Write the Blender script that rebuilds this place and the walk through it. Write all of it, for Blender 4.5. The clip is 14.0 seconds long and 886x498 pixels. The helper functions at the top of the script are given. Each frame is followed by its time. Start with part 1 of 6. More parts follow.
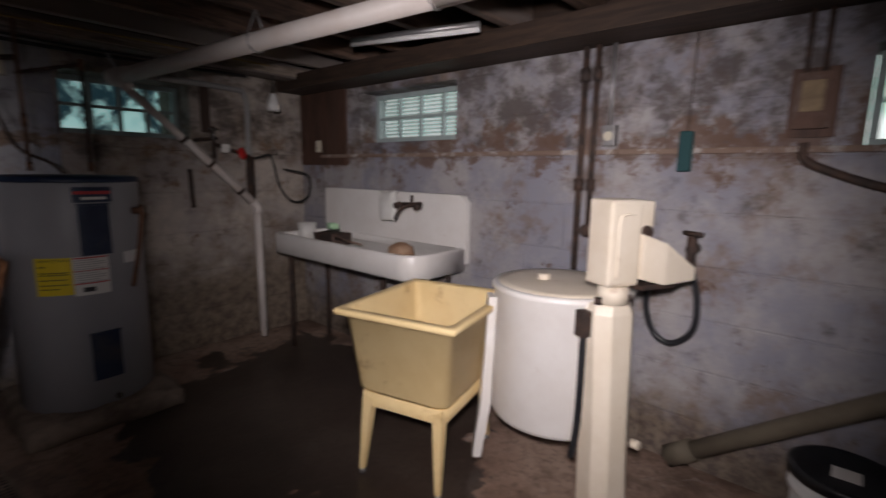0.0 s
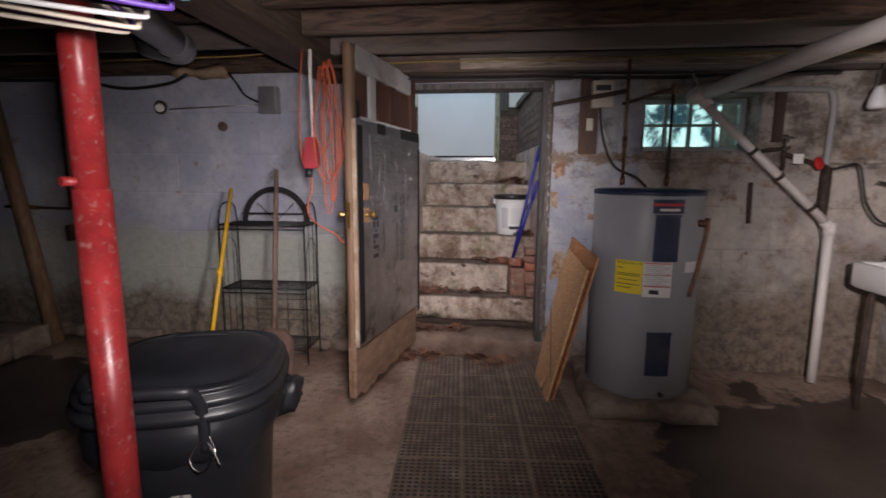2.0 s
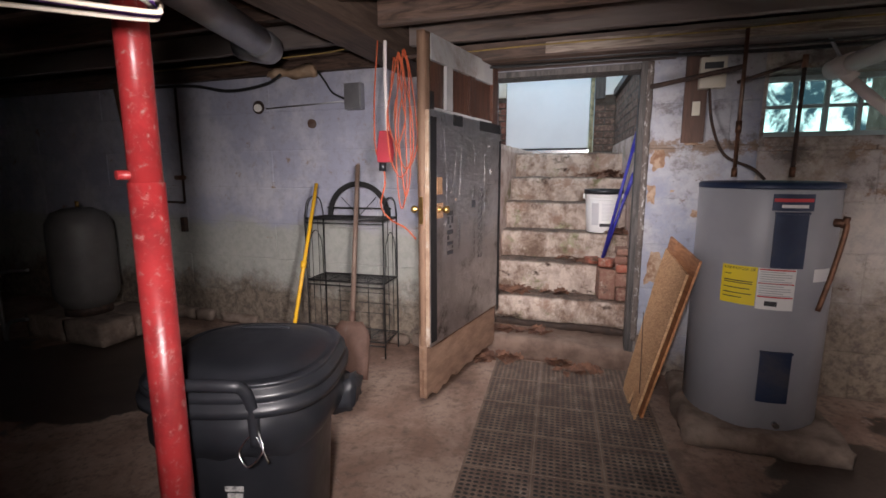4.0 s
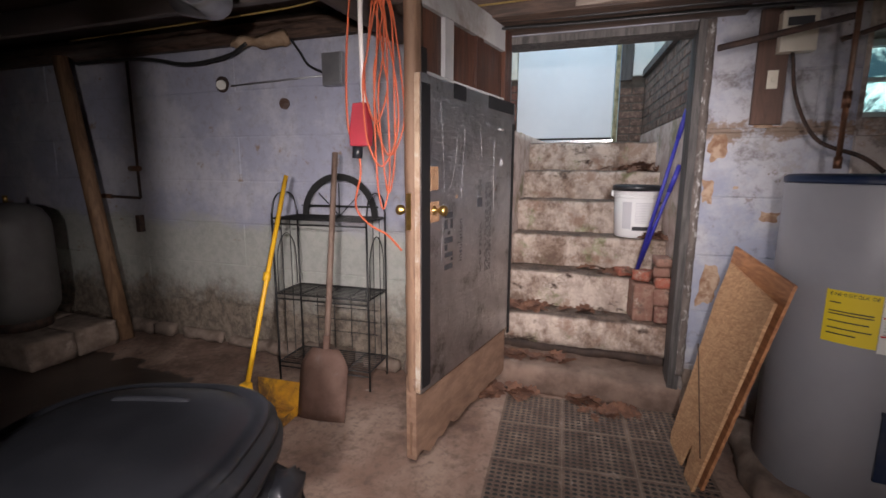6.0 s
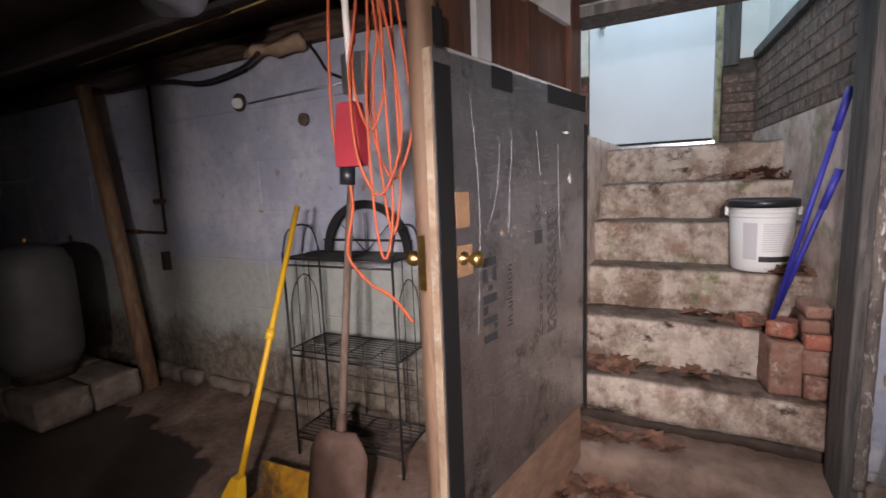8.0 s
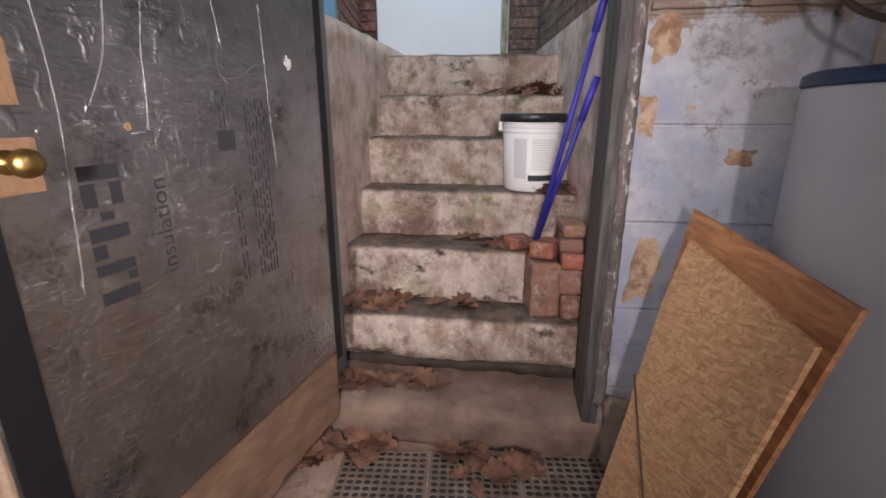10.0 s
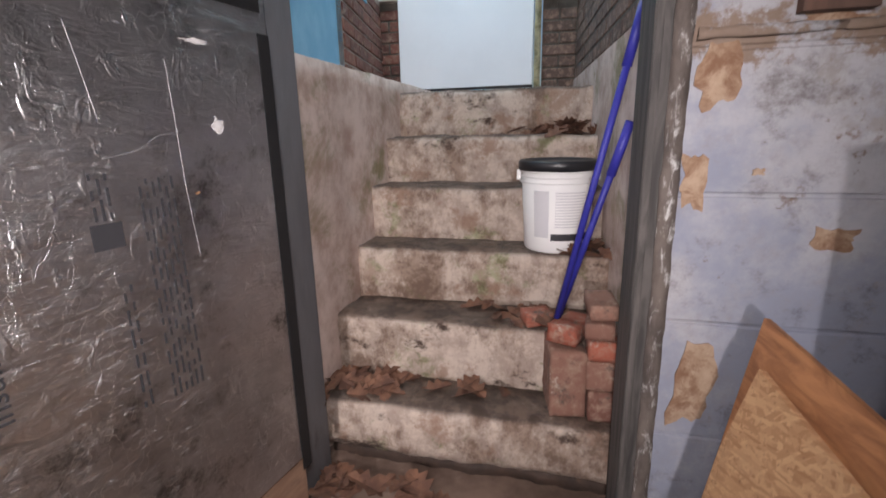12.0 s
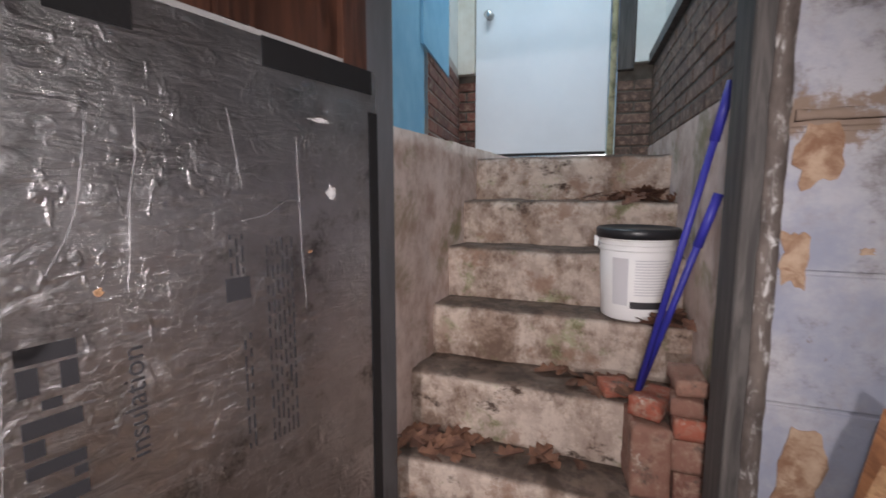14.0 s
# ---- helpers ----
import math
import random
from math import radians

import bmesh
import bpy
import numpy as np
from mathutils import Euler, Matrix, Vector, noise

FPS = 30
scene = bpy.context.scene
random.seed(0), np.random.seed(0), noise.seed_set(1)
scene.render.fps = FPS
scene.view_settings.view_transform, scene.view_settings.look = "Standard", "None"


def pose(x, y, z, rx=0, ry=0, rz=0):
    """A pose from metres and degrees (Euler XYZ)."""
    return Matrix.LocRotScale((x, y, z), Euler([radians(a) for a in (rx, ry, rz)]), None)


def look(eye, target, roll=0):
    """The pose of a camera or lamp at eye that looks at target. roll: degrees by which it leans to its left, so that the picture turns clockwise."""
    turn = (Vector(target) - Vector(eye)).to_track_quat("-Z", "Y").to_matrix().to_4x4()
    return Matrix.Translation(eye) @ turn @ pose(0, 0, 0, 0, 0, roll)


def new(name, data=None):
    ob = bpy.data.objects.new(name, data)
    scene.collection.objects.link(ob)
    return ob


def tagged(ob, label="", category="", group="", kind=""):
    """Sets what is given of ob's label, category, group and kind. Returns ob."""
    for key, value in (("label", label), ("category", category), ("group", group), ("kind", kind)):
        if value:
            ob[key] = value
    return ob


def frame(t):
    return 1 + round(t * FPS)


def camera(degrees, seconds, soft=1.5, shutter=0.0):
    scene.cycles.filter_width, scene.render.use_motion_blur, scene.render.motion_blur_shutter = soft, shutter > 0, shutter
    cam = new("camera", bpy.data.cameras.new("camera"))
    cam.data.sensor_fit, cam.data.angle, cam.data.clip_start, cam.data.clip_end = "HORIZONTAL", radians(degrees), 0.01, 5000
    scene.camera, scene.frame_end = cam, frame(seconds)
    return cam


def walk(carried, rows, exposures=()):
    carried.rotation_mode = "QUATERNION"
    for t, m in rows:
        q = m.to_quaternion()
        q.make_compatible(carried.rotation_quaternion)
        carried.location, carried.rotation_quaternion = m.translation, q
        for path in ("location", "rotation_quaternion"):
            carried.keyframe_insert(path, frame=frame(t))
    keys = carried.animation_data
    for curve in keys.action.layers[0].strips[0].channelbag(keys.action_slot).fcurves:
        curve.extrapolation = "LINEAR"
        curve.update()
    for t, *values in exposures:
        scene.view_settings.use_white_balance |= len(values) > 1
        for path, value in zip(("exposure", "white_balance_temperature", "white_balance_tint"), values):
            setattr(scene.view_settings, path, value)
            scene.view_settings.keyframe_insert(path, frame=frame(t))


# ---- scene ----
cam = camera(86.7, 14.0, 1.6, 0.3)
PATH = [
    (0, (1.592, 0.024, 1.33), (3.078, 1.326, 1.006), 1.0),
    (0.5, (1.531, 0.1, 1.317), (2.496, 1.818, 0.974), -0.1),
    (1, (1.392, 0.143, 1.324), (1.889, 2.049, 0.981), -0.7),
    (1.5, (1.322, 0.168, 1.323), (1.411, 2.137, 0.985), -0.5),
    (2, (1.324, 0.208, 1.334), (1.067, 2.169, 1.033), 0.5),
    (2.5, (1.336, 0.247, 1.321), (0.76, 2.136, 1.0), 1.2),
    (3, (1.345, 0.267, 1.324), (0.574, 2.084, 1.002), 0.2),
    (3.5, (1.396, 0.301, 1.316), (0.724, 2.15, 0.957), -0.5),
    (3.7, (1.404, 0.322, 1.324), (0.757, 2.187, 1.003), 0.0),
    (5.8, (1.28, 0.888, 1.297), (0.607, 2.74, 0.964), -0.2),
    (6, (1.226, 0.976, 1.294), (0.562, 2.832, 0.955), 0.3),
    (6.5, (1.12, 1.1, 1.297), (0.371, 2.911, 0.896), -3.9),
    (7, (1.075, 1.243, 1.314), (0.087, 2.955, 1.008), -3.5),
    (7.2, (1.08, 1.326, 1.33), (0.035, 3.011, 1.072), -2.6),
    (9.3, (1.145, 1.992, 1.258), (0.635, 3.885, 0.867), 0.35),
    (9.5, (1.204, 2.037, 1.242), (0.766, 3.937, 0.796), 0.8),
    (10, (1.276, 2.116, 1.202), (1.011, 4.016, 0.637), 0.0),
    (10.5, (1.262, 2.25, 1.154), (1.087, 4.104, 0.424), -0.25),
    (11, (1.272, 2.372, 1.147), (1.177, 4.183, 0.305), -1.35),
    (11.5, (1.327, 2.483, 1.22), (0.988, 4.331, 0.535), -0.85),
    (12, (1.399, 2.502, 1.301), (0.913, 4.38, 0.818), -1.25),
    (12.5, (1.43, 2.49, 1.334), (0.965, 4.407, 1.008), -0.25),
    (13, (1.436, 2.473, 1.347), (0.929, 4.393, 1.113), 0.15),
    (13.5, (1.427, 2.46, 1.333), (0.857, 4.359, 1.079), -0.75),
    (14, (1.344, 2.436, 1.328), (0.613, 4.282, 1.082), 0.0),
]
EXPOSURES = [(0.0, -1.95), (0.5, -1.95), (1.0, -1.6), (1.5, -1.0), (2.0, -0.5), (2.6, 0.0), (3.0, 0.15), (6.0, 0.1), (7.0, 0.1), (9.5, 0.0), (10.0, 0.1), (10.5, 0.45), (11.0, 0.7), (11.5, 0.45), (12.0, 0.15), (13.0, -0.1), (14.0, -0.1)]
walk(cam, [(t, look(eye, target, roll)) for t, eye, target, roll in PATH], EXPOSURES)

# ---- world and lights ----
world = bpy.data.worlds.new("sky")
scene.world = world
world.use_nodes = True
sky = world.node_tree.nodes.new("ShaderNodeTexSky")
sky.sky_type, sky.sun_disc = "NISHITA", False
sky.sun_elevation, sky.sun_rotation = radians(40), radians(60)
back = world.node_tree.nodes["Background"]
world.node_tree.links.new(sky.outputs[0], back.inputs[0])
back.inputs[1].default_value = 0.06


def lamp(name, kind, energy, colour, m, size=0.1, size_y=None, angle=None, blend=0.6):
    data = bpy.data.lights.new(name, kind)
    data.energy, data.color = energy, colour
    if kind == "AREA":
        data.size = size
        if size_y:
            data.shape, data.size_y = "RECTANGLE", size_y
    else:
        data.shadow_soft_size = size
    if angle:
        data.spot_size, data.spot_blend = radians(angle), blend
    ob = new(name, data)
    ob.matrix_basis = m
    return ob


# fixed lamps standing in for the carried torch, at five places of the walk
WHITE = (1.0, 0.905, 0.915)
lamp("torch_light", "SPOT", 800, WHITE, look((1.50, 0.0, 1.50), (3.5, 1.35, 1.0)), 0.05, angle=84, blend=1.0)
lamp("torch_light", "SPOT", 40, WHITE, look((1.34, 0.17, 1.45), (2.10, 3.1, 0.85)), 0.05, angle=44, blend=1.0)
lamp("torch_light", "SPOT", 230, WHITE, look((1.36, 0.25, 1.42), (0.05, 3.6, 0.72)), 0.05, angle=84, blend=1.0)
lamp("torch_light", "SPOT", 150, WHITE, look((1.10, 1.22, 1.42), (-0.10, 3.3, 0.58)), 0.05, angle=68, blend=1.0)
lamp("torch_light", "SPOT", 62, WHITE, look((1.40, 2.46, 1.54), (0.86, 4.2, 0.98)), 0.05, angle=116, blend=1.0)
# unseen area lamp added under the stair ceiling, standing in for daylight
DAY = (0.80, 0.91, 1.0)
lamp("stair_fill_light", "AREA", 19, DAY, look((0.75, 4.75, 3.5), (0.85, 5.0, 1.5)), 0.7, 0.7)


# ---- materials ----
def shader(name):
    m = bpy.data.materials.new(name)
    m.use_nodes = True
    return m, m.node_tree.nodes, m.node_tree.links, m.node_tree.nodes["Principled BSDF"]


def noise_node(nt, vec, scale, detail=6.0, rough=0.6, dist=0.0):
    n = nt.nodes.new("ShaderNodeTexNoise")
    n.inputs["Scale"].default_value, n.inputs["Detail"].default_value = scale, detail
    n.inputs["Roughness"].default_value, n.inputs["Distortion"].default_value = rough, dist
    nt.links.new(vec, n.inputs["Vector"])
    return n.outputs["Fac"]


def ramp(nt, fac, a, b, smooth=True):
    n = nt.nodes.new("ShaderNodeMapRange")
    n.interpolation_type = "SMOOTHSTEP" if smooth else "LINEAR"
    n.inputs["From Min"].default_value, n.inputs["From Max"].default_value = a, b
    nt.links.new(fac, n.inputs["Value"])
    return n.outputs["Result"]


def math_node(nt, op, a, b):
    n = nt.nodes.new("ShaderNodeMath")
    n.operation = op
    for k, v in enumerate((a, b)):
        if isinstance(v, (int, float)):
            n.inputs[k].default_value = v
        else:
            nt.links.new(v, n.inputs[k])
    return n.outputs[0]


def mix(nt, fac, a, b):
    n = nt.nodes.new("ShaderNodeMix")
    n.data_type = "RGBA"
    if isinstance(fac, (int, float)):
        n.inputs["Factor"].default_value = fac
    else:
        nt.links.new(fac, n.inputs["Factor"])
    for key, v in ((6, a), (7, b)):
        if isinstance(v, tuple):
            n.inputs[key].default_value = (*v, 1)
        else:
            nt.links.new(v, n.inputs[key])
    return n.outputs[2]


def place(nt, stretch=(1, 1, 1), turn=(0, 0, 0)):
    g = nt.nodes.new("ShaderNodeNewGeometry")
    n = nt.nodes.new("ShaderNodeMapping")
    n.inputs["Scale"].default_value, n.inputs["Rotation"].default_value = stretch, turn
    nt.links.new(g.outputs["Position"], n.inputs["Vector"])
    return n.outputs["Vector"]


def height_of(nt):
    g = nt.nodes.new("ShaderNodeNewGeometry")
    s = nt.nodes.new("ShaderNodeSeparateXYZ")
    nt.links.new(g.outputs["Position"], s.inputs[0])
    return s.outputs


def bump(nt, bsdf, fac, strength, distance):
    n = nt.nodes.new("ShaderNodeBump")
    n.inputs["Strength"].default_value, n.inputs["Distance"].default_value = strength, distance
    nt.links.new(fac, n.inputs["Height"])
    nt.links.new(n.outputs[0], bsdf.inputs["Normal"])


def worn(name, c1, c2, c3=None, scale=6.0, dirt=1.7, amount=0.5, rough=0.6, metal=0.0, grain=60.0, depth=0.002, strength=0.5, stretch=(1, 1, 1), rough2=None):
    """Two tones at a small scale, stains at a large one, fine relief."""
    m, nodes, links, b = shader(name)
    nt = m.node_tree
    v = place(nt, stretch)
    col = mix(nt, ramp(nt, noise_node(nt, v, scale, 8, 0.65), 0.35, 0.68), c1, c2)
    stain = ramp(nt, noise_node(nt, v, dirt, 10, 0.7, 0.4), 0.72 - amount * 0.4, 0.86 - amount * 0.3)
    if c3:
        col = mix(nt, stain, col, c3)
    links.new(col, b.inputs["Base Color"])
    r = nt.nodes.new("ShaderNodeMapRange")
    r.inputs["To Min"].default_value, r.inputs["To Max"].default_value = rough, rough2 if rough2 is not None else min(1, rough + 0.25)
    links.new(noise_node(nt, v, scale * 3, 4), r.inputs["Value"])
    links.new(r.outputs[0], b.inputs["Roughness"])
    b.inputs["Metallic"].default_value = metal
    bump(nt, b, noise_node(nt, v, grain, 8, 0.7), strength, depth)
    return m


def wall_paint(name, blue, pale, brown, band=1.45, damp=0.55, rust=0.5, dirt=0.0, dirt_colour=(0.25, 0.20, 0.16), upper=0.0, algae=0.0, reach=0.30):
    """Old limewash: blue and pale patches, flaked places, a rusty band under the ledge and a damp foot."""
    m, nodes, links, b = shader(name)
    nt = m.node_tree
    v = place(nt)
    v2 = place(nt, (1, 1, 1), (0.7, 0.4, 1.1))
    col = mix(nt, ramp(nt, noise_node(nt, v, 1.9, 10, 0.7), 0.40, 0.60), blue, pale)
    fine = noise_node(nt, v2, 17, 12, 0.8)
    col = mix(nt, math_node(nt, "MULTIPLY", ramp(nt, fine, 0.46, 0.72), 0.6), col, (0.27, 0.25, 0.255))
    if dirt:
        col = mix(nt, math_node(nt, "MULTIPLY", ramp(nt, noise_node(nt, v2, 2.6, 12, 0.75), 0.62 - 0.22 * dirt, 0.66), 0.85), col, dirt_colour)
        col = mix(nt, ramp(nt, noise_node(nt, v, 5.5, 12, 0.78), 0.60, 0.68), col, (0.07, 0.045, 0.035))
    z = height_of(nt)[2]
    if upper:
        grime = math_node(nt, "ADD", noise_node(nt, place(nt, (1, 1, 1.2), (0.1, 0.2, 0.6)), 5.0, 12, 0.74), math_node(nt, "MULTIPLY", ramp(nt, z, band - 0.06, band + 0.02), 0.10 * upper))
        col = mix(nt, math_node(nt, "MULTIPLY", ramp(nt, grime, 0.53, 0.72), 0.8), col, (0.060, 0.043, 0.035))
    if algae:
        edge = math_node(nt, "ADD", z, math_node(nt, "MULTIPLY", noise_node(nt, place(nt, (0.5, 1, 1)), 2.2, 10, 0.7), 0.5))
        col = mix(nt, math_node(nt, "MULTIPLY", ramp(nt, edge, 1.22, 1.10), algae), col, mix(nt, ramp(nt, fine, 0.4, 0.6), (0.36, 0.37, 0.29), (0.47, 0.47, 0.40)))
    near = ramp(nt, math_node(nt, "ABSOLUTE", math_node(nt, "SUBTRACT", z, band), 0), reach, 0.0)
    blot = noise_node(nt, v, 5.5, 12, 0.76)
    fac = ramp(nt, math_node(nt, "ADD", blot, math_node(nt, "MULTIPLY", near, 0.20 * rust)), 0.60, 0.68)
    col = mix(nt, math_node(nt, "MULTIPLY", fac, 0.85), col, brown)
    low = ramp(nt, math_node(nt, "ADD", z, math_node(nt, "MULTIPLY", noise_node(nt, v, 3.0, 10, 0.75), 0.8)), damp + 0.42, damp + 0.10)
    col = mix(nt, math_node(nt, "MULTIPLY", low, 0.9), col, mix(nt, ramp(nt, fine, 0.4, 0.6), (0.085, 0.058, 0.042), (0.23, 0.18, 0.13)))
    links.new(col, b.inputs["Base Color"])
    b.inputs["Roughness"].default_value = 0.8
    h = math_node(nt, "ADD", noise_node(nt, v, 8, 10, 0.72), math_node(nt, "MULTIPLY", fine, 0.5))
    bump(nt, b, h, 0.7, 0.010)
    return m


def plain(name, colour, rough=0.5, metal=0.0, emit=0.0, grain=0.0):
    m, nodes, links, b = shader(name)
    b.inputs["Base Color"].default_value = (*colour, 1)
    b.inputs["Roughness"].default_value, b.inputs["Metallic"].default_value = rough, metal
    if emit:
        b.inputs["Emission Color"].default_value, b.inputs["Emission Strength"].default_value = (*colour, 1), emit
    if grain:
        bump(m.node_tree, b, noise_node(m.node_tree, place(m.node_tree), grain, 5), 0.4, 0.002)
    return m


def floor_material():
    m, nodes, links, b = shader("old_concrete_floor")
    nt = m.node_tree
    v = place(nt)
    col = mix(nt, ramp(nt, noise_node(nt, v, 1.6, 10, 0.65, 0.5), 0.35, 0.65), (0.235, 0.145, 0.108), (0.39, 0.285, 0.225))
    col = mix(nt, ramp(nt, noise_node(nt, v, 22, 8, 0.75), 0.45, 0.75), col, (0.12, 0.088, 0.07))
    col = mix(nt, math_node(nt, "MULTIPLY", ramp(nt, noise_node(nt, v, 0.9, 12, 0.75), 0.48, 0.60), 0.8), col, (0.12, 0.075, 0.055))
    col = mix(nt, ramp(nt, noise_node(nt, v, 3.5, 10, 0.75, 1.5), 0.60, 0.70), col, (0.42, 0.36, 0.32))
    xyz = height_of(nt)
    wob = math_node(nt, "MULTIPLY", math_node(nt, "SUBTRACT", noise_node(nt, v, 1.8, 6, 0.6, 0.4), 0.5), 1.5)

    def pool(cx, cy, rx, ry):
        dx = math_node(nt, "MULTIPLY", math_node(nt, "SUBTRACT", xyz[0], cx), 1 / rx)
        dy = math_node(nt, "MULTIPLY", math_node(nt, "SUBTRACT", xyz[1], cy), 1 / ry)
        d = math_node(nt, "SQRT", math_node(nt, "ADD", math_node(nt, "MULTIPLY", dx, dx), math_node(nt, "MULTIPLY", dy, dy)), 0)
        return ramp(nt, math_node(nt, "ADD", d, wob), 1.03, 0.97)

    wet = math_node(nt, "MAXIMUM", pool(3.05, 2.2, 0.95, 1.1), pool(-1.75, 2.45, 0.95, 0.62))
    wet = math_node(nt, "MAXIMUM", wet, pool(-3.2, 1.4, 1.6, 1.2))
    col = mix(nt, math_node(nt, "MULTIPLY", wet, 0.85), col, (0.020, 0.016, 0.014))
    links.new(col, b.inputs["Base Color"])
    links.new(mix(nt, wet, (0.8, 0.8, 0.8), (0.35, 0.35, 0.35)), b.inputs["Roughness"])
    bump(nt, b, noise_node(nt, v, 40, 10, 0.7), 0.5, 0.004)
    return m


def stair_material():
    m, nodes, links, b = shader("stained_stair_concrete")
    nt = m.node_tree
    v = place(nt)
    fine = noise_node(nt, v, 11, 10, 0.72)
    broad = noise_node(nt, v, 3.4, 12, 0.74)
    col = mix(nt, ramp(nt, fine, 0.38, 0.62), (0.17, 0.112, 0.082), (0.38, 0.285, 0.225))
    lime = ramp(nt, noise_node(nt, place(nt, (1, 1, 0.7), (0.1, 0.3, 0.2)), 3.8, 12, 0.74), 0.42, 0.55)
    col = mix(nt, math_node(nt, "MULTIPLY", lime, 0.85), col, mix(nt, ramp(nt, fine, 0.4, 0.6), (0.47, 0.38, 0.32), (0.66, 0.57, 0.49)))
    moss = ramp(nt, noise_node(nt, place(nt, (1, 1, 1), (0.3, 0.9, 0.4)), 4.0, 10, 0.74), 0.55, 0.64)
    col = mix(nt, math_node(nt, "MULTIPLY", moss, 0.8), col, mix(nt, ramp(nt, fine, 0.42, 0.58), (0.15, 0.155, 0.065), (0.36, 0.37, 0.22)))
    col = mix(nt, ramp(nt, noise_node(nt, place(nt, (1, 1, 1.6), (1.1, 0.2, 0.7)), 4.6, 10, 0.72), 0.56, 0.66), col, (0.06, 0.037, 0.027))
    col = mix(nt, math_node(nt, "MULTIPLY", ramp(nt, broad, 0.54, 0.62), 0.75), col, (0.30, 0.185, 0.13))
    col = mix(nt, ramp(nt, noise_node(nt, v, 42, 8, 0.8), 0.60, 0.74), col, (0.13, 0.088, 0.066))
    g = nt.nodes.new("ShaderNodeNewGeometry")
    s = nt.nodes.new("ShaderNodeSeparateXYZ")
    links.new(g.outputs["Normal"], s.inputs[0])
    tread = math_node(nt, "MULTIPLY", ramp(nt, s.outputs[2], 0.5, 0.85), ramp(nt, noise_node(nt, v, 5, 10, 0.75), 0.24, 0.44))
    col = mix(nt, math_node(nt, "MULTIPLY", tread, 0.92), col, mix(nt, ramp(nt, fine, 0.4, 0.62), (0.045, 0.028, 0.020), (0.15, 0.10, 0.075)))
    links.new(col, b.inputs["Base Color"])
    links.new(mix(nt, tread, (0.88, 0.88, 0.88), (0.62, 0.62, 0.62)), b.inputs["Roughness"])
    h = math_node(nt, "ADD", noise_node(nt, v, 14, 12, 0.8), math_node(nt, "MULTIPLY", noise_node(nt, v, 60, 6, 0.8), 0.4))
    bump(nt, b, h, 0.9, 0.016)
    return m


def wood(name, dark, light, along="x", rough=0.7, ring=26.0, grey=None):
    m, nodes, links, b = shader(name)
    nt = m.node_tree
    st = {"x": (0.12, 1, 1), "y": (1, 0.12, 1), "z": (1, 1, 0.12)}[along]
    v = place(nt, st)
    f = noise_node(nt, v, ring, 6, 0.6, 1.2)
    col = mix(nt, ramp(nt, f, 0.3, 0.7), dark, light)
    if grey:
        col = mix(nt, ramp(nt, noise_node(nt, place(nt, st), 1.6, 6, 0.6), 0.45, 0.6), col, grey)
    ob = nt.nodes.new("ShaderNodeObjectInfo")
    hue = nt.nodes.new("ShaderNodeHueSaturation")
    r = nt.nodes.new("ShaderNodeMapRange")
    r.inputs["To Min"].default_value, r.inputs["To Max"].default_value = 0.8, 1.2
    links.new(ob.outputs["Random"], r.inputs["Value"])
    links.new(r.outputs[0], hue.inputs["Value"])
    links.new(col, hue.inputs["Color"])
    links.new(hue.outputs[0], b.inputs["Base Color"])
    b.inputs["Roughness"].default_value = rough
    bump(nt, b, f, 0.6, 0.003)
    return m


def flake_board():
    m, nodes, links, b = shader("strand_board")
    nt = m.node_tree
    fac = None
    for k, turn in enumerate((0.25, 1.2, 2.2, 2.9)):
        mp = nt.nodes.new("ShaderNodeMapping")
        mp.vector_type = "TEXTURE"
        mp.inputs["Scale"].default_value = (1, 1, 0.20)
        mp.inputs["Rotation"].default_value = (turn, 0.1 * k, 0.15)
        g = nt.nodes.new("ShaderNodeNewGeometry")
        links.new(g.outputs["Position"], mp.inputs["Vector"])
        tex = nt.nodes.new("ShaderNodeTexVoronoi")
        tex.inputs["Scale"].default_value = 19 + 5 * k
        tex.inputs["Randomness"].default_value = 1.0
        links.new(mp.outputs["Vector"], tex.inputs["Vector"])
        sp = nt.nodes.new("ShaderNodeSeparateColor")
        links.new(tex.outputs["Color"], sp.inputs[0])
        if fac is None:
            fac = sp.outputs[0]
        else:
            pick = ramp(nt, sp.outputs[1], 0.5, 0.55)
            mx = nt.nodes.new("ShaderNodeMix")
            links.new(pick, mx.inputs[0])
            links.new(fac, mx.inputs[2])
            links.new(sp.outputs[0], mx.inputs[3])
            fac = mx.outputs[0]
    col = mix(nt, fac, (0.38, 0.20, 0.095), (0.60, 0.37, 0.20))
    col = mix(nt, ramp(nt, noise_node(nt, place(nt, (1, 1, 1)), 90, 6, 0.7), 0.60, 0.70), col, (0.20, 0.10, 0.05))
    col = mix(nt, ramp(nt, noise_node(nt, place(nt), 2.5, 8, 0.7), 0.55, 0.75), col, (0.30, 0.17, 0.095))
    links.new(col, b.inputs["Base Color"])
    b.inputs["Roughness"].default_value = 0.62
    bump(nt, b, math_node(nt, "ADD", fac, noise_node(nt, place(nt), 70, 6, 0.7)), 0.16, 0.0015)
    return m


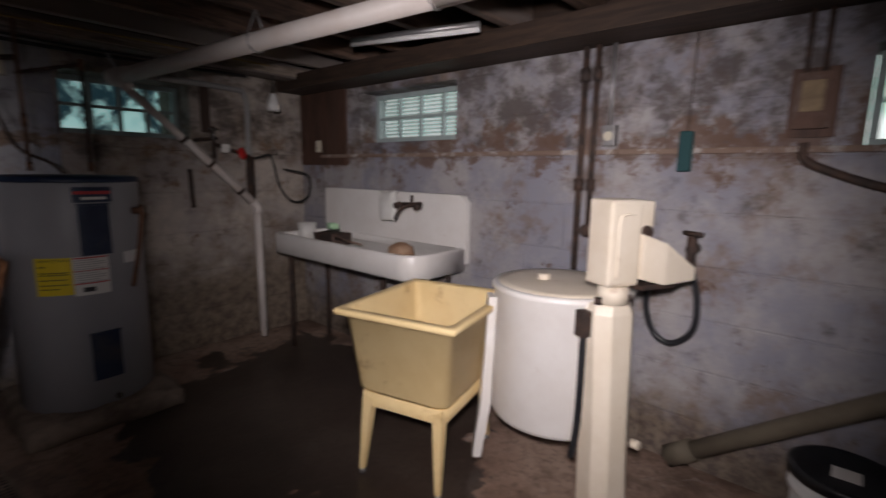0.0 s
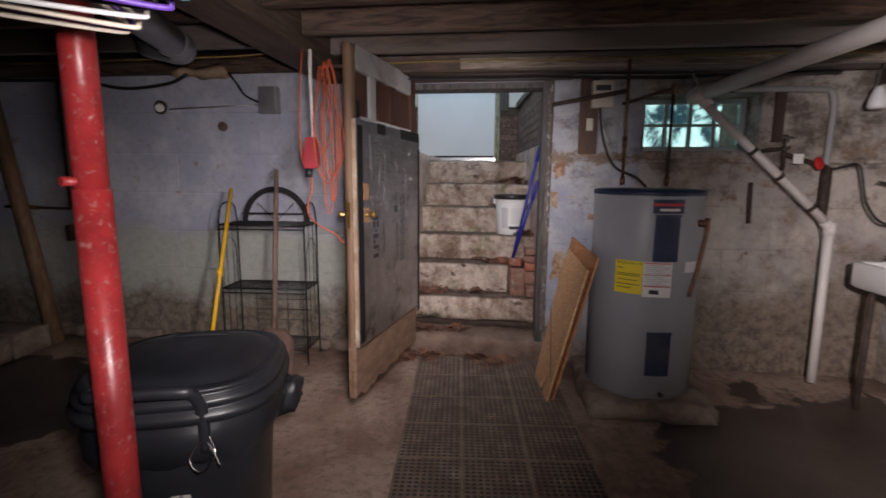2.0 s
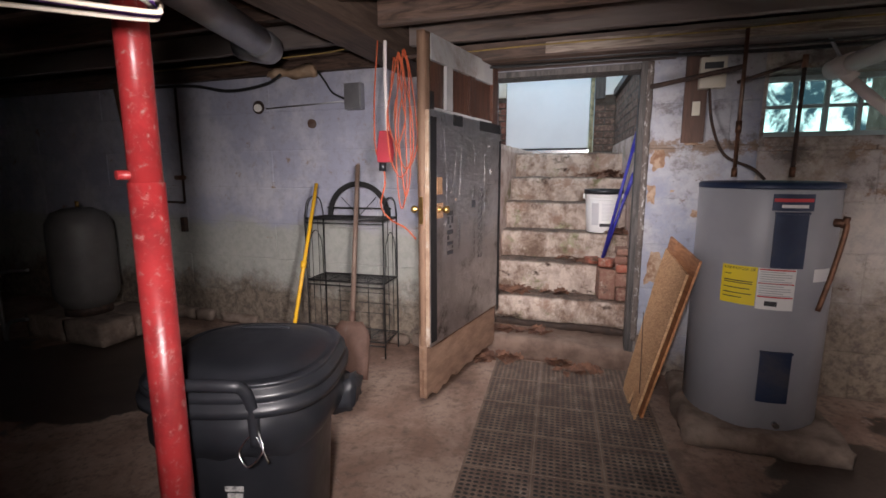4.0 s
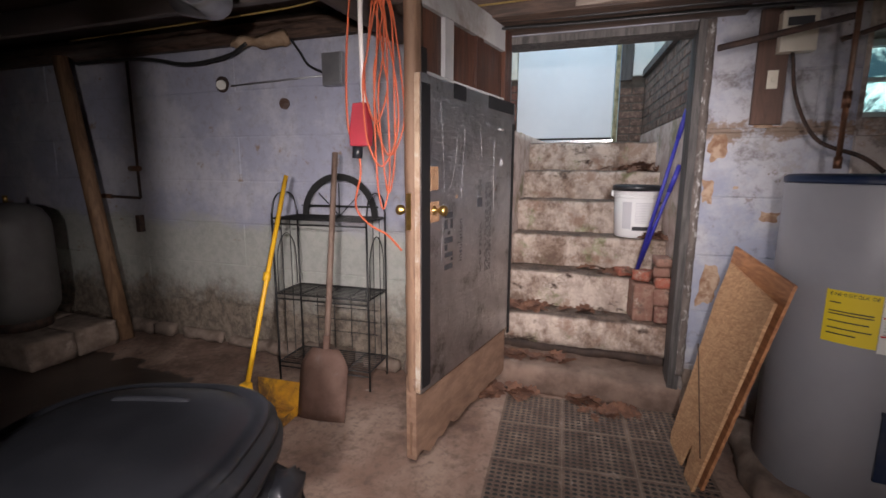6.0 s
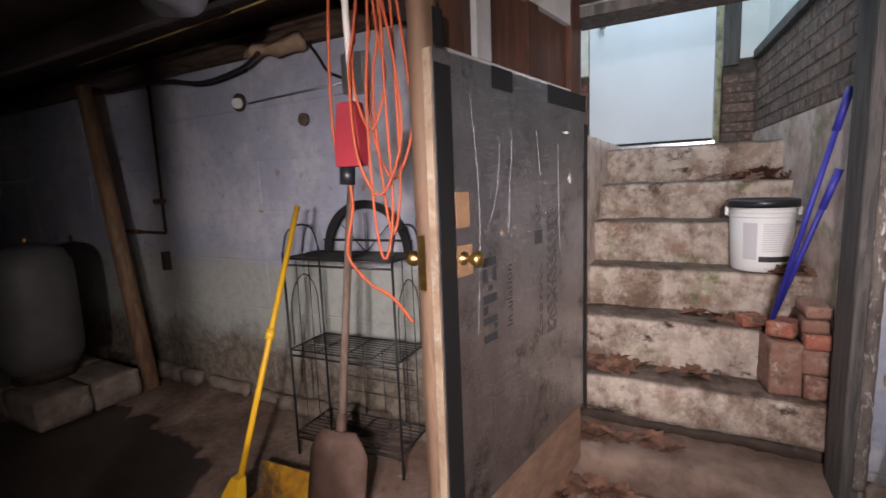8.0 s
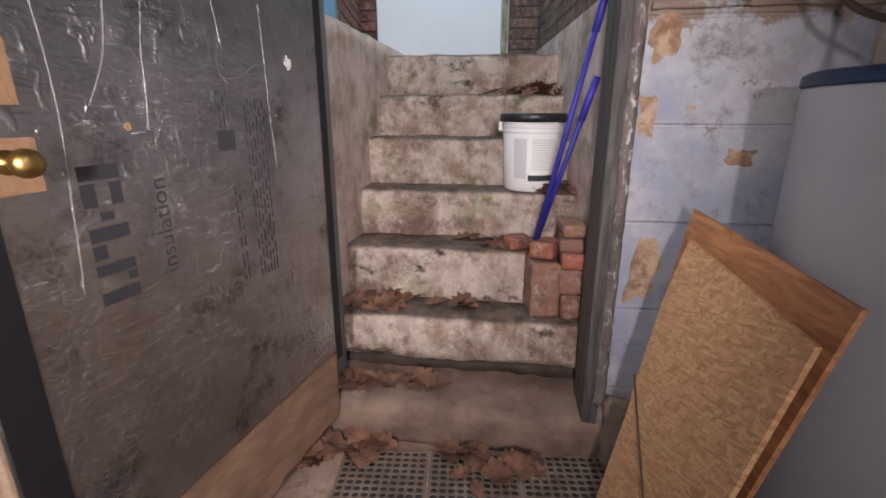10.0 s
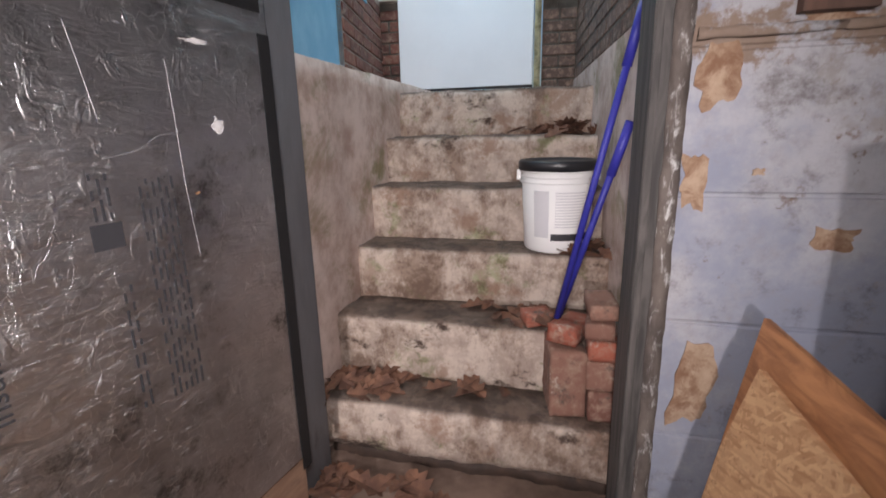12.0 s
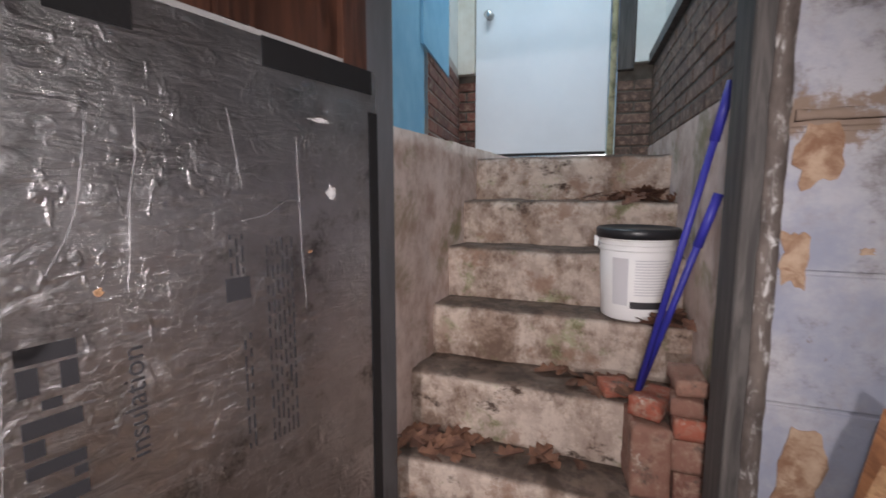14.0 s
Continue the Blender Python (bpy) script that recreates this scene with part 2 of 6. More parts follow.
def foil_material():
    m, nodes, links, b = shader("scuffed_foil_facing")
    nt = m.node_tree
    v = place(nt)

    def scuffs(turn, stretch, scale, lo, hi):
        return ramp(nt, noise_node(nt, place(nt, stretch, turn), scale, 10, 0.78, 0.15), lo, hi)

    patch = ramp(nt, noise_node(nt, place(nt, (1, 1, 1), (0.2, 0.5, 0.9)), 4.2, 8, 0.65), 0.40, 0.62)
    rub = scuffs((0.42, 0, 0), (1, 2.4, 16), 12, 0.55, 0.68)
    rub = math_node(nt, "MULTIPLY", rub, patch)

    def lines(turn, stretch, scale, thin):
        n = noise_node(nt, place(nt, stretch, turn), scale, 3, 0.5, 0.2)
        return math_node(nt, "MULTIPLY", ramp(nt, math_node(nt, "ABSOLUTE", math_node(nt, "SUBTRACT", n, 0.5), 0), thin, 0.0), patch)

    scratch = math_node(nt, "MAXIMUM", lines((0.5, 0, 0), (1.4, 1.4, 1.1), 7, 0.004), lines((-0.9, 0, 0.3), (1, 2.2, 0.8), 9, 0.003))
    col = mix(nt, ramp(nt, noise_node(nt, v, 3, 10, 0.7), 0.3, 0.7), (0.44, 0.44, 0.455), (0.68, 0.68, 0.70))
    col = mix(nt, ramp(nt, noise_node(nt, place(nt, (1, 1, 1), (1.2, 0.3, 0.5)), 5, 12, 0.8), 0.51, 0.68), col, (0.17, 0.165, 0.16))
    col = mix(nt, math_node(nt, "MULTIPLY", rub, 0.65), col, (0.86, 0.86, 0.88))
    col = mix(nt, scratch, col, (0.90, 0.90, 0.91))
    links.new(col, b.inputs["Base Color"])
    links.new(mix(nt, rub, (1.0, 1.0, 1.0), (0.60, 0.60, 0.60)), b.inputs["Metallic"])
    r = mix(nt, noise_node(nt, v, 7, 10, 0.75), (0.25, 0.25, 0.25), (0.44, 0.44, 0.44))
    links.new(mix(nt, math_node(nt, "MULTIPLY", rub, 0.6), r, (0.55, 0.55, 0.55)), b.inputs["Roughness"])
    dents = ramp(nt, noise_node(nt, place(nt, (1, 1.4, 0.9)), 19, 3, 0.5, 0.6), 0.58, 0.70)
    pits = ramp(nt, noise_node(nt, place(nt, (1, 1.2, 0.8), (0.3, 0.1, 0.4)), 44, 3, 0.5, 0.5), 0.62, 0.72)
    h = math_node(nt, "ADD", math_node(nt, "MULTIPLY", dents, 0.11), math_node(nt, "MULTIPLY", scratch, 0.02))
    h = math_node(nt, "ADD", h, math_node(nt, "MULTIPLY", pits, 0.035))
    h = math_node(nt, "ADD", h, math_node(nt, "MULTIPLY", rub, 0.02))
    h = math_node(nt, "ADD", h, math_node(nt, "MULTIPLY", noise_node(nt, v, 4.5, 3, 0.5), 0.8))
    h = math_node(nt, "ADD", h, math_node(nt, "MULTIPLY", noise_node(nt, place(nt, (1, 0.7, 2.2), (0.4, 0.1, 0.2)), 15, 6, 0.6, 0.6), 0.42))
    bump(nt, b, h, 0.9, 0.012)
    return m


def brick_material(name, lo, hi):
    m, nodes, links, b = shader(name)
    nt = m.node_tree
    v = place(nt)
    ob = nt.nodes.new("ShaderNodeObjectInfo")
    col = mix(nt, ob.outputs["Random"], lo, hi)
    col = mix(nt, ramp(nt, noise_node(nt, v, 30, 8, 0.7), 0.45, 0.7), col, (0.30, 0.20, 0.15))
    col = mix(nt, ramp(nt, noise_node(nt, v, 9, 10, 0.75), 0.52, 0.66), col, (0.085, 0.062, 0.05))
    col = mix(nt, ramp(nt, noise_node(nt, place(nt, (1, 1, 1), (0.4, 1, 0.2)), 13, 10, 0.75), 0.60, 0.68), col, (0.40, 0.34, 0.29))
    links.new(col, b.inputs["Base Color"])
    b.inputs["Roughness"].default_value = 0.85
    bump(nt, b, noise_node(nt, v, 70, 8, 0.7), 0.7, 0.004)
    return m


def glass(name, tint=(0.9, 1, 1), rough=0.05):
    m, nodes, links, b = shader(name)
    b.inputs["Base Color"].default_value = (*tint, 1)
    b.inputs["Transmission Weight"].default_value, b.inputs["Roughness"].default_value, b.inputs["IOR"].default_value = 1.0, rough, 1.3
    return m


FLOOR = floor_material()
STAIR = stair_material()
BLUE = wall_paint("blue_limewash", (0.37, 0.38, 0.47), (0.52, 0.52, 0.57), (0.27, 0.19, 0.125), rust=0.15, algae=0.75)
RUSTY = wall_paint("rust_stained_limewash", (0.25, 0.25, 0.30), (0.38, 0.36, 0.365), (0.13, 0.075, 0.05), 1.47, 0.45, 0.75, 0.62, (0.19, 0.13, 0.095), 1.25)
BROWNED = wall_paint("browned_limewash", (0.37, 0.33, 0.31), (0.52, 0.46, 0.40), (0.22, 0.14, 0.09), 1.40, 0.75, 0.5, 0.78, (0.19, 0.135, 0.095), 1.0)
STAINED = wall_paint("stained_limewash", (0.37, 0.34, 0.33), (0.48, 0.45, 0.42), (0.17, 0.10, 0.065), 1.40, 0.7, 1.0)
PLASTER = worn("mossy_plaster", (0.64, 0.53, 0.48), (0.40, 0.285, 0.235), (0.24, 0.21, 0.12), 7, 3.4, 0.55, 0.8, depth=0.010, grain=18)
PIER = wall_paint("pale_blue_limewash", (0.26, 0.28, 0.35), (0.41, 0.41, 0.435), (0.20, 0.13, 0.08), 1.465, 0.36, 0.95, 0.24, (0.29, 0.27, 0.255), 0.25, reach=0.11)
FLAKY = worn("flaking_grey_and_white_paint", (0.065, 0.052, 0.046), (0.14, 0.115, 0.10), (0.62, 0.61, 0.60), 22, 46, 0.50, 0.7, depth=0.005, grain=60, stretch=(1, 1, 0.35))
JAMBGREY = worn("blue_grey_jamb_paint", (0.15, 0.155, 0.17), (0.11, 0.112, 0.12), (0.06, 0.05, 0.045), 5, 4, 0.3, 0.5, stretch=(1, 1, 0.3))
MORTAR = worn("mortar", (0.46, 0.42, 0.39), (0.32, 0.28, 0.26), None, 12, rough=0.9, depth=0.004)
BRICK = brick_material("old_red_brick", (0.105, 0.042, 0.036), (0.22, 0.085, 0.062))
DARKBRICK = brick_material("sooty_brick", (0.085, 0.055, 0.045), (0.16, 0.105, 0.085))
# rotten brick near black: shade under the second step is in its colour
SHADEDROT = worn("shaded_rotten_brick", (0.030, 0.019, 0.014), (0.060, 0.036, 0.026), (0.13, 0.075, 0.05), 16, 9, 0.35, 0.6, depth=0.008, grain=30)
BROWNCEMENT = worn("brown_cement", (0.215, 0.148, 0.114), (0.105, 0.068, 0.051), (0.37, 0.295, 0.245), 5, 3.2, 0.42, 0.75, depth=0.006, grain=34)
DARKMORTAR = worn("sooty_mortar", (0.135, 0.118, 0.100), (0.075, 0.066, 0.056), None, 12, rough=0.9, depth=0.004)
BAREPLASTER = worn("bare_tan_plaster", (0.42, 0.31, 0.22), (0.29, 0.19, 0.125), (0.20, 0.11, 0.065), 22, 16, 0.7, 0.85, depth=0.006, grain=30)
REDDER = brick_material("clean_red_brick", (0.24, 0.060, 0.035), (0.34, 0.105, 0.065))
LOOSE = brick_material("salvaged_brick", (0.13, 0.052, 0.038), (0.30, 0.165, 0.12))
JOIST = wood("dark_joist_wood", (0.030, 0.017, 0.012), (0.135, 0.082, 0.057), "x", ring=34, grey=(0.19, 0.16, 0.145))
SUBFLOOR = wood("dark_subfloor_boards", (0.035, 0.022, 0.016), (0.075, 0.045, 0.03), "y")
GIRDER = wood("girder_wood", (0.055, 0.036, 0.026), (0.12, 0.083, 0.062), "y")
POSTWOOD = wood("rough_post_wood", (0.16, 0.09, 0.05), (0.30, 0.18, 0.10), "z")
DOORWOOD = wood("bare_door_wood", (0.075, 0.038, 0.024), (0.26, 0.15, 0.09), "z", 0.75, 42, (0.20, 0.12, 0.075))
DARKDOOR = wood("brown_varnished_wood", (0.030, 0.013, 0.009), (0.080, 0.034, 0.021), "z", 0.4)
GREYWOOD = wood("weathered_jamb_wood", (0.035, 0.032, 0.031), (0.105, 0.095, 0.088), "z", 0.75)
GREYPAINT = worn("grey_paint", (0.30, 0.30, 0.30), (0.38, 0.37, 0.36), (0.17, 0.13, 0.10), 5, rough=0.5)
KRAFT = worn("brown_weathered_wood", (0.17, 0.098, 0.063), (0.25, 0.155, 0.105), (0.085, 0.048, 0.03), 8, stretch=(1, 1, 3))
FOIL = foil_material()
FOAMEDGE = worn("foam_edge", (0.34, 0.20, 0.11), (0.24, 0.13, 0.07), (0.46, 0.38, 0.28), 20, 24, 0.4, depth=0.006)
DARKTANK = worn("dull_grey_tank_paint", (0.13, 0.125, 0.12), (0.10, 0.095, 0.09), (0.08, 0.06, 0.05), 4, 3, 0.3, 0.4)
DUST = worn("pale_trodden_dust", (0.27, 0.215, 0.175), (0.19, 0.145, 0.118), None, 20, rough=0.9)
BLACKTAPE = plain("black_tape", (0.006, 0.006, 0.007), 0.6, grain=30)
INK = plain("black_ink", (0.03, 0.03, 0.034), 0.5)
BRASS = worn("tarnished_brass", (0.60, 0.40, 0.14), (0.42, 0.26, 0.09), None, 30, rough=0.25, metal=1.0, depth=0.0005)
STRAND = flake_board()
PLYWOOD = wood("plywood_face", (0.24, 0.10, 0.045), (0.44, 0.21, 0.095), "y", 0.55, 40)
ENAMEL = worn("white_enamel", (0.80, 0.78, 0.76), (0.74, 0.71, 0.68), (0.36, 0.22, 0.13), 4, 6, 0.24, 0.22, depth=0.0004, grain=20)
CREAM = worn("cream_enamel", (0.80, 0.72, 0.60), (0.74, 0.65, 0.52), (0.34, 0.20, 0.11), 5, 7, 0.26, 0.3, depth=0.0004, grain=25)
TUBYELLOW = worn("yellowed_plastic", (0.82, 0.64, 0.34), (0.76, 0.57, 0.28), (0.45, 0.27, 0.11), 4, 5, 0.42, 0.42, depth=0.0006, grain=30)
TANKGREY = worn("grey_tank_enamel", (0.33, 0.335, 0.36), (0.30, 0.305, 0.33), (0.24, 0.19, 0.16), 3, 2.4, 0.12, 0.3, depth=0.0005, grain=10)
NAVY = worn("navy_enamel", (0.010, 0.022, 0.060), (0.016, 0.032, 0.078), (0.06, 0.06, 0.07), 7, rough=0.35, depth=0.0004)
CONCRETE = worn("grey_concrete", (0.26, 0.205, 0.165), (0.15, 0.11, 0.085), (0.45, 0.38, 0.32), 9, 3, 0.4, 0.85, depth=0.008, grain=25)
PVC = worn("white_plastic_pipe", (0.72, 0.67, 0.64), (0.64, 0.57, 0.53), (0.38, 0.28, 0.22), 5, 3, 0.2, 0.4, depth=0.0005)
COPPER = worn("old_copper", (0.24, 0.12, 0.07), (0.13, 0.07, 0.05), (0.30, 0.22, 0.17), 14, rough=0.4, metal=0.8, depth=0.0008)
IRON = worn("rusty_black_iron", (0.045, 0.035, 0.032), (0.10, 0.06, 0.045), None, 20, rough=0.6, metal=0.4, depth=0.002)
WIRE = plain("black_wire", (0.018, 0.018, 0.018), 0.45)
GALV = worn("galvanised_sheet", (0.42, 0.42, 0.43), (0.33, 0.33, 0.34), (0.24, 0.21, 0.19), 4, rough=0.35, metal=0.8, depth=0.0006)
REDPAINT = worn("chipped_red_paint", (0.34, 0.028, 0.030), (0.20, 0.018, 0.020), (0.36, 0.19, 0.17), 7, 55, 0.46, 0.20, depth=0.0015, grain=40)
BLACKPLASTIC = worn("black_plastic", (0.012, 0.013, 0.016), (0.019, 0.020, 0.024), (0.055, 0.054, 0.054), 5, 5, 0.34, 0.26, depth=0.0006)
WHITEPLASTIC = worn("white_plastic", (0.80, 0.80, 0.79), (0.76, 0.76, 0.75), None, 4, rough=0.35, depth=0.0003)
BLUEHANDLE = worn("blue_plastic_sleeve", (0.022, 0.024, 0.24), (0.035, 0.035, 0.32), (0.20, 0.20, 0.32), 10, 14, 0.2, 0.4, depth=0.0005)
YELLOW = worn("yellow_plastic", (0.78, 0.44, 0.02), (0.70, 0.37, 0.02), (0.34, 0.16, 0.03), 8, 6, 0.1, 0.35, depth=0.0005)
DULLYELLOW = worn("dull_yellow_sheath", (0.36, 0.25, 0.07), (0.22, 0.15, 0.05), None, 9, rough=0.6)
DIRTYYELLOW = worn("dirty_yellow_plastic", (0.66, 0.34, 0.02), (0.42, 0.19, 0.03), (0.13, 0.07, 0.03), 9, 7, 0.8, 0.55)
GREEN = worn("green_bristles", (0.10, 0.36, 0.24), (0.18, 0.48, 0.36), None, 60, rough=0.7, stretch=(1, 1, 0.1))
TEAL = plain("teal_cloth", (0.012, 0.055, 0.06), 0.8, grain=60)
SHOVEL = worn("rusted_steel", (0.095, 0.052, 0.038), (0.155, 0.092, 0.070), (0.20, 0.16, 0.14), 6, 5, 0.6, 0.6, metal=0.3)
HANDLEWOOD = wood("grey_handle_wood", (0.15, 0.095, 0.07), (0.27, 0.19, 0.15), "z")
ORANGE = worn("orange_cord", (0.44, 0.085, 0.028), (0.34, 0.062, 0.022), (0.22, 0.075, 0.04), 9, 8, 0.3, 0.5, depth=0.0004)
PINKRED = worn("faded_red_plastic", (0.32, 0.028, 0.042), (0.24, 0.02, 0.03), None, 8, rough=0.4)
WHITEDOOR = worn("white_door_paint", (0.74, 0.78, 0.82), (0.70, 0.74, 0.78), None, 2, rough=0.4, depth=0.0003)
BLUEBOARD = worn("pale_blue_board", (0.18, 0.44, 0.66), (0.24, 0.52, 0.72), (0.12, 0.32, 0.50), 5, 3, 0.2, 0.6, depth=0.001)
WHITEWALL = worn("white_siding", (0.70, 0.72, 0.70), (0.62, 0.64, 0.62), (0.45, 0.44, 0.40), 4, 3, 0.2, 0.7)
OLDWHITE = worn("flaking_white_trim", (0.66, 0.65, 0.60), (0.58, 0.55, 0.48), (0.34, 0.28, 0.20), 9, 6, 0.3, 0.6)
FOAMYELLOW = worn("old_spray_foam", (0.40, 0.36, 0.22), (0.30, 0.28, 0.19), (0.11, 0.11, 0.06), 18, 9, 0.7, 0.9, depth=0.01)
MAT = worn("brown_rubber_mat", (0.130, 0.090, 0.070), (0.215, 0.158, 0.125), (0.40, 0.34, 0.30), 9, 9, 0.34, 0.7, depth=0.001)
LEAF = worn("dead_oak_leaf", (0.09, 0.042, 0.028), (0.21, 0.105, 0.064), None, 14, rough=0.75)
TORNPAPER = worn("torn_dirty_paper", (0.50, 0.49, 0.47), (0.10, 0.10, 0.10), None, 70, rough=0.7)
PAPER = plain("white_label", (0.78, 0.77, 0.74), 0.6)
YPAPER = plain("yellow_label", (0.80, 0.62, 0.03), 0.6)
REDINK = plain("red_ink", (0.55, 0.04, 0.05), 0.6)
GREYINK = plain("grey_ink", (0.42, 0.42, 0.42), 0.6)
STEEL = plain("bright_steel", (0.62, 0.62, 0.62), 0.25, 1.0)
FRAMEPAINT = worn("pale_green_paint", (0.42, 0.50, 0.50), (0.34, 0.42, 0.42), (0.25, 0.22, 0.18), 12, rough=0.6)
PANE = glass("window_glass")
CLEAR = glass("cloudy_plastic", (0.85, 0.87, 0.87), 0.4)
RUSTWOOD = wood("rusty_wood_panel", (0.045, 0.022, 0.015), (0.11, 0.056, 0.038), "z", grey=(0.075, 0.045, 0.034))
TANBLOCK = worn("dull_tan_fuse_block", (0.26, 0.19, 0.11), (0.15, 0.10, 0.06), None, 20, rough=0.6)
BAKELITE = plain("ivory_plate", (0.60, 0.56, 0.46), 0.4)
DIRTYWHITE = worn("dirty_white_pot", (0.70, 0.70, 0.68), (0.60, 0.58, 0.55), None, 6, rough=0.5)
PIPECLAY = worn("tan_sewer_pipe", (0.17, 0.145, 0.105), (0.12, 0.098, 0.070), (0.10, 0.08, 0.06), 4, 3, 0.4, 0.7)


def outdoors(name, a, b, scale, strength, stretch=(1, 1, 1)):
    m, nodes, links, bs = shader(name)
    nt = m.node_tree
    f = noise_node(nt, place(nt, stretch), scale, 6, 0.65, 0.5)
    col = mix(nt, ramp(nt, f, 0.45, 0.58), a, b)
    bs.inputs["Base Color"].default_value = (0, 0, 0, 1)
    links.new(col, bs.inputs["Emission Color"])
    bs.inputs["Emission Strength"].default_value = strength
    return m


GARDEN = outdoors("garden_behind_glass", (0.015, 0.035, 0.045), (0.46, 0.70, 0.68), 4, 2.4)
DAYWHITE = outdoors("bright_daylight", (0.40, 0.58, 0.52), (0.84, 0.90, 0.88), 3, 4.6)


# ---- mesh helpers ----
def box(bm, x0, x1, y0, y1, z0, z1):
    vs = [bm.verts.new((x, y, z)) for z in (z0, z1) for y in (y0, y1) for x in (x0, x1)]
    for a, b, c, d in ((0, 2, 3, 1), (4, 5, 7, 6), (0, 1, 5, 4), (2, 6, 7, 3), (0, 4, 6, 2), (1, 3, 7, 5)):
        bm.faces.new((vs[a], vs[b], vs[c], vs[d]))
    return vs


def boxes(*dims):
    bm = bmesh.new()
    for d in dims:
        box(bm, *d)
    return bm


def soft(bm, width=0.004, segments=2):
    bmesh.ops.bevel(bm, geom=bm.edges[:] + bm.verts[:], offset=width, segments=segments, profile=0.7, affect="EDGES")
    return bm


def sbox(x0, x1, y0, y1, z0, z1, width=0.004, segments=2):
    return soft(boxes((x0, x1, y0, y1, z0, z1)), width, segments)


def rough_box(x0, x1, y0, y1, z0, z1, step=0.04, amp=0.01, freq=9.0):
    """A box cut into a grid whose outside is uneven, as of cast or broken stone."""
    bm = boxes((x0, x1, y0, y1, z0, z1))
    for axis, lo, hi in ((0, x0, x1), (1, y0, y1), (2, z0, z1)):
        n = max(1, int((hi - lo) / step))
        for k in range(1, n):
            co = [0, 0, 0]
            no = [0, 0, 0]
            co[axis], no[axis] = lo + (hi - lo) * k / n, 1
            bmesh.ops.bisect_plane(bm, geom=bm.verts[:] + bm.edges[:] + bm.faces[:], plane_co=co, plane_no=no)
    bm.normal_update()
    mid = Vector(((x0 + x1) / 2, (y0 + y1) / 2, (z0 + z1) / 2))
    for v in bm.verts:
        k = noise.noise(v.co * freq) * 0.65 + noise.noise(v.co * freq * 2.7) * 0.35
        edge = sum(1 for a, b in ((v.co.x, (x0, x1)), (v.co.y, (y0, y1)), (v.co.z, (z0, z1))) if min(abs(a - b[0]), abs(a - b[1])) < 1e-5)
        d = v.normal * (k * amp - (0.7 * amp if edge > 1 else 0))
        v.co += d
    for f in bm.faces:
        f.smooth = True
    return bm


def rod(bm, p0, p1, r0, r1=None, seg=12, caps=True):
    p0, p1 = Vector(p0), Vector(p1)
    m = Matrix.Translation((p0 + p1) / 2) @ (p1 - p0).to_track_quat("Z", "Y").to_matrix().to_4x4()
    r = bmesh.ops.create_cone(bm, cap_ends=caps, segments=seg, radius1=r0, radius2=r0 if r1 is None else r1, depth=(p1 - p0).length, matrix=m)
    for v in r["verts"]:
        for f in v.link_faces:
            f.smooth = len(f.verts) == 4
    return bm


def rods(*ends, seg=12):
    bm = bmesh.new()
    for e in ends:
        rod(bm, *e, seg=seg)
    return bm


def lathe(profile, seg=32, centre=(0, 0, 0), squash=1.0):
    """profile: (radius, height) from the bottom up."""
    bm = bmesh.new()
    rings = []
    for r, z in profile:
        rings.append([bm.verts.new((centre[0] + r * math.cos(2 * math.pi * k / seg), centre[1] + squash * r * math.sin(2 * math.pi * k / seg), centre[2] + z)) for k in range(seg)])
    for a, b in zip(rings, rings[1:]):
        for k in range(seg):
            f = bm.faces.new((a[k], a[(k + 1) % seg], b[(k + 1) % seg], b[k]))
            f.smooth = True
    for ring, flip in ((rings[0], True), (rings[-1], False)):
        if profile[0 if flip else -1][0] > 1e-4:
            bm.faces.new(list(reversed(ring)) if flip else ring)
    bmesh.ops.remove_doubles(bm, verts=bm.verts[:], dist=1e-5)
    return bm


def smooth_line(points, n=8):
    pts = [Vector(p) for p in points]
    if len(pts) < 3:
        return pts
    out = []
    ext = [pts[0] * 2 - pts[1]] + pts + [pts[-1] * 2 - pts[-2]]
    for i in range(1, len(ext) - 2):
        a, b, c, d = ext[i - 1:i + 3]
        for k in range(n):
            t = k / n
            out.append(0.5 * (2 * b + (c - a) * t + (2 * a - 5 * b + 4 * c - d) * t * t + (3 * b - a - 3 * c + d) * t ** 3))
    return out + [pts[-1]]


def tube(points, r, seg=8, n=8, bm=None, smooth=True):
    """A cord or pipe along a line of points."""
    bm = bm or bmesh.new()
    pts = smooth_line(points, n) if smooth else [Vector(p) for p in points]
    rings = []
    side = None
    for i, p in enumerate(pts):
        d = (pts[min(i + 1, len(pts) - 1)] - pts[max(i - 1, 0)]).normalized()
        if side is None:
            side = d.orthogonal().normalized()
        side = (side - d * side.dot(d)).normalized()
        up = d.cross(side)
        rings.append([bm.verts.new(p + (side * math.cos(2 * math.pi * k / seg) + up * math.sin(2 * math.pi * k / seg)) * r) for k in range(seg)])
    for a, b in zip(rings, rings[1:]):
        for k in range(seg):
            bm.faces.new((a[k], a[(k + 1) % seg], b[(k + 1) % seg], b[k])).smooth = True
    bm.faces.new(list(reversed(rings[0])))
    bm.faces.new(rings[-1])
    return bm


def outline(points, y0, y1):
    """A flat shape in x and z, thick from y0 to y1."""
    bm = bmesh.new()
    a = [bm.verts.new((x, y0, z)) for x, z in points]
    b = [bm.verts.new((x, y1, z)) for x, z in points]
    n = len(a)
    bm.faces.new(a)
    bm.faces.new(list(reversed(b)))
    for k in range(n):
        bm.faces.new((a[k], b[k], b[(k + 1) % n], a[(k + 1) % n]))
    bmesh.ops.recalc_face_normals(bm, faces=bm.faces[:])
    return bm


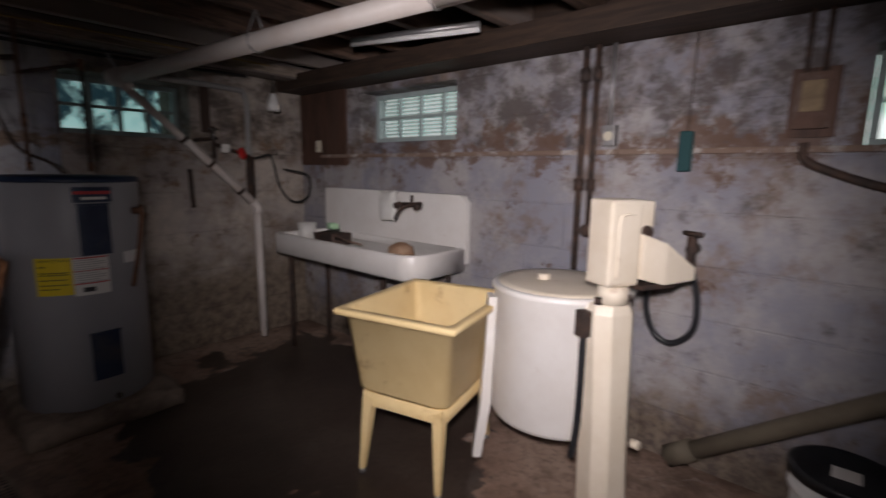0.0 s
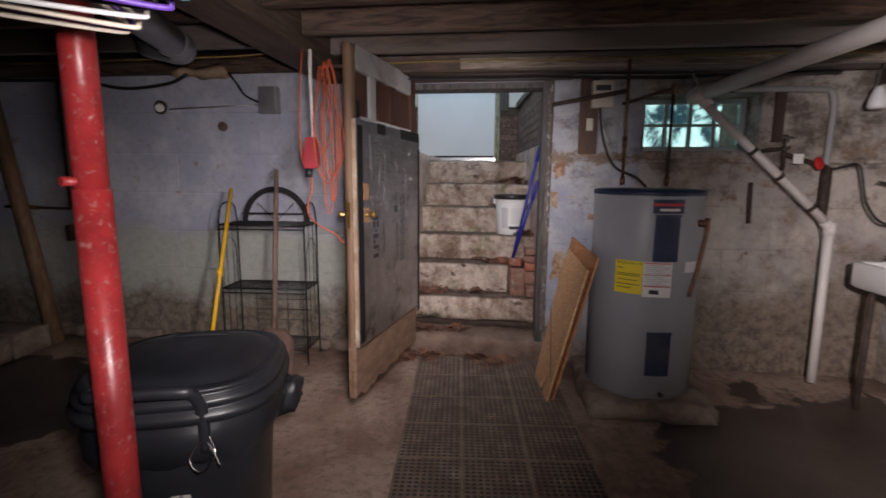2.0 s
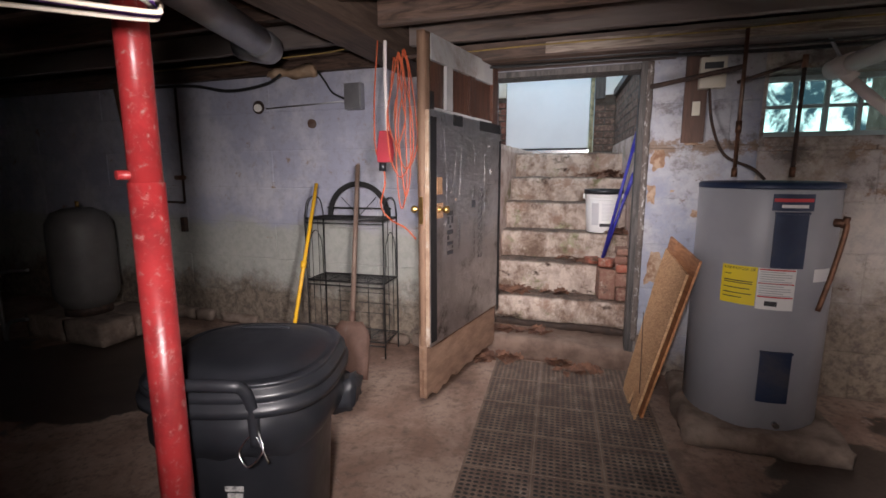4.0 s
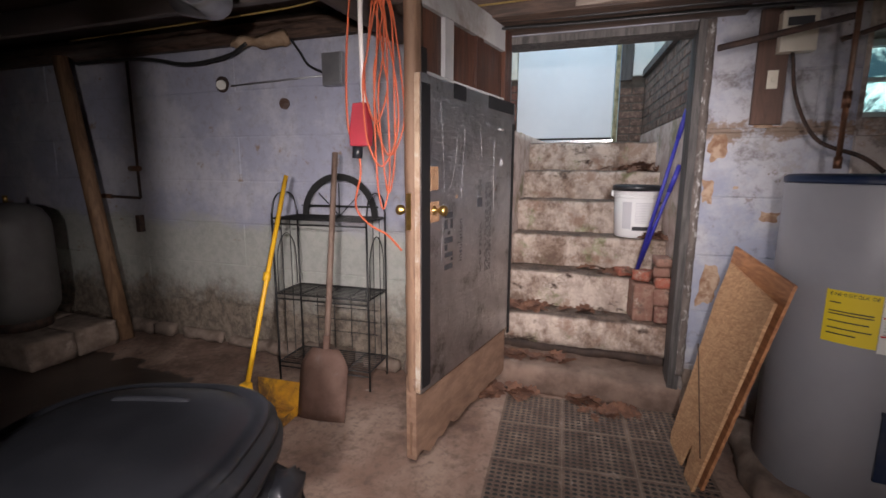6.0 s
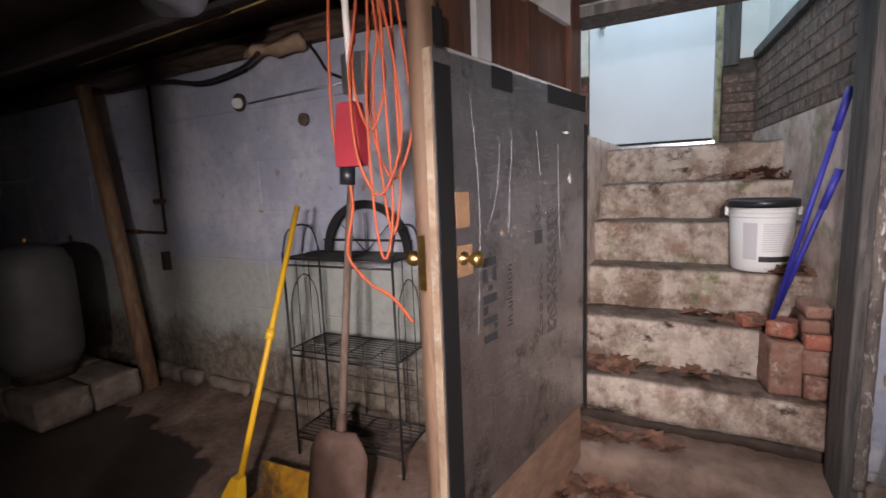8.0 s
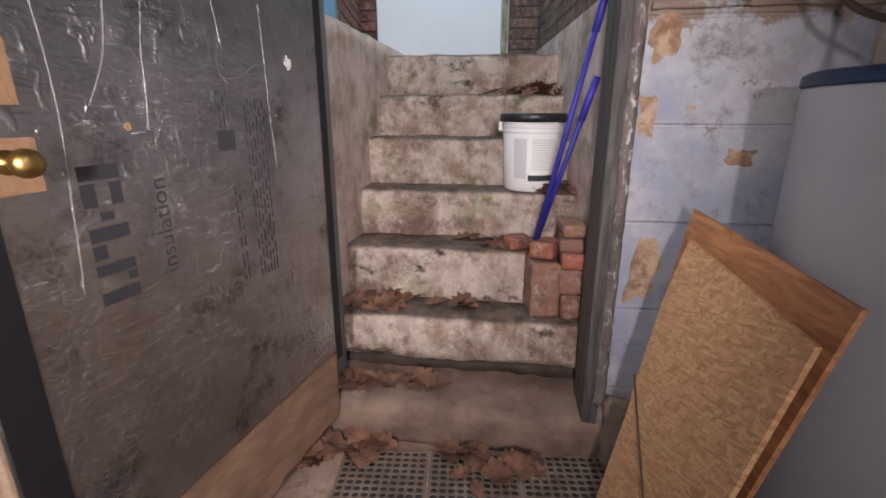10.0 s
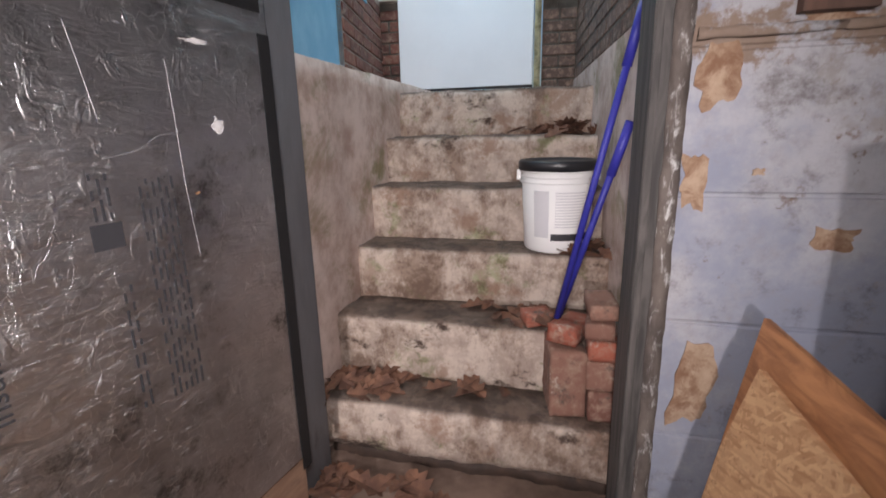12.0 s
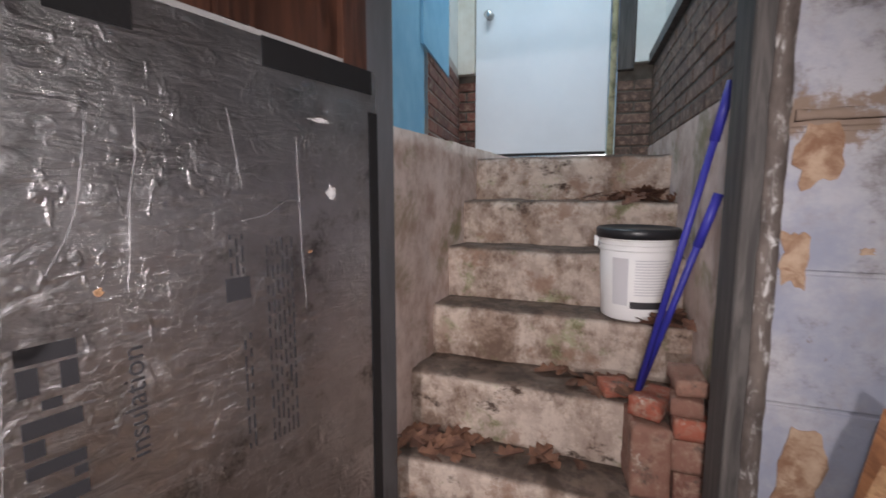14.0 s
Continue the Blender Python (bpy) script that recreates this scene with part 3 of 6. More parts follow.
def mesh_of(name, bm, material):
    me = bpy.data.meshes.new(name)
    bm.normal_update()
    bm.to_mesh(me)
    bm.free()
    me.materials.append(material)
    return me


def thing(name, at, label, category, group="", kind="", turn=0.0, lean=(0, 0)):
    """An Empty at the base of a thing; its parts are built in its own axes."""
    ob = new(name)
    ob.empty_display_size = 0.1
    ob.matrix_basis = pose(*at, lean[0], lean[1], turn)
    return tagged(ob, label, category, group, kind)


def part(name, bm, material, parent, label=""):
    ob = new(name, mesh_of(name, bm, material))
    ob.parent = parent
    return tagged(ob, label)


def piece(name, me, parent, m):
    ob = new(name, me)
    ob.parent = parent
    ob.matrix_basis = m
    return ob


def solid(name, bm, material, label, category, kind="", group=""):
    """A thing of one mesh, built in place."""
    return tagged(new(name, mesh_of(name, bm, material)), label, category, group, kind)


def letters(text, size, material, parent, m, name="lettering", width=1.0):
    cu = bpy.data.curves.new(name, "FONT")
    cu.body, cu.size, cu.extrude = text, size, 0.0006
    tmp = bpy.data.objects.new(name, cu)
    me = bpy.data.meshes.new_from_object(tmp)
    bpy.data.objects.remove(tmp)
    me.materials.append(material)
    ob = new(name, me)
    ob.parent = parent
    ob.matrix_basis = m @ Matrix.Diagonal((width, 1, 1, 1))
    return ob


# ---- structure ----
X0, X1, Y0, Y1 = -5.0, 3.85, -2.6, 3.6
TOP = 2.24


def block_wall(name, axis, face, out, lo, hi, z0, z1, holes, material, label, course=0.235, length=0.47, thick=0.26):
    """A wall of painted blocks: a backing with openings cut through, and blocks proud of its joints.
    axis: the way it runs; face: its inner face; out: +1 or -1, the way its thickness goes."""
    back0, back1 = sorted((face + 0.006 * out, face + thick * out))
    cuts_a = sorted({lo, hi, *[h[0] for h in holes], *[h[1] for h in holes]})
    cuts_z = sorted({z0, z1, *[h[2] for h in holes], *[h[3] for h in holes]})
    bm = bmesh.new()
    for a0, a1 in zip(cuts_a, cuts_a[1:]):
        for b0, b1 in zip(cuts_z, cuts_z[1:]):
            if any(h[0] <= (a0 + a1) / 2 <= h[1] and h[2] <= (b0 + b1) / 2 <= h[3] for h in holes):
                continue
            if axis == "x":
                box(bm, a0, a1, back0, back1, b0, b1)
            else:
                box(bm, back0, back1, a0, a1, b0, b1)
    wall = solid(name, bm, material, label, "wall", "structure")
    rnd = random.Random(name)
    f0, f1 = sorted((face, face + 0.012 * out))
    row, z = 0, z0
    while z < z1 - 0.03:
        top = min(z + course, z1)
        a = lo - (row % 2) * length / 2
        while a < hi:
            a0, a1 = max(a, lo), min(a + length, hi)
            spans = [(a0, a1, z, top)]
            for h in holes:
                nxt = []
                for s in spans:
                    if s[1] <= h[0] or s[0] >= h[1] or s[3] <= h[2] or s[2] >= h[3]:
                        nxt.append(s)
                        continue
                    if s[0] < h[0]:
                        nxt.append((s[0], h[0], s[2], s[3]))
                    if s[1] > h[1]:
                        nxt.append((h[1], s[1], s[2], s[3]))
                    m0, m1 = max(s[0], h[0]), min(s[1], h[1])
                    if s[2] < h[2]:
                        nxt.append((m0, m1, s[2], h[2]))
                    if s[3] > h[3]:
                        nxt.append((m0, m1, h[3], s[3]))
                spans = nxt
            for s in spans:
                g = 0.004
                if s[1] - s[0] < 0.03 or s[3] - s[2] < 0.03:
                    continue
                d = rnd.uniform(-0.002, 0.002)
                bm = bmesh.new()
                if axis == "x":
                    box(bm, s[0] + g, s[1] - g, f0 + d, f1 + d, s[2] + g, s[3] - g)
                else:
                    box(bm, f0 + d, f1 + d, s[0] + g, s[1] - g, s[2] + g, s[3] - g)
                soft(bm, 0.003, 1)
                part("block", bm, material, wall)
            a += length
        z, row = top, row + 1
    return wall


floor_bm = bmesh.new()
bmesh.ops.create_grid(floor_bm, x_segments=120, y_segments=84, size=0.5)
for v in floor_bm.verts:
    v.co.x, v.co.y = X0 + (v.co.x + 0.5) * (X1 + 0.2 - X0), Y0 + (v.co.y + 0.5) * (Y1 + 0.2 - Y0)
    v.co.z = -0.004 + 0.006 * noise.noise(v.co * 1.7) + 0.002 * noise.noise(v.co * 9)
for f in floor_bm.faces:
    f.smooth = True
solid("floor", floor_bm, FLOOR, "stained brown concrete basement floor with damp patches", "floor", "structure")
solid("floor_slab", boxes((X0 - 0.3, X1 + 0.3, Y0 - 0.3, Y1 + 0.3, -0.2, -0.03)), CONCRETE, "concrete slab under the basement floor", "floor", "structure")

DOORWAY = (0.585, 1.62, -0.1, 1.99)
WIN1 = (2.24, 2.96, 1.525, 1.895)
block_wall("wall_stairs", "x", Y1, 1, X0, 1.62, 0.0, 2.08, [DOORWAY], BLUE, "blue limewashed block wall with flaking paint", 0.30, 1.9)
wall_b1 = block_wall("wall_heater_pier", "x", Y1, 1, 1.62, 2.22, 0.0, 2.08, [], PIER, "pale blue painted wall with bare plaster patches", 0.29, 0.9)
block_wall("wall_heater", "x", Y1, 1, 2.22, X1, 0.0, 2.08, [WIN1], BROWNED, "brown-stained damp block wall behind the heater", 0.29, 0.58)
WIN2 = (1.92, 2.83, 1.53, 1.885)
WIN3 = (-0.62, 0.03, 1.44, 1.80)
block_wall("wall_sink", "y", X1, 1, Y0, Y1 + 0.2, 0.0, 1.93, [WIN2, WIN3], RUSTY, "blue and rust-stained block wall behind the sink")
solid("wall_far", boxes((X0 - 0.2, X0, Y0 - 0.2, Y1 + 0.2, 0, TOP)), BLUE, "dark painted wall at the far end", "wall", "structure")
solid("wall_back", boxes((X0 - 0.2, X1 + 0.2, Y0 - 0.2, Y0, 0, TOP)), BLUE, "painted basement wall", "wall", "structure")
# ledge where the lower wall is thicker
led = bmesh.new()
for k in range(6):
    a = 2.222 + k * 0.2738
    box(led, a, a + 0.272, 3.572 + 0.006 * math.sin(k * 2.1), 3.597, 1.445, 1.472)
solid("ledge_pier", rough_box(1.64, 2.22, 3.580, 3.5965, 1.462, 1.494, 0.02, 0.012, 20), PIER, "worn lip of plaster along the pier", "ledge", "structure")
solid("ledge_heater", soft(led, 0.008), BROWNED, "crumbling plaster ledge along the wall", "ledge", "structure")
led = bmesh.new()
for k in range(20):
    a = -2.4 + k * 0.30
    box(led, 3.822 + 0.006 * math.sin(k * 1.7), 3.847, a, a + 0.297, 1.425, 1.450)
solid("ledge_sink", soft(led, 0.008), STAINED, "rust-stained plaster ledge along the wall", "ledge", "structure")
# broken footing along the wall
ft = bmesh.new()
rnd = random.Random(4)
a = -3.4
while a < 0.40:
    w = rnd.uniform(0.10, 0.42)
    sub = rough_box(a, a + w, 3.53 - rnd.random() * 0.05, 3.596, 0.0, rnd.uniform(0.03, 0.13), 0.035, 0.026, 13)
    a += w + rnd.uniform(-0.02, 0.09)
    me = bpy.data.meshes.new("tmp")
    sub.to_mesh(me)
    ft.from_mesh(me)
    sub.free()
solid("footing", ft, CONCRETE, "broken concrete footing at the wall's foot", "footing", "structure")

# ceiling: boards, joists and sill plates in one
cb = boxes((X0 - 0.2, X1 + 0.3, Y0 - 0.2, Y1 + 0.3, TOP + 0.03, TOP + 0.08))
for k in range(34):
    x = X0 + k * 0.265
    box(cb, x, x + 0.259, Y0, Y1 + 0.25, TOP, TOP + 0.024)
solid("ceiling", cb, SUBFLOOR, "dark board underside of the floor above", "ceiling", "structure")


def joist(y, z0=2.045, x0=0.28, x1=3.84, thick=0.05):
    bm = sbox(x0, x1, y, y + thick, z0, TOP - 0.002, 0.004, 1)
    return solid("ceiling_joist", bm, JOIST, "dark rough-sawn wooden floor joist", "joist", group="joists right of the girder")


for y in (-2.2, -1.8, -1.4, -1.0, -0.6, -0.2, 0.2, 0.6, 1.0, 1.4, 1.8, 2.2, 2.6, 3.0):
    joist(y)
for y in (-2.0, -1.5, -1.0, -0.5, 0.0, 0.5, 1.0, 1.5, 2.0, 2.5, 3.0):
    j = joist(y, 2.10, X0, -0.02)
    tagged(j, group="joists left of the girder")
solid("sill_plate", sbox(0.30, 3.84, 3.30, 3.47, 2.00, 2.10, 0.006), JOIST, "pale worn timber plate above the doorway", "beam", "structure")
PALEPLANK = wood("pale_worn_plank", (0.12, 0.085, 0.062), (0.36, 0.30, 0.25), "x", 0.8, 30)
solid("plank_trim", sbox(1.02, 3.84, 3.2925, 3.2985, 2.012, 2.075, 0.002), PALEPLANK, "pale worn plank along the timber plate", "trim", "structure")
solid("header_beam", sbox(0.40, 1.75, 3.50, 3.86, 1.992, 2.075, 0.004), JOIST, "dark timber header over the doorway", "beam", "structure")
solid("sill_plate_sink", sbox(3.62, 4.1, Y0, 3.59, 1.935, 2.04, 0.005), SUBFLOOR, "dark timber sill plate on the wall", "beam", "structure")
solid("sill_plate_far", sbox(X0, -0.02, 3.56, 3.86, 2.083, 2.20, 0.005), JOIST, "dark timber sill plate on the block wall", "beam", "structure")
solid("girder", sbox(0.02, 0.26, Y0, 3.55, 1.985, 2.23, 0.008), GIRDER, "heavy rough-sawn timber girder under the joists", "beam")

# stairs
stairs = thing("stairs", (0, 0, 0), "worn, stained concrete steps up to a white door", "stairs", kind="structure")
RISE = [0.15, 0.405, 0.635, 0.850, 1.075, 1.283, 1.50]
FRONT = [3.575, 3.83, 4.03, 4.25, 4.44, 4.65, 4.86]


def right_of(y):
    return 1.625 - 0.095 * (y - 3.7)


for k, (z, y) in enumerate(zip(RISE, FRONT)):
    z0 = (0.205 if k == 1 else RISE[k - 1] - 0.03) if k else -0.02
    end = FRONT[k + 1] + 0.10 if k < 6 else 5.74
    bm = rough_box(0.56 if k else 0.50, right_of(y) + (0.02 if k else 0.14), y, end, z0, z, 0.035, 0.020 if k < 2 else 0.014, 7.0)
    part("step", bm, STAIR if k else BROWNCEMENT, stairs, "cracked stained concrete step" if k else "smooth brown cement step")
bm = rough_box(0.60, 1.60, 3.865, 3.925, 0.13, 0.222, 0.025, 0.024, 13)
part("joint_course", bm, SHADEDROT, stairs, "rotten brick course, its colour darkened for the shade under the step")
# lower side walls
low = rough_box(0.30, 0.578, 3.68, 5.70, 0.0, 1.555, 0.06, 0.008, 5)
solid("stair_wall_low", low, PLASTER, "mossy plastered wall beside the steps", "wall", "structure")


def slanted(a, b, z0, z1, t):
    """An upright slab from plan point a to b, thick to the left of that way."""
    bm = bmesh.new()
    d = Vector((b[0] - a[0], b[1] - a[1]))
    n = Vector((-d.y, d.x)).normalized() * t
    p = [(a[0], a[1]), (b[0], b[1]), (b[0] + n.x, b[1] + n.y), (a[0] + n.x, a[1] + n.y)]
    lo = [bm.verts.new((*q, z0)) for q in p]
    hi = [bm.verts.new((*q, z1)) for q in p]
    bm.faces.new(lo[::-1])
    bm.faces.new(hi)
    for k in range(4):
        bm.faces.new((lo[k], lo[(k + 1) % 4], hi[(k + 1) % 4], hi[k]))
    bmesh.ops.recalc_face_normals(bm, faces=bm.faces[:])
    return bm


solid("stair_wall_right", slanted((right_of(5.72), 5.72), (right_of(3.62), 3.62), 0, 1.60, 0.2), PLASTER, "damp plastered wall beside the steps", "wall", "structure")
solid("stair_wall_right_top", slanted((right_of(5.72) + 0.012, 5.72), (right_of(3.62) + 0.012, 3.62), 1.604, 2.10, 0.18), DARKMORTAR, "sooty brick wall over the plaster", "wall", "structure")
solid("stair_cap", slanted((right_of(5.72) - 0.02, 5.72), (right_of(3.88) - 0.02, 3.88), 2.104, 2.16, 0.24), GREYWOOD, "dark timber plate on the brick wall", "beam", "structure")
solid("stair_wall_white", slanted((right_of(5.72) + 0.06, 5.72), (right_of(3.9) + 0.06, 3.9), 2.164, 3.6, 0.12), WHITEWALL, "white painted wall over the brickwork", "wall", "structure")


def left_of(y):
    return 0.555 - 0.195 * (y - 3.72)


up = slanted((left_of(4.62), 4.62), (left_of(5.74), 5.74), 1.56, 2.17, 0.15)
solid("stair_wall_left_brick", up, MORTAR, "brick wall beside the stair door", "wall", "structure")
up = slanted((left_of(3.86), 3.86), (left_of(4.70), 4.70), 1.56, 3.6, 0.12)
solid("stair_wall_left", up, BLUEBOARD, "pale blue insulation board on the stair wall", "wall", "structure")
up = slanted((left_of(4.71), 4.71), (left_of(5.72), 5.72), 2.175, 2.35, 0.12)
solid("stair_wall_left_top", up, WHITEWALL, "white painted wall over the brickwork", "wall", "structure")
up = slanted((left_of(5.35), 5.35), (left_of(5.72), 5.72), 2.35, 3.6, 0.12)
solid("stair_wall_left_end", up, WHITEWALL, "white painted wall beside the stair door", "wall", "structure")
up = slanted((left_of(4.71), 4.71), (left_of(5.35), 5.35), 3.2, 3.6, 0.12)
solid("stair_wall_left_over", up, WHITEWALL, "white painted wall over the stair window", "wall", "structure")
up = slanted((left_of(4.55) + 0.015, 4.55), (left_of(5.24) + 0.015, 5.24), 2.02, 3.1, 0.013)
solid("insulation_board", up, BLUEBOARD, "pale blue foam board fixed over the brickwork", "board", "structure")
solid("stair_ceiling", boxes((-0.2, 2.2, 3.86, 6.0, 3.6, 3.7)), WHITEWALL, "white ceiling over the stairs", "ceiling", "structure")
solid("stair_front_wall", boxes((-0.2, 2.2, 3.87, 3.93, 2.10, 3.6)), WHITEWALL, "wall over the basement doorway", "wall", "structure")
solid("stair_end_wall", boxes((-0.1, 0.17, 5.74, 5.9, 1.4, 3.6), (1.32, 1.75, 5.74, 5.9, 1.4, 3.6), (0.17, 1.32, 5.74, 5.9, 3.56, 3.6), (0.17, 1.32, 5.74, 5.9, 1.3, 1.52), (1.234, 1.319, 5.735, 5.9, 1.521, 2.10), (0.171, 0.292, 5.735, 5.9, 1.521, 2.14)), DARKMORTAR, "end wall round the stair door", "wall", "structure")
solid("stair_end_white", boxes((1.335, 1.75, 5.69, 5.738, 2.12, 3.6)), WHITEWALL, "white wall beside the stair door", "wall", "structure")

# the door at the head of the stairs
ud = thing("door_1", (0.3, 5.70, 1.52), "closed plain white door at the head of the stairs", "door", kind="structure")
part("door_leaf", sbox(0.0, 0.88, 0.0, 0.045, 0.065, 2.03, 0.003), WHITEDOOR, ud)
part("threshold", sbox(-0.02, 0.90, -0.03, 0.04, 0.0, 0.045, 0.004), STEEL, ud, "metal threshold")
part("door_gap", sbox(0.0, 0.88, 0.006, 0.04, 0.045, 0.064, 0.001), BLACKTAPE, ud, "black strip filling the gap under the door leaf")
part("frame", sbox(-0.135, -0.006, -0.02, 0.038, 0.62, 2.03, 0.004), OLDWHITE, ud, "flaking white casing")
part("frame", rough_box(0.886, 0.93, -0.015, 0.038, 0.0, 2.03, 0.03, 0.006, 20), FOAMYELLOW, ud, "jamb with old yellow foam")
part("frame", sbox(0.932, 1.03, -0.02, 0.038, 0.56, 2.03, 0.004), GREYWOOD, ud, "bare grey casing")
kb = part("knob", lathe([(0.0, 0.0), (0.026, 0.0), (0.028, 0.004), (0.012, 0.01), (0.012, 0.03), (0.026, 0.036), (0.028, 0.055), (0.015, 0.062), (0.0, 0.062)], 20), STEEL, ud, "bright steel knob")
kb.matrix_basis = pose(0.10, 0.0, 0.99, 90, 0, 0)

# basement doorway timber
jm = thing("door_frame", (1.62, 3.6, 0.0), "weathered grey timber jambs of the stair doorway", "door frame", kind="structure")
part("jamb", sbox(-0.058, -0.003, -0.006, 0.20, 0.13, 1.99, 0.006), GREYWOOD, jm)
part("jamb_bead", sbox(-0.056, -0.040, -0.016, -0.0065, 0.15, 1.99, 0.003), GREYWOOD, jm, "narrow bead along the jamb")
part("jamb_edge", rough_box(-0.024, 0.018, -0.018, -0.0065, 0.22, 1.99, 0.018, 0.006, 26), FLAKY, jm, "flaking paint along the jamb")
part("jamb", sbox(-1.035, -0.985, -0.005, 0.20, 0.13, 1.99, 0.005), JAMBGREY, jm, "blue-grey painted jamb")
part("head", sbox(-0.983, -0.057, 0.02, 0.20, 1.95, 1.99, 0.004), GREYWOOD, jm)
solid("jamb_foot", rough_box(1.63, 1.715, 3.535, 3.596, 0.0, 0.27, 0.02, 0.018, 17), CONCRETE, "crumbling plaster at the foot of the jamb", "plaster", "structure")


def window(name, at, turn, w, h, cols, rows, label):
    win = thing(name, at, label, "window", kind="structure", turn=turn)
    for k, d in enumerate(((0, w, 0, 0.035), (0, w, h - 0.03, h), (0, 0.03, 0.036, h - 0.031), (w - 0.03, w, 0.036, h - 0.031))):
        part("window_frame", sbox(d[0], d[1], 0.0, 0.05, d[2], d[3], 0.003), FRAMEPAINT, win)
    cw, ch = (w - 0.06) / cols, (h - 0.066) / rows
    for c in range(1, cols):
        part("muntin", sbox(0.03 + c * cw - 0.012, 0.03 + c * cw + 0.012, 0.008, 0.042, 0.036, h - 0.031, 0.002), FRAMEPAINT, win)
    for r in range(1, rows):
        part("muntin", sbox(0.031, w - 0.031, 0.012, 0.038, 0.036 + r * ch - 0.010, 0.036 + r * ch + 0.010, 0.002), FRAMEPAINT, win)
    for c in range(cols):
        for r in range(rows):
            x, z = 0.03 + c * cw, 0.036 + r * ch
            p = part("pane", boxes((x + 0.013, x + cw - 0.013, 0.022, 0.026, z + 0.011, z + ch - 0.011)), PANE, win)
            p.visible_shadow = False
    return win


solid("rim_joist_sink", boxes((3.9, 4.12, Y0 - 0.2, Y1 + 0.26, 1.934, TOP + 0.03)), SUBFLOOR, "dark rim joist over the sink wall", "beam", "structure")
solid("rim_joist_stairs", boxes((X0 - 0.2, 0.38, 3.862, 3.9, 2.0, TOP + 0.03), (0.381, 4.1, 3.862, 3.9, 2.082, TOP + 0.03)), SUBFLOOR, "dark rim joist over the stair wall", "beam", "structure")
for px, pz, w, h, sd in ((1.638, 1.325, 0.10, 0.15, 1), (1.634, 1.12, 0.065, 0.14, 2), (1.885, 1.045, 0.10, 0.055, 3), (1.655, 0.58, 0.11, 0.26, 4), (1.79, 1.47, 0.16, 0.035, 5), (1.77, 1.20, 0.03, 0.018, 6)):
    pts = []
    for k in range(26):
        a = 2 * math.pi * k / 26
        r = 0.75 + 0.45 * noise.noise((math.cos(a) * 1.9 + sd * 7, math.sin(a) * 1.9, sd))
        pts.append((px + w / 2 + w / 2 * max(-1, min(1, 1.25 * math.cos(a))) * r, pz + h / 2 + h / 2 * max(-1, min(1, 1.25 * math.sin(a))) * r))
    part("bare_patch", outline(pts, 3.5955, 3.5995), BAREPLASTER, wall_b1, "patch of bare tan plaster")


window("window_1", (2.245, 3.80, 1.53), 0, 0.71, 0.36, 4, 2, "small steel basement window of eight panes")
window("window_2", (4.00, 2.825, 1.535), -90, 0.90, 0.345, 4, 2, "small basement window of eight panes before white slats")
window("window_3", (4.00, 0.025, 1.445), -90, 0.64, 0.35, 3, 2, "small basement window with pale frame")
# what lies behind the panes
solid("backdrop", boxes((1.6, 3.6, 4.6, 4.62, 1.0, 3.0)), GARDEN, "bright garden foliage behind the glass", "backdrop", "structure")
solid("backdrop", boxes((4.75, 4.77, -1.4, 3.6, 1.0, 3.0)), DAYWHITE, "bright daylight behind the glass", "backdrop", "structure")
bl = thing("window_blind", (4.08, 2.37, 1.53), "white slatted louvre outside the basement window", "louvre")
me = mesh_of("slat", sbox(-0.012, 0.012, -0.45, 0.45, -0.002, 0.002, 0.001, 1), WHITEPLASTIC)
for k in range(14):
    piece("slat", me, bl, pose(0, 0, 0.02 + k * 0.0265, 0, 48, 0))
for y in (-0.47, 0.46):
    part("stile", sbox(-0.01, 0.014, y, y + 0.012, 0, 0.385, 0.002), WHITEPLASTIC, bl)
solid("well_wall", boxes((3.0, 3.14, 3.86, 4.3, 1.4, 2.0), (2.06, 2.2, 3.86, 4.3, 1.4, 2.0)), CONCRETE, "concrete side of the window well", "window well", "structure")

# ---- open basement door with foil board ----
RAWFOAM = worn("raw_foam_edge", (0.36, 0.27, 0.19), (0.22, 0.14, 0.09), (0.46, 0.42, 0.36), 16, 12, 0.5, 0.8, depth=0.004)
CREASE = worn("bright_creased_foil", (0.46, 0.46, 0.47), (0.22, 0.22, 0.23), None, 90, rough=0.5, metal=0.85, depth=0.001)
PALEFOIL = worn("torn_pale_foil", (0.55, 0.54, 0.54), (0.38, 0.37, 0.37), None, 40, rough=0.6)
ang = math.degrees(math.atan2(-0.957, -0.152))
dr = thing("door_2", (0.682, 3.566, 0.0), "open old door faced with scuffed foil insulation board", "door", kind="structure", turn=ang)
# own axes: x from the hinge to the free edge, y towards the foil face, z up
DW = 0.975
part("stile", rough_box(0.905, DW, -0.047, -0.002, 0.10, 2.01, 0.022, 0.005, 30), DOORWOOD, dr, "bare splintered edge stile")
part("stile", sbox(0.0, 0.09, -0.047, -0.002, 0.12, 2.01, 0.003), DARKDOOR, dr)
part("rail", sbox(0.091, 0.904, -0.046, -0.003, 1.885, 2.01, 0.003), GREYPAINT, dr, "grey painted top rail")
part("rail", sbox(0.091, 0.904, -0.046, -0.003, 1.52, 1.655, 0.003), GREYPAINT, dr)
part("panel", sbox(0.091, 0.904, -0.040, -0.010, 0.46, 1.519, 0.003), DARKDOOR, dr)
for x0, x1, mt in ((0.66, 0.735, GREYPAINT), (0.36, 0.43, DARKDOOR)):
    part("mullion", sbox(x0, x1, -0.046, -0.003, 1.656, 1.884, 0.003), mt, dr)
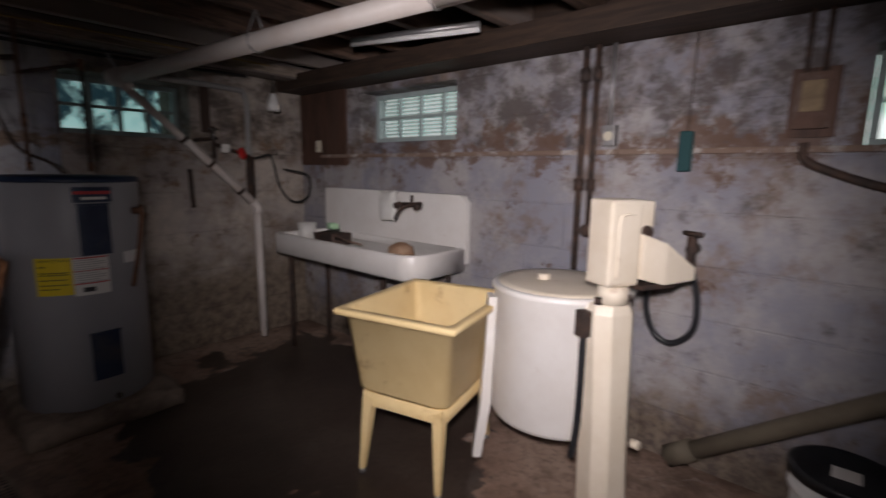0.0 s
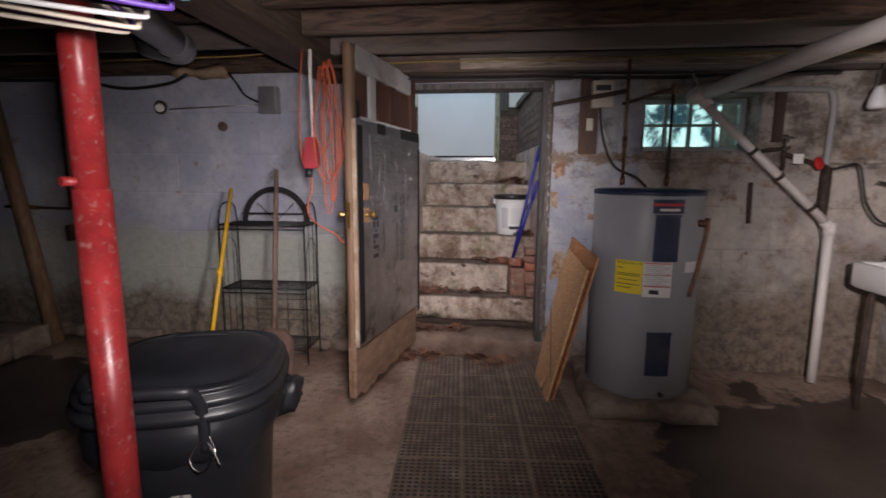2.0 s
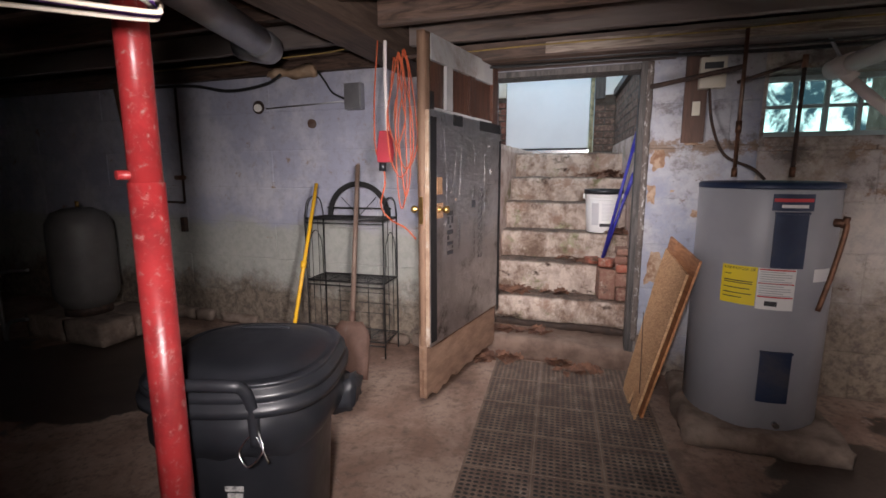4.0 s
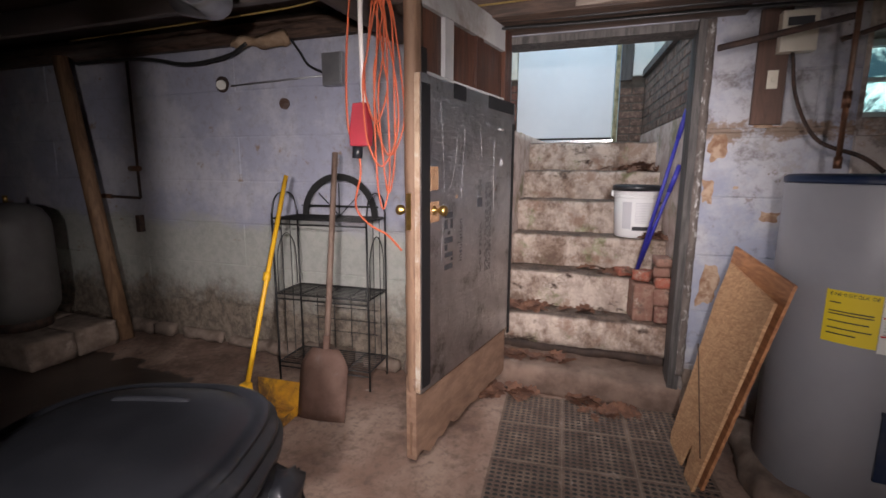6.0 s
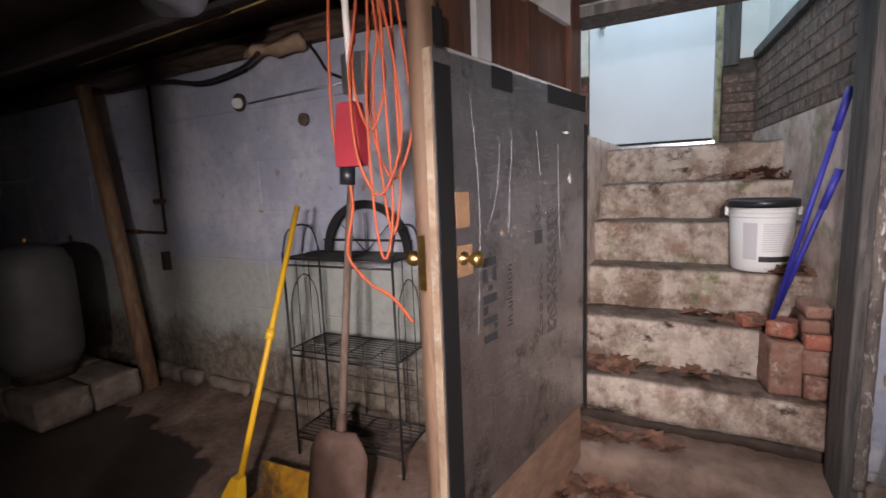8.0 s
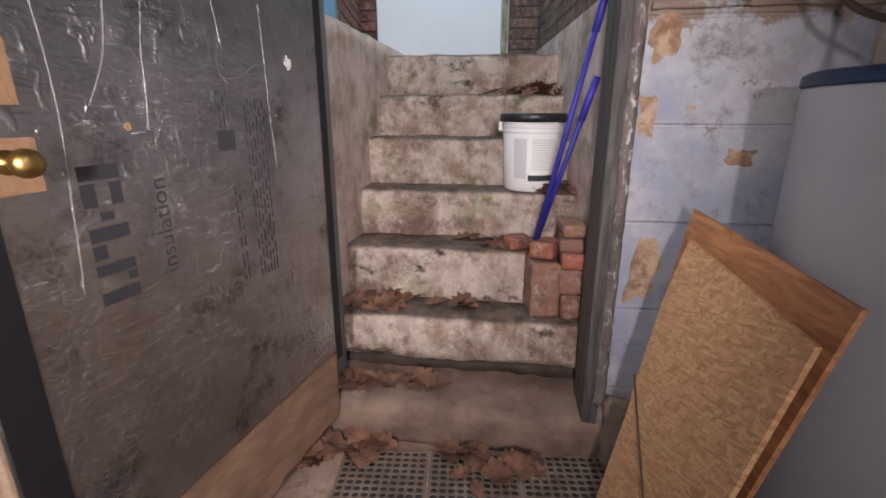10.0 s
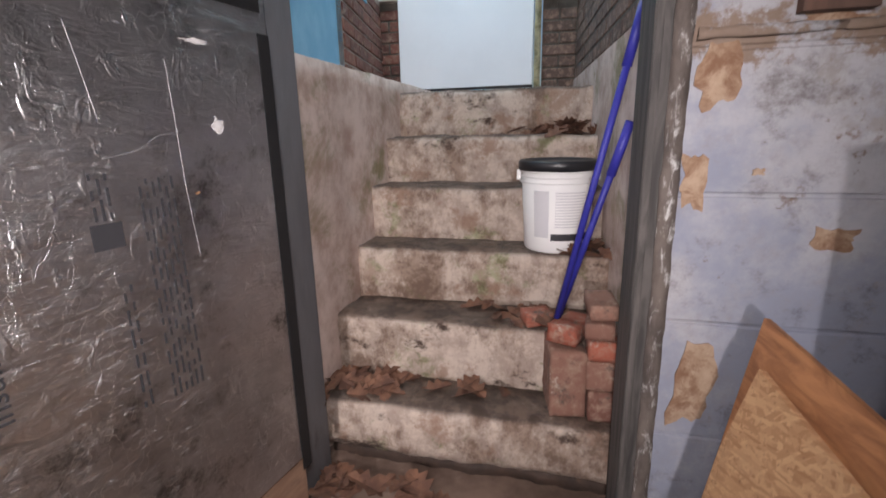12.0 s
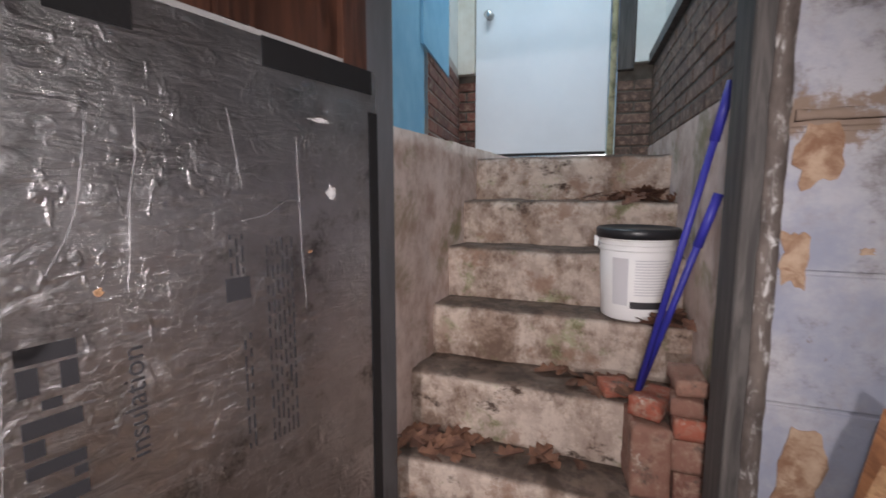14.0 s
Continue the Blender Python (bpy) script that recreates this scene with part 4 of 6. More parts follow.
for x0, x1 in ((0.092, 0.358), (0.432, 0.658), (0.737, 0.903)):
    part("panel", sbox(x0, x1, -0.032, -0.020, 1.657, 1.883, 0.002), DARKDOOR, dr, "dark boarded light")
# lower rail with a rotten edge
low = [(0.0, 0.46), (0.974, 0.46)] + [(0.974 - 0.974 * k / 26, 0.10 + 0.006 * math.sin(k * 1.9) + 0.045 * noise.noise((k * 0.43, 0, 0)) + 0.02 * (k / 26)) for k in range(27)]
part("bottom_rail", outline(low, -0.044, 0.002), KRAFT, dr, "brown bottom rail with a rotten edge")
fo = part("insulation_board", boxes((0.004, 0.972, 0.004, 0.026, 0.40, 1.632)), FOIL, dr, "scuffed grey foil-faced foam board")
part("board_edge", sbox(0.9725, 0.979, 0.003, 0.025, 0.405, 1.63, 0.001), RAWFOAM, dr, "pale raw foam edge")
for d in ((0.905, 0.968, 0.42, 1.60), (0.0, 0.036, 0.36, 1.53)):
    part("tape", boxes((d[0], d[1], 0.027, 0.0285, d[2], d[3])), BLACKTAPE, dr, "strip of black tape")
for d in ((0.60, 0.715, 1.575, 1.634), (0.02, 0.36, 1.575, 1.634), (0.93, 0.968, 1.635, 1.72)):
    part("tape", boxes((d[0], d[1], 0.0268, 0.0282, d[2], d[3])), BLACKTAPE, dr, "strip of black tape")
part("cut_out", boxes((0.845, 0.903, 0.0265, 0.030, 1.21, 1.30)), FOAMEDGE, dr, "brown cut-out round the lock")
part("cut_out", boxes((0.835, 0.903, 0.0265, 0.0295, 1.085, 1.165)), FOAMEDGE, dr, "brown cut-out round the knob")
KNOB = [(0.0, 0.0), (0.024, 0.0), (0.025, 0.005), (0.011, 0.009), (0.010, 0.030), (0.022, 0.038), (0.029, 0.052), (0.027, 0.066), (0.014, 0.074), (0.0, 0.075)]
kn = part("knob", lathe([(r * 0.72, z * 0.78) for r, z in KNOB], 24), BRASS, dr, "tarnished brass knob")
kn.matrix_basis = pose(0.880, 0.030, 1.132, -90, 0, 0)
kn = part("knob", lathe([(r * 0.72, z * 0.78) for r, z in KNOB], 24), BRASS, dr, "tarnished brass knob")
kn.matrix_basis = pose(0.935, -0.048, 1.132, 90, 0, 0)
part("latch_plate", sbox(0.9755, 0.978, -0.036, -0.014, 1.06, 1.20, 0.001), BRASS, dr, "tarnished latch plate")
part("hook", rods(((0.93, -0.01, 1.90), (0.93, -0.22, 1.90), 0.010)), IRON, dr, "iron hook for the cords")
# print on the foil: a brand as plain bars, and the one plain word
for z0, z1, x0, x1 in ((1.09, 1.115, 0.712, 0.785), (1.045, 1.085, 0.712, 0.735), (1.045, 1.085, 0.76, 0.785), (1.02, 1.035, 0.735, 0.76), (0.985, 1.01, 0.712, 0.785), (0.955, 0.98, 0.76, 0.785), (0.925, 0.945, 0.712, 0.785), (0.905, 0.92, 0.712, 0.73), (0.872, 0.895, 0.712, 0.785)):
    part("print", boxes((x0, x1, 0.0264, 0.0270, z0, z1)), INK, dr)
# raised creases in the foil
for pts in ([(0.607, 1.463), (0.612, 1.39), (0.628, 1.31), (0.632, 1.24), (0.641, 1.167)], [(0.675, 1.43), (0.687, 1.37), (0.70, 1.30), (0.72, 1.25), (0.737, 1.21)], [(0.441, 1.484), (0.43, 1.42), (0.418, 1.329)], [(0.283, 1.446), (0.275, 1.33), (0.27, 1.2), (0.261, 1.059)], [(0.82, 1.55), (0.80, 1.40), (0.79, 1.22), (0.80, 1.05), (0.815, 0.90)], [(0.27, 1.31), (0.32, 1.305), (0.36, 1.28), (0.42, 1.27)]):
    bmc = tube([(x + 0.004 * math.sin(z * 90), 0.0258, z) for x, z in pts], 0.0009, 6, 10)
    part("crease", bmc, CREASE, dr, "raised crease in the foil")
letters("insulation", 0.050, INK, dr, Matrix.Translation((0.622, 0.0264, 0.887)) @ Matrix(((0, 1, 0, 0), (0, 0, 1, 0), (1, 0, 0, 0), (0, 0, 0, 1))), "print")
rnd = random.Random(9)
for x0, z0, z1, n in ((0.455, 1.165, 1.245, 3), (0.372, 0.79, 1.23, 6), (0.433, 0.80, 1.045, 2)):
    for k in range(n):
        z = z0
        while z < z1:
            h = rnd.uniform(0.012, 0.04)
            part("print", boxes((x0 - 0.013 * k - 0.005, x0 - 0.013 * k, 0.0264, 0.0268, z, min(z1, z + h))), INK, dr)
            z += h + rnd.uniform(0.006, 0.02)
part("print", boxes((0.412, 0.466, 0.0264, 0.0268, 1.115, 1.160)), INK, dr)
for x, z, w, h in ((0.155, 1.30, 0.042, 0.045), (0.17, 1.48, 0.08, 0.014), (0.668, 1.165, 0.02, 0.02), (0.24, 1.185, 0.02, 0.010)):
    rag = [(x + w * (0.5 + (0.36 + 0.28 * noise.noise((q * 0.9, x * 40, 1))) * math.cos(q * 0.42)), z + h * (0.5 + (0.36 + 0.28 * noise.noise((q * 1.1, z * 30, 5))) * math.sin(q * 0.42))) for q in range(15)]
    part("scrape", outline(rag, 0.0264, 0.0272), PALEFOIL if w > 0.04 else FOAMEDGE, dr, "torn place in the foil")

# ---- orange extension cords on the door's edge ----
cord = thing("extension_cord", (0.36, 2.60, 1.20), "tangled orange extension cord hung on the door", "cord")
O = Vector((0.36, 2.60, 1.20))


def world_part(name, bm, material, parent, label=""):
    """A part given in the room's axes."""
    ob = part(name, bm, material, parent, label)
    ob.matrix_basis = parent.matrix_basis.inverted()
    return ob


rnd = random.Random(3)
loops = [(0.35, 0.47, 1.90, 1.30), (0.385, 0.43, 1.91, 1.14), (0.335, 0.42, 1.89, 1.46), (0.40, 0.44, 1.92, 1.20), (0.37, 0.475, 1.93, 1.34)]
for k, (xa, xb, zt, zb) in enumerate(loops):
    y = 2.575 + 0.012 * k
    m = (xa + xb) / 2
    pts = [(m - 0.01, y, zt), (xa, y + 0.01, zt - 0.2), (xa + rnd.uniform(-0.02, 0.01), y, (zt + zb) / 2), (xa + 0.005, y - 0.01, zb + 0.10), (m, y, zb), (xb, y + 0.01, zb + 0.12), (xb + rnd.uniform(-0.01, 0.01), y, (zt + zb) / 2), (m + 0.02, y, zt - 0.1), (m - 0.01, y + 0.006, zt)]
    world_part("cable", tube(pts, 0.0036, 7, 6), ORANGE, cord, "orange cable")
world_part("cable", tube([(0.27, 2.62, 1.98), (0.25, 2.61, 1.7), (0.255, 2.60, 1.45), (0.30, 2.59, 1.36), (0.31, 2.59, 1.27), (0.285, 2.59, 1.15), (0.34, 2.59, 1.08), (0.42, 2.59, 1.04), (0.485, 2.58, 0.985)], 0.0042, 7, 6), ORANGE, cord, "orange cable")
world_part("cable", tube([(0.322, 2.60, 1.97), (0.318, 2.60, 1.8), (0.325, 2.60, 1.53)], 0.009, 7, 6), PVC, cord, "white cable")
rb = [(-0.030, 0.16), (0.022, 0.16), (0.034, 0.05), (0.028, 0.0), (-0.045, 0.0), (-0.048, 0.05)]
o = part("cord_reel", soft(outline(rb, -0.022, 0.022), 0.007), PINKRED, cord, "faded red plastic tap box")
o.matrix_basis = pose(0.318 - O.x, 2.60 - O.y, 1.375 - O.z)
world_part("plug", tube([(0.30, 2.592, 1.375), (0.297, 2.592, 1.33)], 0.02, 10, 2, smooth=False), BLACKPLASTIC, cord, "black plug")

# ---- wire shelf rack ----
rk = thing("shelf_rack", (-0.345, 3.36, 0.0), "black wire shelf rack with an arched back", "shelf rack", turn=4)
W, D = 0.30, 0.13
for x in (-W, W):
    for y in (-D, D):
        part("leg", rods(((x, y, 0.0), (x, y, 1.03), 0.006), seg=8), WIRE, rk)
    part("side_arch", tube([(x, -D, 1.02), (x, -D * 0.7, 1.12), (x, 0, 1.15), (x, D * 0.7, 1.12), (x, D, 1.02)], 0.005, 6), WIRE, rk)
    for y in (-0.045, 0.045):
        part("side_wire", rods(((x, y, 0.12), (x, y, 1.0), 0.0025), seg=6), WIRE, rk)
    part("side_arch", tube([(x, -0.10, 0.56), (x, -0.09, 0.80), (x, 0.0, 0.90), (x, 0.09, 0.80), (x, 0.10, 0.56)], 0.003, 6), WIRE, rk)
wire_long = mesh_of("wire", rods(((-W, 0, 0), (W, 0, 0), 0.0024), seg=6), WIRE)
wire_cross = mesh_of("wire", rods(((0, -D, 0), (0, D, 0), 0.003), seg=6), WIRE)
edge_long = mesh_of("edge_wire", rods(((-W, 0, 0), (W, 0, 0), 0.005), seg=6), WIRE)
edge_cross = mesh_of("edge_wire", rods(((0, -D, 0), (0, D, 0), 0.005), seg=6), WIRE)
for z in (0.12, 0.55, 1.0):
    for y in (-D, D):
        piece("edge_wire", edge_long, rk, pose(0, y, z))
    for x in (-W, W):
        piece("edge_wire", edge_cross, rk, pose(x, 0, z))
    piece("edge_wire", edge_long, rk, pose(0, -D, z - 0.03))
    for k in range(1, 9):
        piece("wire", wire_long, rk, pose(0, -D + 2 * D * k / 9, z))
    for k in range(1, 4):
        piece("wire", wire_cross, rk, pose(-W + 2 * W * k / 4, 0, z - 0.004))
arch = bmesh.new()
prev = None
N = 28
for k in range(N + 1):
    a = math.pi * k / N
    ring = [arch.verts.new((r * math.cos(a), y, 1.0 + r * math.sin(a) * 1.02)) for r in (0.216, 0.255) for y in (D - 0.006, D + 0.006)]
    if prev:
        for i, j in ((0, 1), (1, 3), (3, 2), (2, 0)):
            arch.faces.new((prev[i], prev[j], ring[j], ring[i]))
    prev = ring
bmesh.ops.recalc_face_normals(arch, faces=arch.faces[:])
part("arched_back", arch, WIRE, rk, "flat black arched back")
part("spoke", rods(((0, D, 1.0), (0, D, 1.2), 0.003), ((0, D, 1.0), (0.14, D, 1.14), 0.003), ((0, D, 1.0), (-0.14, D, 1.14), 0.003), ((-0.26, D, 1.06), (0.26, D, 1.06), 0.006), seg=6), WIRE, rk)
for z in (0.25, 0.33, 0.41):
    part("back_wire", rods(((-0.2, D, z), (0.24, D, z), 0.0025), seg=6), WIRE, rk)
for x in (-0.18, -0.06, 0.06, 0.18):
    part("back_wire", rods(((x, D, 0.13), (x, D, 0.50), 0.0025), seg=6), WIRE, rk)

# ---- shovel, broom, dustpan ----
sh = thing("shovel", (-0.13, 2.88, 0.0), "rusty flat shovel with a worn grey handle", "shovel")
world_part("handle", rods(((-0.145, 2.99, 0.36), (-0.20, 3.22, 1.375), 0.017, 0.015), seg=14), HANDLEWOOD, sh)
world_part("socket", rods(((-0.138, 2.962, 0.24), (-0.147, 2.998, 0.42), 0.024, 0.019), seg=14), SHOVEL, sh)
bl_bm = bmesh.new()
grid = []
for j in range(9):
    t = j / 8
    row = []
    for i in range(9):
        s = (i / 8 - 0.5) * 2
        w = 0.135 * (0.55 + 0.45 * min(1, t * 5)) if t < 0.2 else 0.135
        row.append((s * w, 0.024 * s * s - 0.012 * (1 - t), 0.37 * (1 - t)))
    grid.append(row)
va = [[bl_bm.verts.new(p) for p in r] for r in grid]
vb = [[bl_bm.verts.new((p[0], p[1] + 0.004, p[2])) for p in r] for r in grid]
for vv in (va, vb):
    for a, b in zip(vv, vv[1:]):
        for i in range(8):
            bl_bm.faces.new((a[i], a[i + 1], b[i + 1], b[i])).smooth = True
for i in range(8):
    bl_bm.faces.new((va[0][i], va[0][i + 1], vb[0][i + 1], vb[0][i]))
    bl_bm.faces.new((va[8][i], va[8][i + 1], vb[8][i + 1], vb[8][i]))
    bl_bm.faces.new((va[i][0], va[i + 1][0], vb[i + 1][0], vb[i][0]))
    bl_bm.faces.new((va[i][8], va[i + 1][8], vb[i + 1][8], vb[i][8]))
bmesh.ops.recalc_face_normals(bl_bm, faces=bl_bm.faces[:])
o = part("blade", bl_bm, SHOVEL, sh, "rusted flat steel blade")
o.matrix_basis = pose(0.0, -0.01, 0.004, -14, 0, 6)

br = thing("broom", (-0.42, 2.62, 0.0), "yellow broom with green bristles leaning on the rack", "broom")
world_part("handle", rods(((-0.438, 2.715, 0.20), (-0.545, 3.24, 1.245), 0.0125), seg=12), YELLOW, br)
world_part("clip", rods(((-0.492, 2.965, 0.695), (-0.497, 2.985, 0.735), 0.020), seg=10), YELLOW, br)
hb = bmesh.new()
top_ring, bot_ring = [], []
for (hx, hy, z), ring in (((0.022, 0.018, 0.235), top_ring), ((0.075, 0.03, 0.085), bot_ring)):
    for sx, sy in ((-1, -1), (1, -1), (1, 1), (-1, 1)):
        ring.append(hb.verts.new((-0.43 + sx * hx, 2.675 + (z - 0.16) * 0.45 + sy * hy, z)))
hb.faces.new(bot_ring[::-1])
hb.faces.new(top_ring)
for k in range(4):
    hb.faces.new((bot_ring[k], bot_ring[(k + 1) % 4], top_ring[(k + 1) % 4], top_ring[k]))
world_part("head", soft(hb, 0.006), YELLOW, br)
bb = bmesh.new()
rnd = random.Random(12)
for k in range(130):
    x, y = rnd.uniform(-0.07, 0.07), rnd.uniform(-0.025, 0.025)
    rod(bb, (-0.43 + x, 2.645 + y, 0.09), (-0.43 + x * 1.25 + rnd.uniform(-0.01, 0.01), 2.605 + y * 1.6, 0.002), 0.0028, seg=4)
world_part("bristles", bb, GREEN, br, "green bristles")

dp = thing("dustpan", (-0.395, 2.83, 0.0), "dirty yellow dustpan standing on the floor", "dustpan", turn=4)
pan = bmesh.new()
box(pan, -0.13, 0.13, -0.10, 0.075, 0.002, 0.007)
box(pan, -0.13, -0.124, -0.08, 0.075, 0.008, 0.05)
box(pan, 0.124, 0.13, -0.08, 0.075, 0.008, 0.05)
part("tray", soft(pan, 0.0015, 1), DIRTYYELLOW, dp)
part("back", soft(boxes((-0.13, 0.13, 0.076, 0.084, 0.0, 0.17)), 0.003), DIRTYYELLOW, dp, "grimy upright back")
part("front_lip", soft(boxes((-0.132, 0.132, -0.115, -0.099, 0.001, 0.014)), 0.003), YELLOW, dp)

# ---- dustbin ----
tc = thing("dustbin", (0.305, 1.57, 0.0), "black plastic dustbin with a lid and liner bag", "dustbin", turn=18)


def squircle(rx, ry, z, n=48, p=2.9):
    out = []
    for k in range(n):
        a = 2 * math.pi * k / n
        c, s = math.cos(a), math.sin(a)
        out.append((rx * math.copysign(abs(c) ** (2 / p), c), ry * math.copysign(abs(s) ** (2 / p), s), z))
    return out


def loft(sections, cap0=True, cap1=True):
    bm = bmesh.new()
    rings = [[bm.verts.new(p) for p in s] for s in sections]
    for a, b in zip(rings, rings[1:]):
        for k in range(len(a)):
            bm.faces.new((a[k], a[(k + 1) % len(a)], b[(k + 1) % len(a)], b[k])).smooth = True
    if cap0:
        bm.faces.new(rings[0][::-1])
    if cap1:
        bm.faces.new(rings[-1]).smooth = False
    return bm


part("body", loft([squircle(a, b, z) for a, b, z in ((0.20, 0.20, 0.0), (0.215, 0.215, 0.02), (0.245, 0.245, 0.50), (0.25, 0.25, 0.60))]), BLACKPLASTIC, tc)
rnd = random.Random(2)
bag = []
for z, g in ((0.44, 0.008), (0.47, 0.040), (0.51, 0.055), (0.55, 0.045), (0.59, 0.022), (0.61, 0.018)):
    bag.append([(x * (1 + g * 3 + 0.10 * noise.noise((x * 9, y * 9, z * 12))), y * (1 + g * 3 + 0.10 * noise.noise((y * 9, x * 9, z * 12))), z + (0.03 * noise.noise((x * 12, y * 12, 1)) if z == 0.44 else 0)) for x, y, _ in squircle(0.245, 0.245, z)])
part("liner_bag", loft(bag, False, False), BLACKPLASTIC, tc, "black liner bag folded over the rim")
part("lid", loft([squircle(a, a, z) for a, z in ((0.278, 0.572), (0.302, 0.576), (0.304, 0.598), (0.282, 0.603), (0.281, 0.610), (0.295, 0.614), (0.293, 0.632), (0.272, 0.638), (0.271, 0.645), (0.280, 0.650), (0.276, 0.655), (0.262, 0.659), (0.252, 0.653), (0.238, 0.655), (0.228, 0.664), (0.19, 0.675), (0.14, 0.682), (0.05, 0.686))]), BLACKPLASTIC, tc, "ribbed black lid")
part("lid_grip", tube([(-0.085, 0.12, 0.668), (-0.07, 0.125, 0.681), (0.07, 0.125, 0.681), (0.085, 0.12, 0.668)], 0.009, 8), BLACKPLASTIC, tc)
part("bag_knot", rough_box(0.20, 0.335, 0.03, 0.17, 0.43, 0.535, 0.018, 0.03, 12), BLACKPLASTIC, tc, "knotted bunch of the liner bag")
part("handle", tube([(-0.16, -0.25, 0.66), (-0.14, -0.31, 0.67), (0.06, -0.315, 0.67), (0.10, -0.30, 0.655), (0.115, -0.283, 0.60), (0.118, -0.28, 0.50)], 0.016, 10), BLACKPLASTIC, tc, "long black clamp handle")
part("tie", tube([(0.13, -0.285, 0.54), (0.15, -0.31, 0.50), (0.11, -0.315, 0.46), (0.08, -0.30, 0.49), (0.12, -0.29, 0.53), (0.16, -0.30, 0.46)], 0.003, 6), STEEL, tc, "twisted wire tie")
for k in range(4):
    part("label_strip", boxes((0.012 * (k % 2) - 0.006 * k, 0.055 - 0.003 * k, -0.2435, -0.2395, 0.345 - 0.020 * k, 0.358 - 0.020 * k)), TORNPAPER, tc, "torn white sticker")
for ob in tc.children:
    ob.matrix_basis = Matrix.Diagonal((1.0, 1.0, 1.13, 1.0)) @ ob.matrix_basis

# ---- red post ----
ps = thing("support_post", (0.362, 1.20, 0.0), "chipped red steel post under the girder", "post")
part("tube", rods(((0, 0, 0.0), (0, 0, 1.30), 0.040), seg=28), REDPAINT, ps)
part("inner_tube", rods(((0, 0, 1.30), (0.0, 0, 1.97), 0.0365), seg=28), REDPAINT, ps)
part("pin", rods(((-0.02, -0.058, 1.318), (0.0, 0.0, 1.318), 0.011), seg=12), REDPAINT, ps, "steel pin through the post")
part("top_plate", sbox(-0.20, 0.06, -0.06, 0.06, 1.971, 1.983, 0.002), IRON, ps)

# ---- clothes hangers ----
HANG = [CREAM, plain("purple_plastic", (0.14, 0.05, 0.34), 0.4), CREAM, WHITEPLASTIC, WIRE, plain("lilac_plastic", (0.40, 0.22, 0.55), 0.4), plain("violet_plastic", (0.10, 0.04, 0.28), 0.4), CREAM, plain("light_blue_plastic", (0.12, 0.30, 0.42), 0.4), YELLOW]
NAMES = ["cream", "purple", "cream", "white", "black", "lilac", "violet", "cream", "light blue", "yellow"]
rail = thing("hanging_rail", (0.62, 0.72, 1.80), "dark pipe rail for clothes hangers under the joists", "rail")
world_part("rail_pipe", rods(((0.40, 0.95, 1.80), (0.90, 0.55, 1.80), 0.011), seg=12), IRON, rail)
for p in ((0.42, 0.934), (0.88, 0.566)):
    world_part("hanger_strap", rods(((p[0], p[1], 1.80), (p[0], p[1], 2.235), 0.006), seg=8), IRON, rail)
rnd = random.Random(7)
for k in range(10):
    t = 0.12 + 0.075 * k
    hx, hy = 0.40 + 0.5 * t, 0.95 - 0.4 * t
    h = thing("clothes_hanger", (hx, hy, 1.80), NAMES[k] + " plastic clothes hanger on the rail", "hanger", "hangers on the rail", turn=50 + rnd.uniform(-16, 10))
    b = -0.20 - rnd.uniform(0.0, 0.035)
    part("frame", tube([(0, 0, -0.05), (-0.09, 0, -0.10), (-0.20, 0, b + 0.03), (-0.215, 0, b + 0.008), (-0.19, 0, b), (0, 0, b), (0.19, 0, b), (0.215, 0, b + 0.008), (0.20, 0, b + 0.03), (0.09, 0, -0.10), (0, 0, -0.05)], 0.0045, 7, 5), HANG[k], h)
    part("hook", tube([(0, 0, -0.05), (0, 0, -0.01), (0.016, 0, 0.012), (0, 0, 0.016), (-0.014, 0, 0.01)], 0.003, 6, 5), STEEL, h)

# ---- water heater ----
HX, HY, HR = 2.165, 3.15, 0.301
pad = solid("heater_pad", rough_box(1.81, 2.53, 2.76, 3.48, -0.02, 0.098, 0.03, 0.034, 7), CONCRETE, "crumbling concrete pad under the water heater", "pad")
wh = thing("water_heater", (HX, HY, 0.078), "grey electric water heater with navy access panels", "water heater")
part("tank", lathe([(0.0, 0.0), (HR - 0.02, 0.0), (HR, 0.015), (HR, 1.165), (HR - 0.002, 1.17), (0.0, 1.17)], 64), TANKGREY, wh)
part("top_cap", lathe([(0.0, 1.171), (HR + 0.004, 1.171), (HR + 0.005, 1.176), (HR + 0.004, 1.192), (HR - 0.01, 1.20), (HR - 0.05, 1.203), (0.0, 1.205)], 64), NAVY, wh, "dark navy top cap")


def on_tank(name, x0, x1, z0, z1, proud, material, label="", parent=wh, n=10):
    """A curved sheet on the tank: x by the way round, in metres of the front."""
    bm = bmesh.new()
    rows = []
    for k in range(n + 1):
        x = x0 + (x1 - x0) * k / n
        a = -math.pi / 2 + x / HR
        ring = []
        for r, z in ((HR + 0.0008, z0), (HR + proud, z0), (HR + proud, z1), (HR + 0.0008, z1)):
            ring.append(bm.verts.new((r * math.cos(a), r * math.sin(a), z)))
        rows.append(ring)
    for a, b in zip(rows, rows[1:]):
        for i in range(4):
            bm.faces.new((a[i], a[(i + 1) % 4], b[(i + 1) % 4], b[i]))
    bm.faces.new(rows[0][::-1])
    bm.faces.new(rows[-1])
    bmesh.ops.recalc_face_normals(bm, faces=bm.faces[:])
    return part(name, bm, material, parent, label)


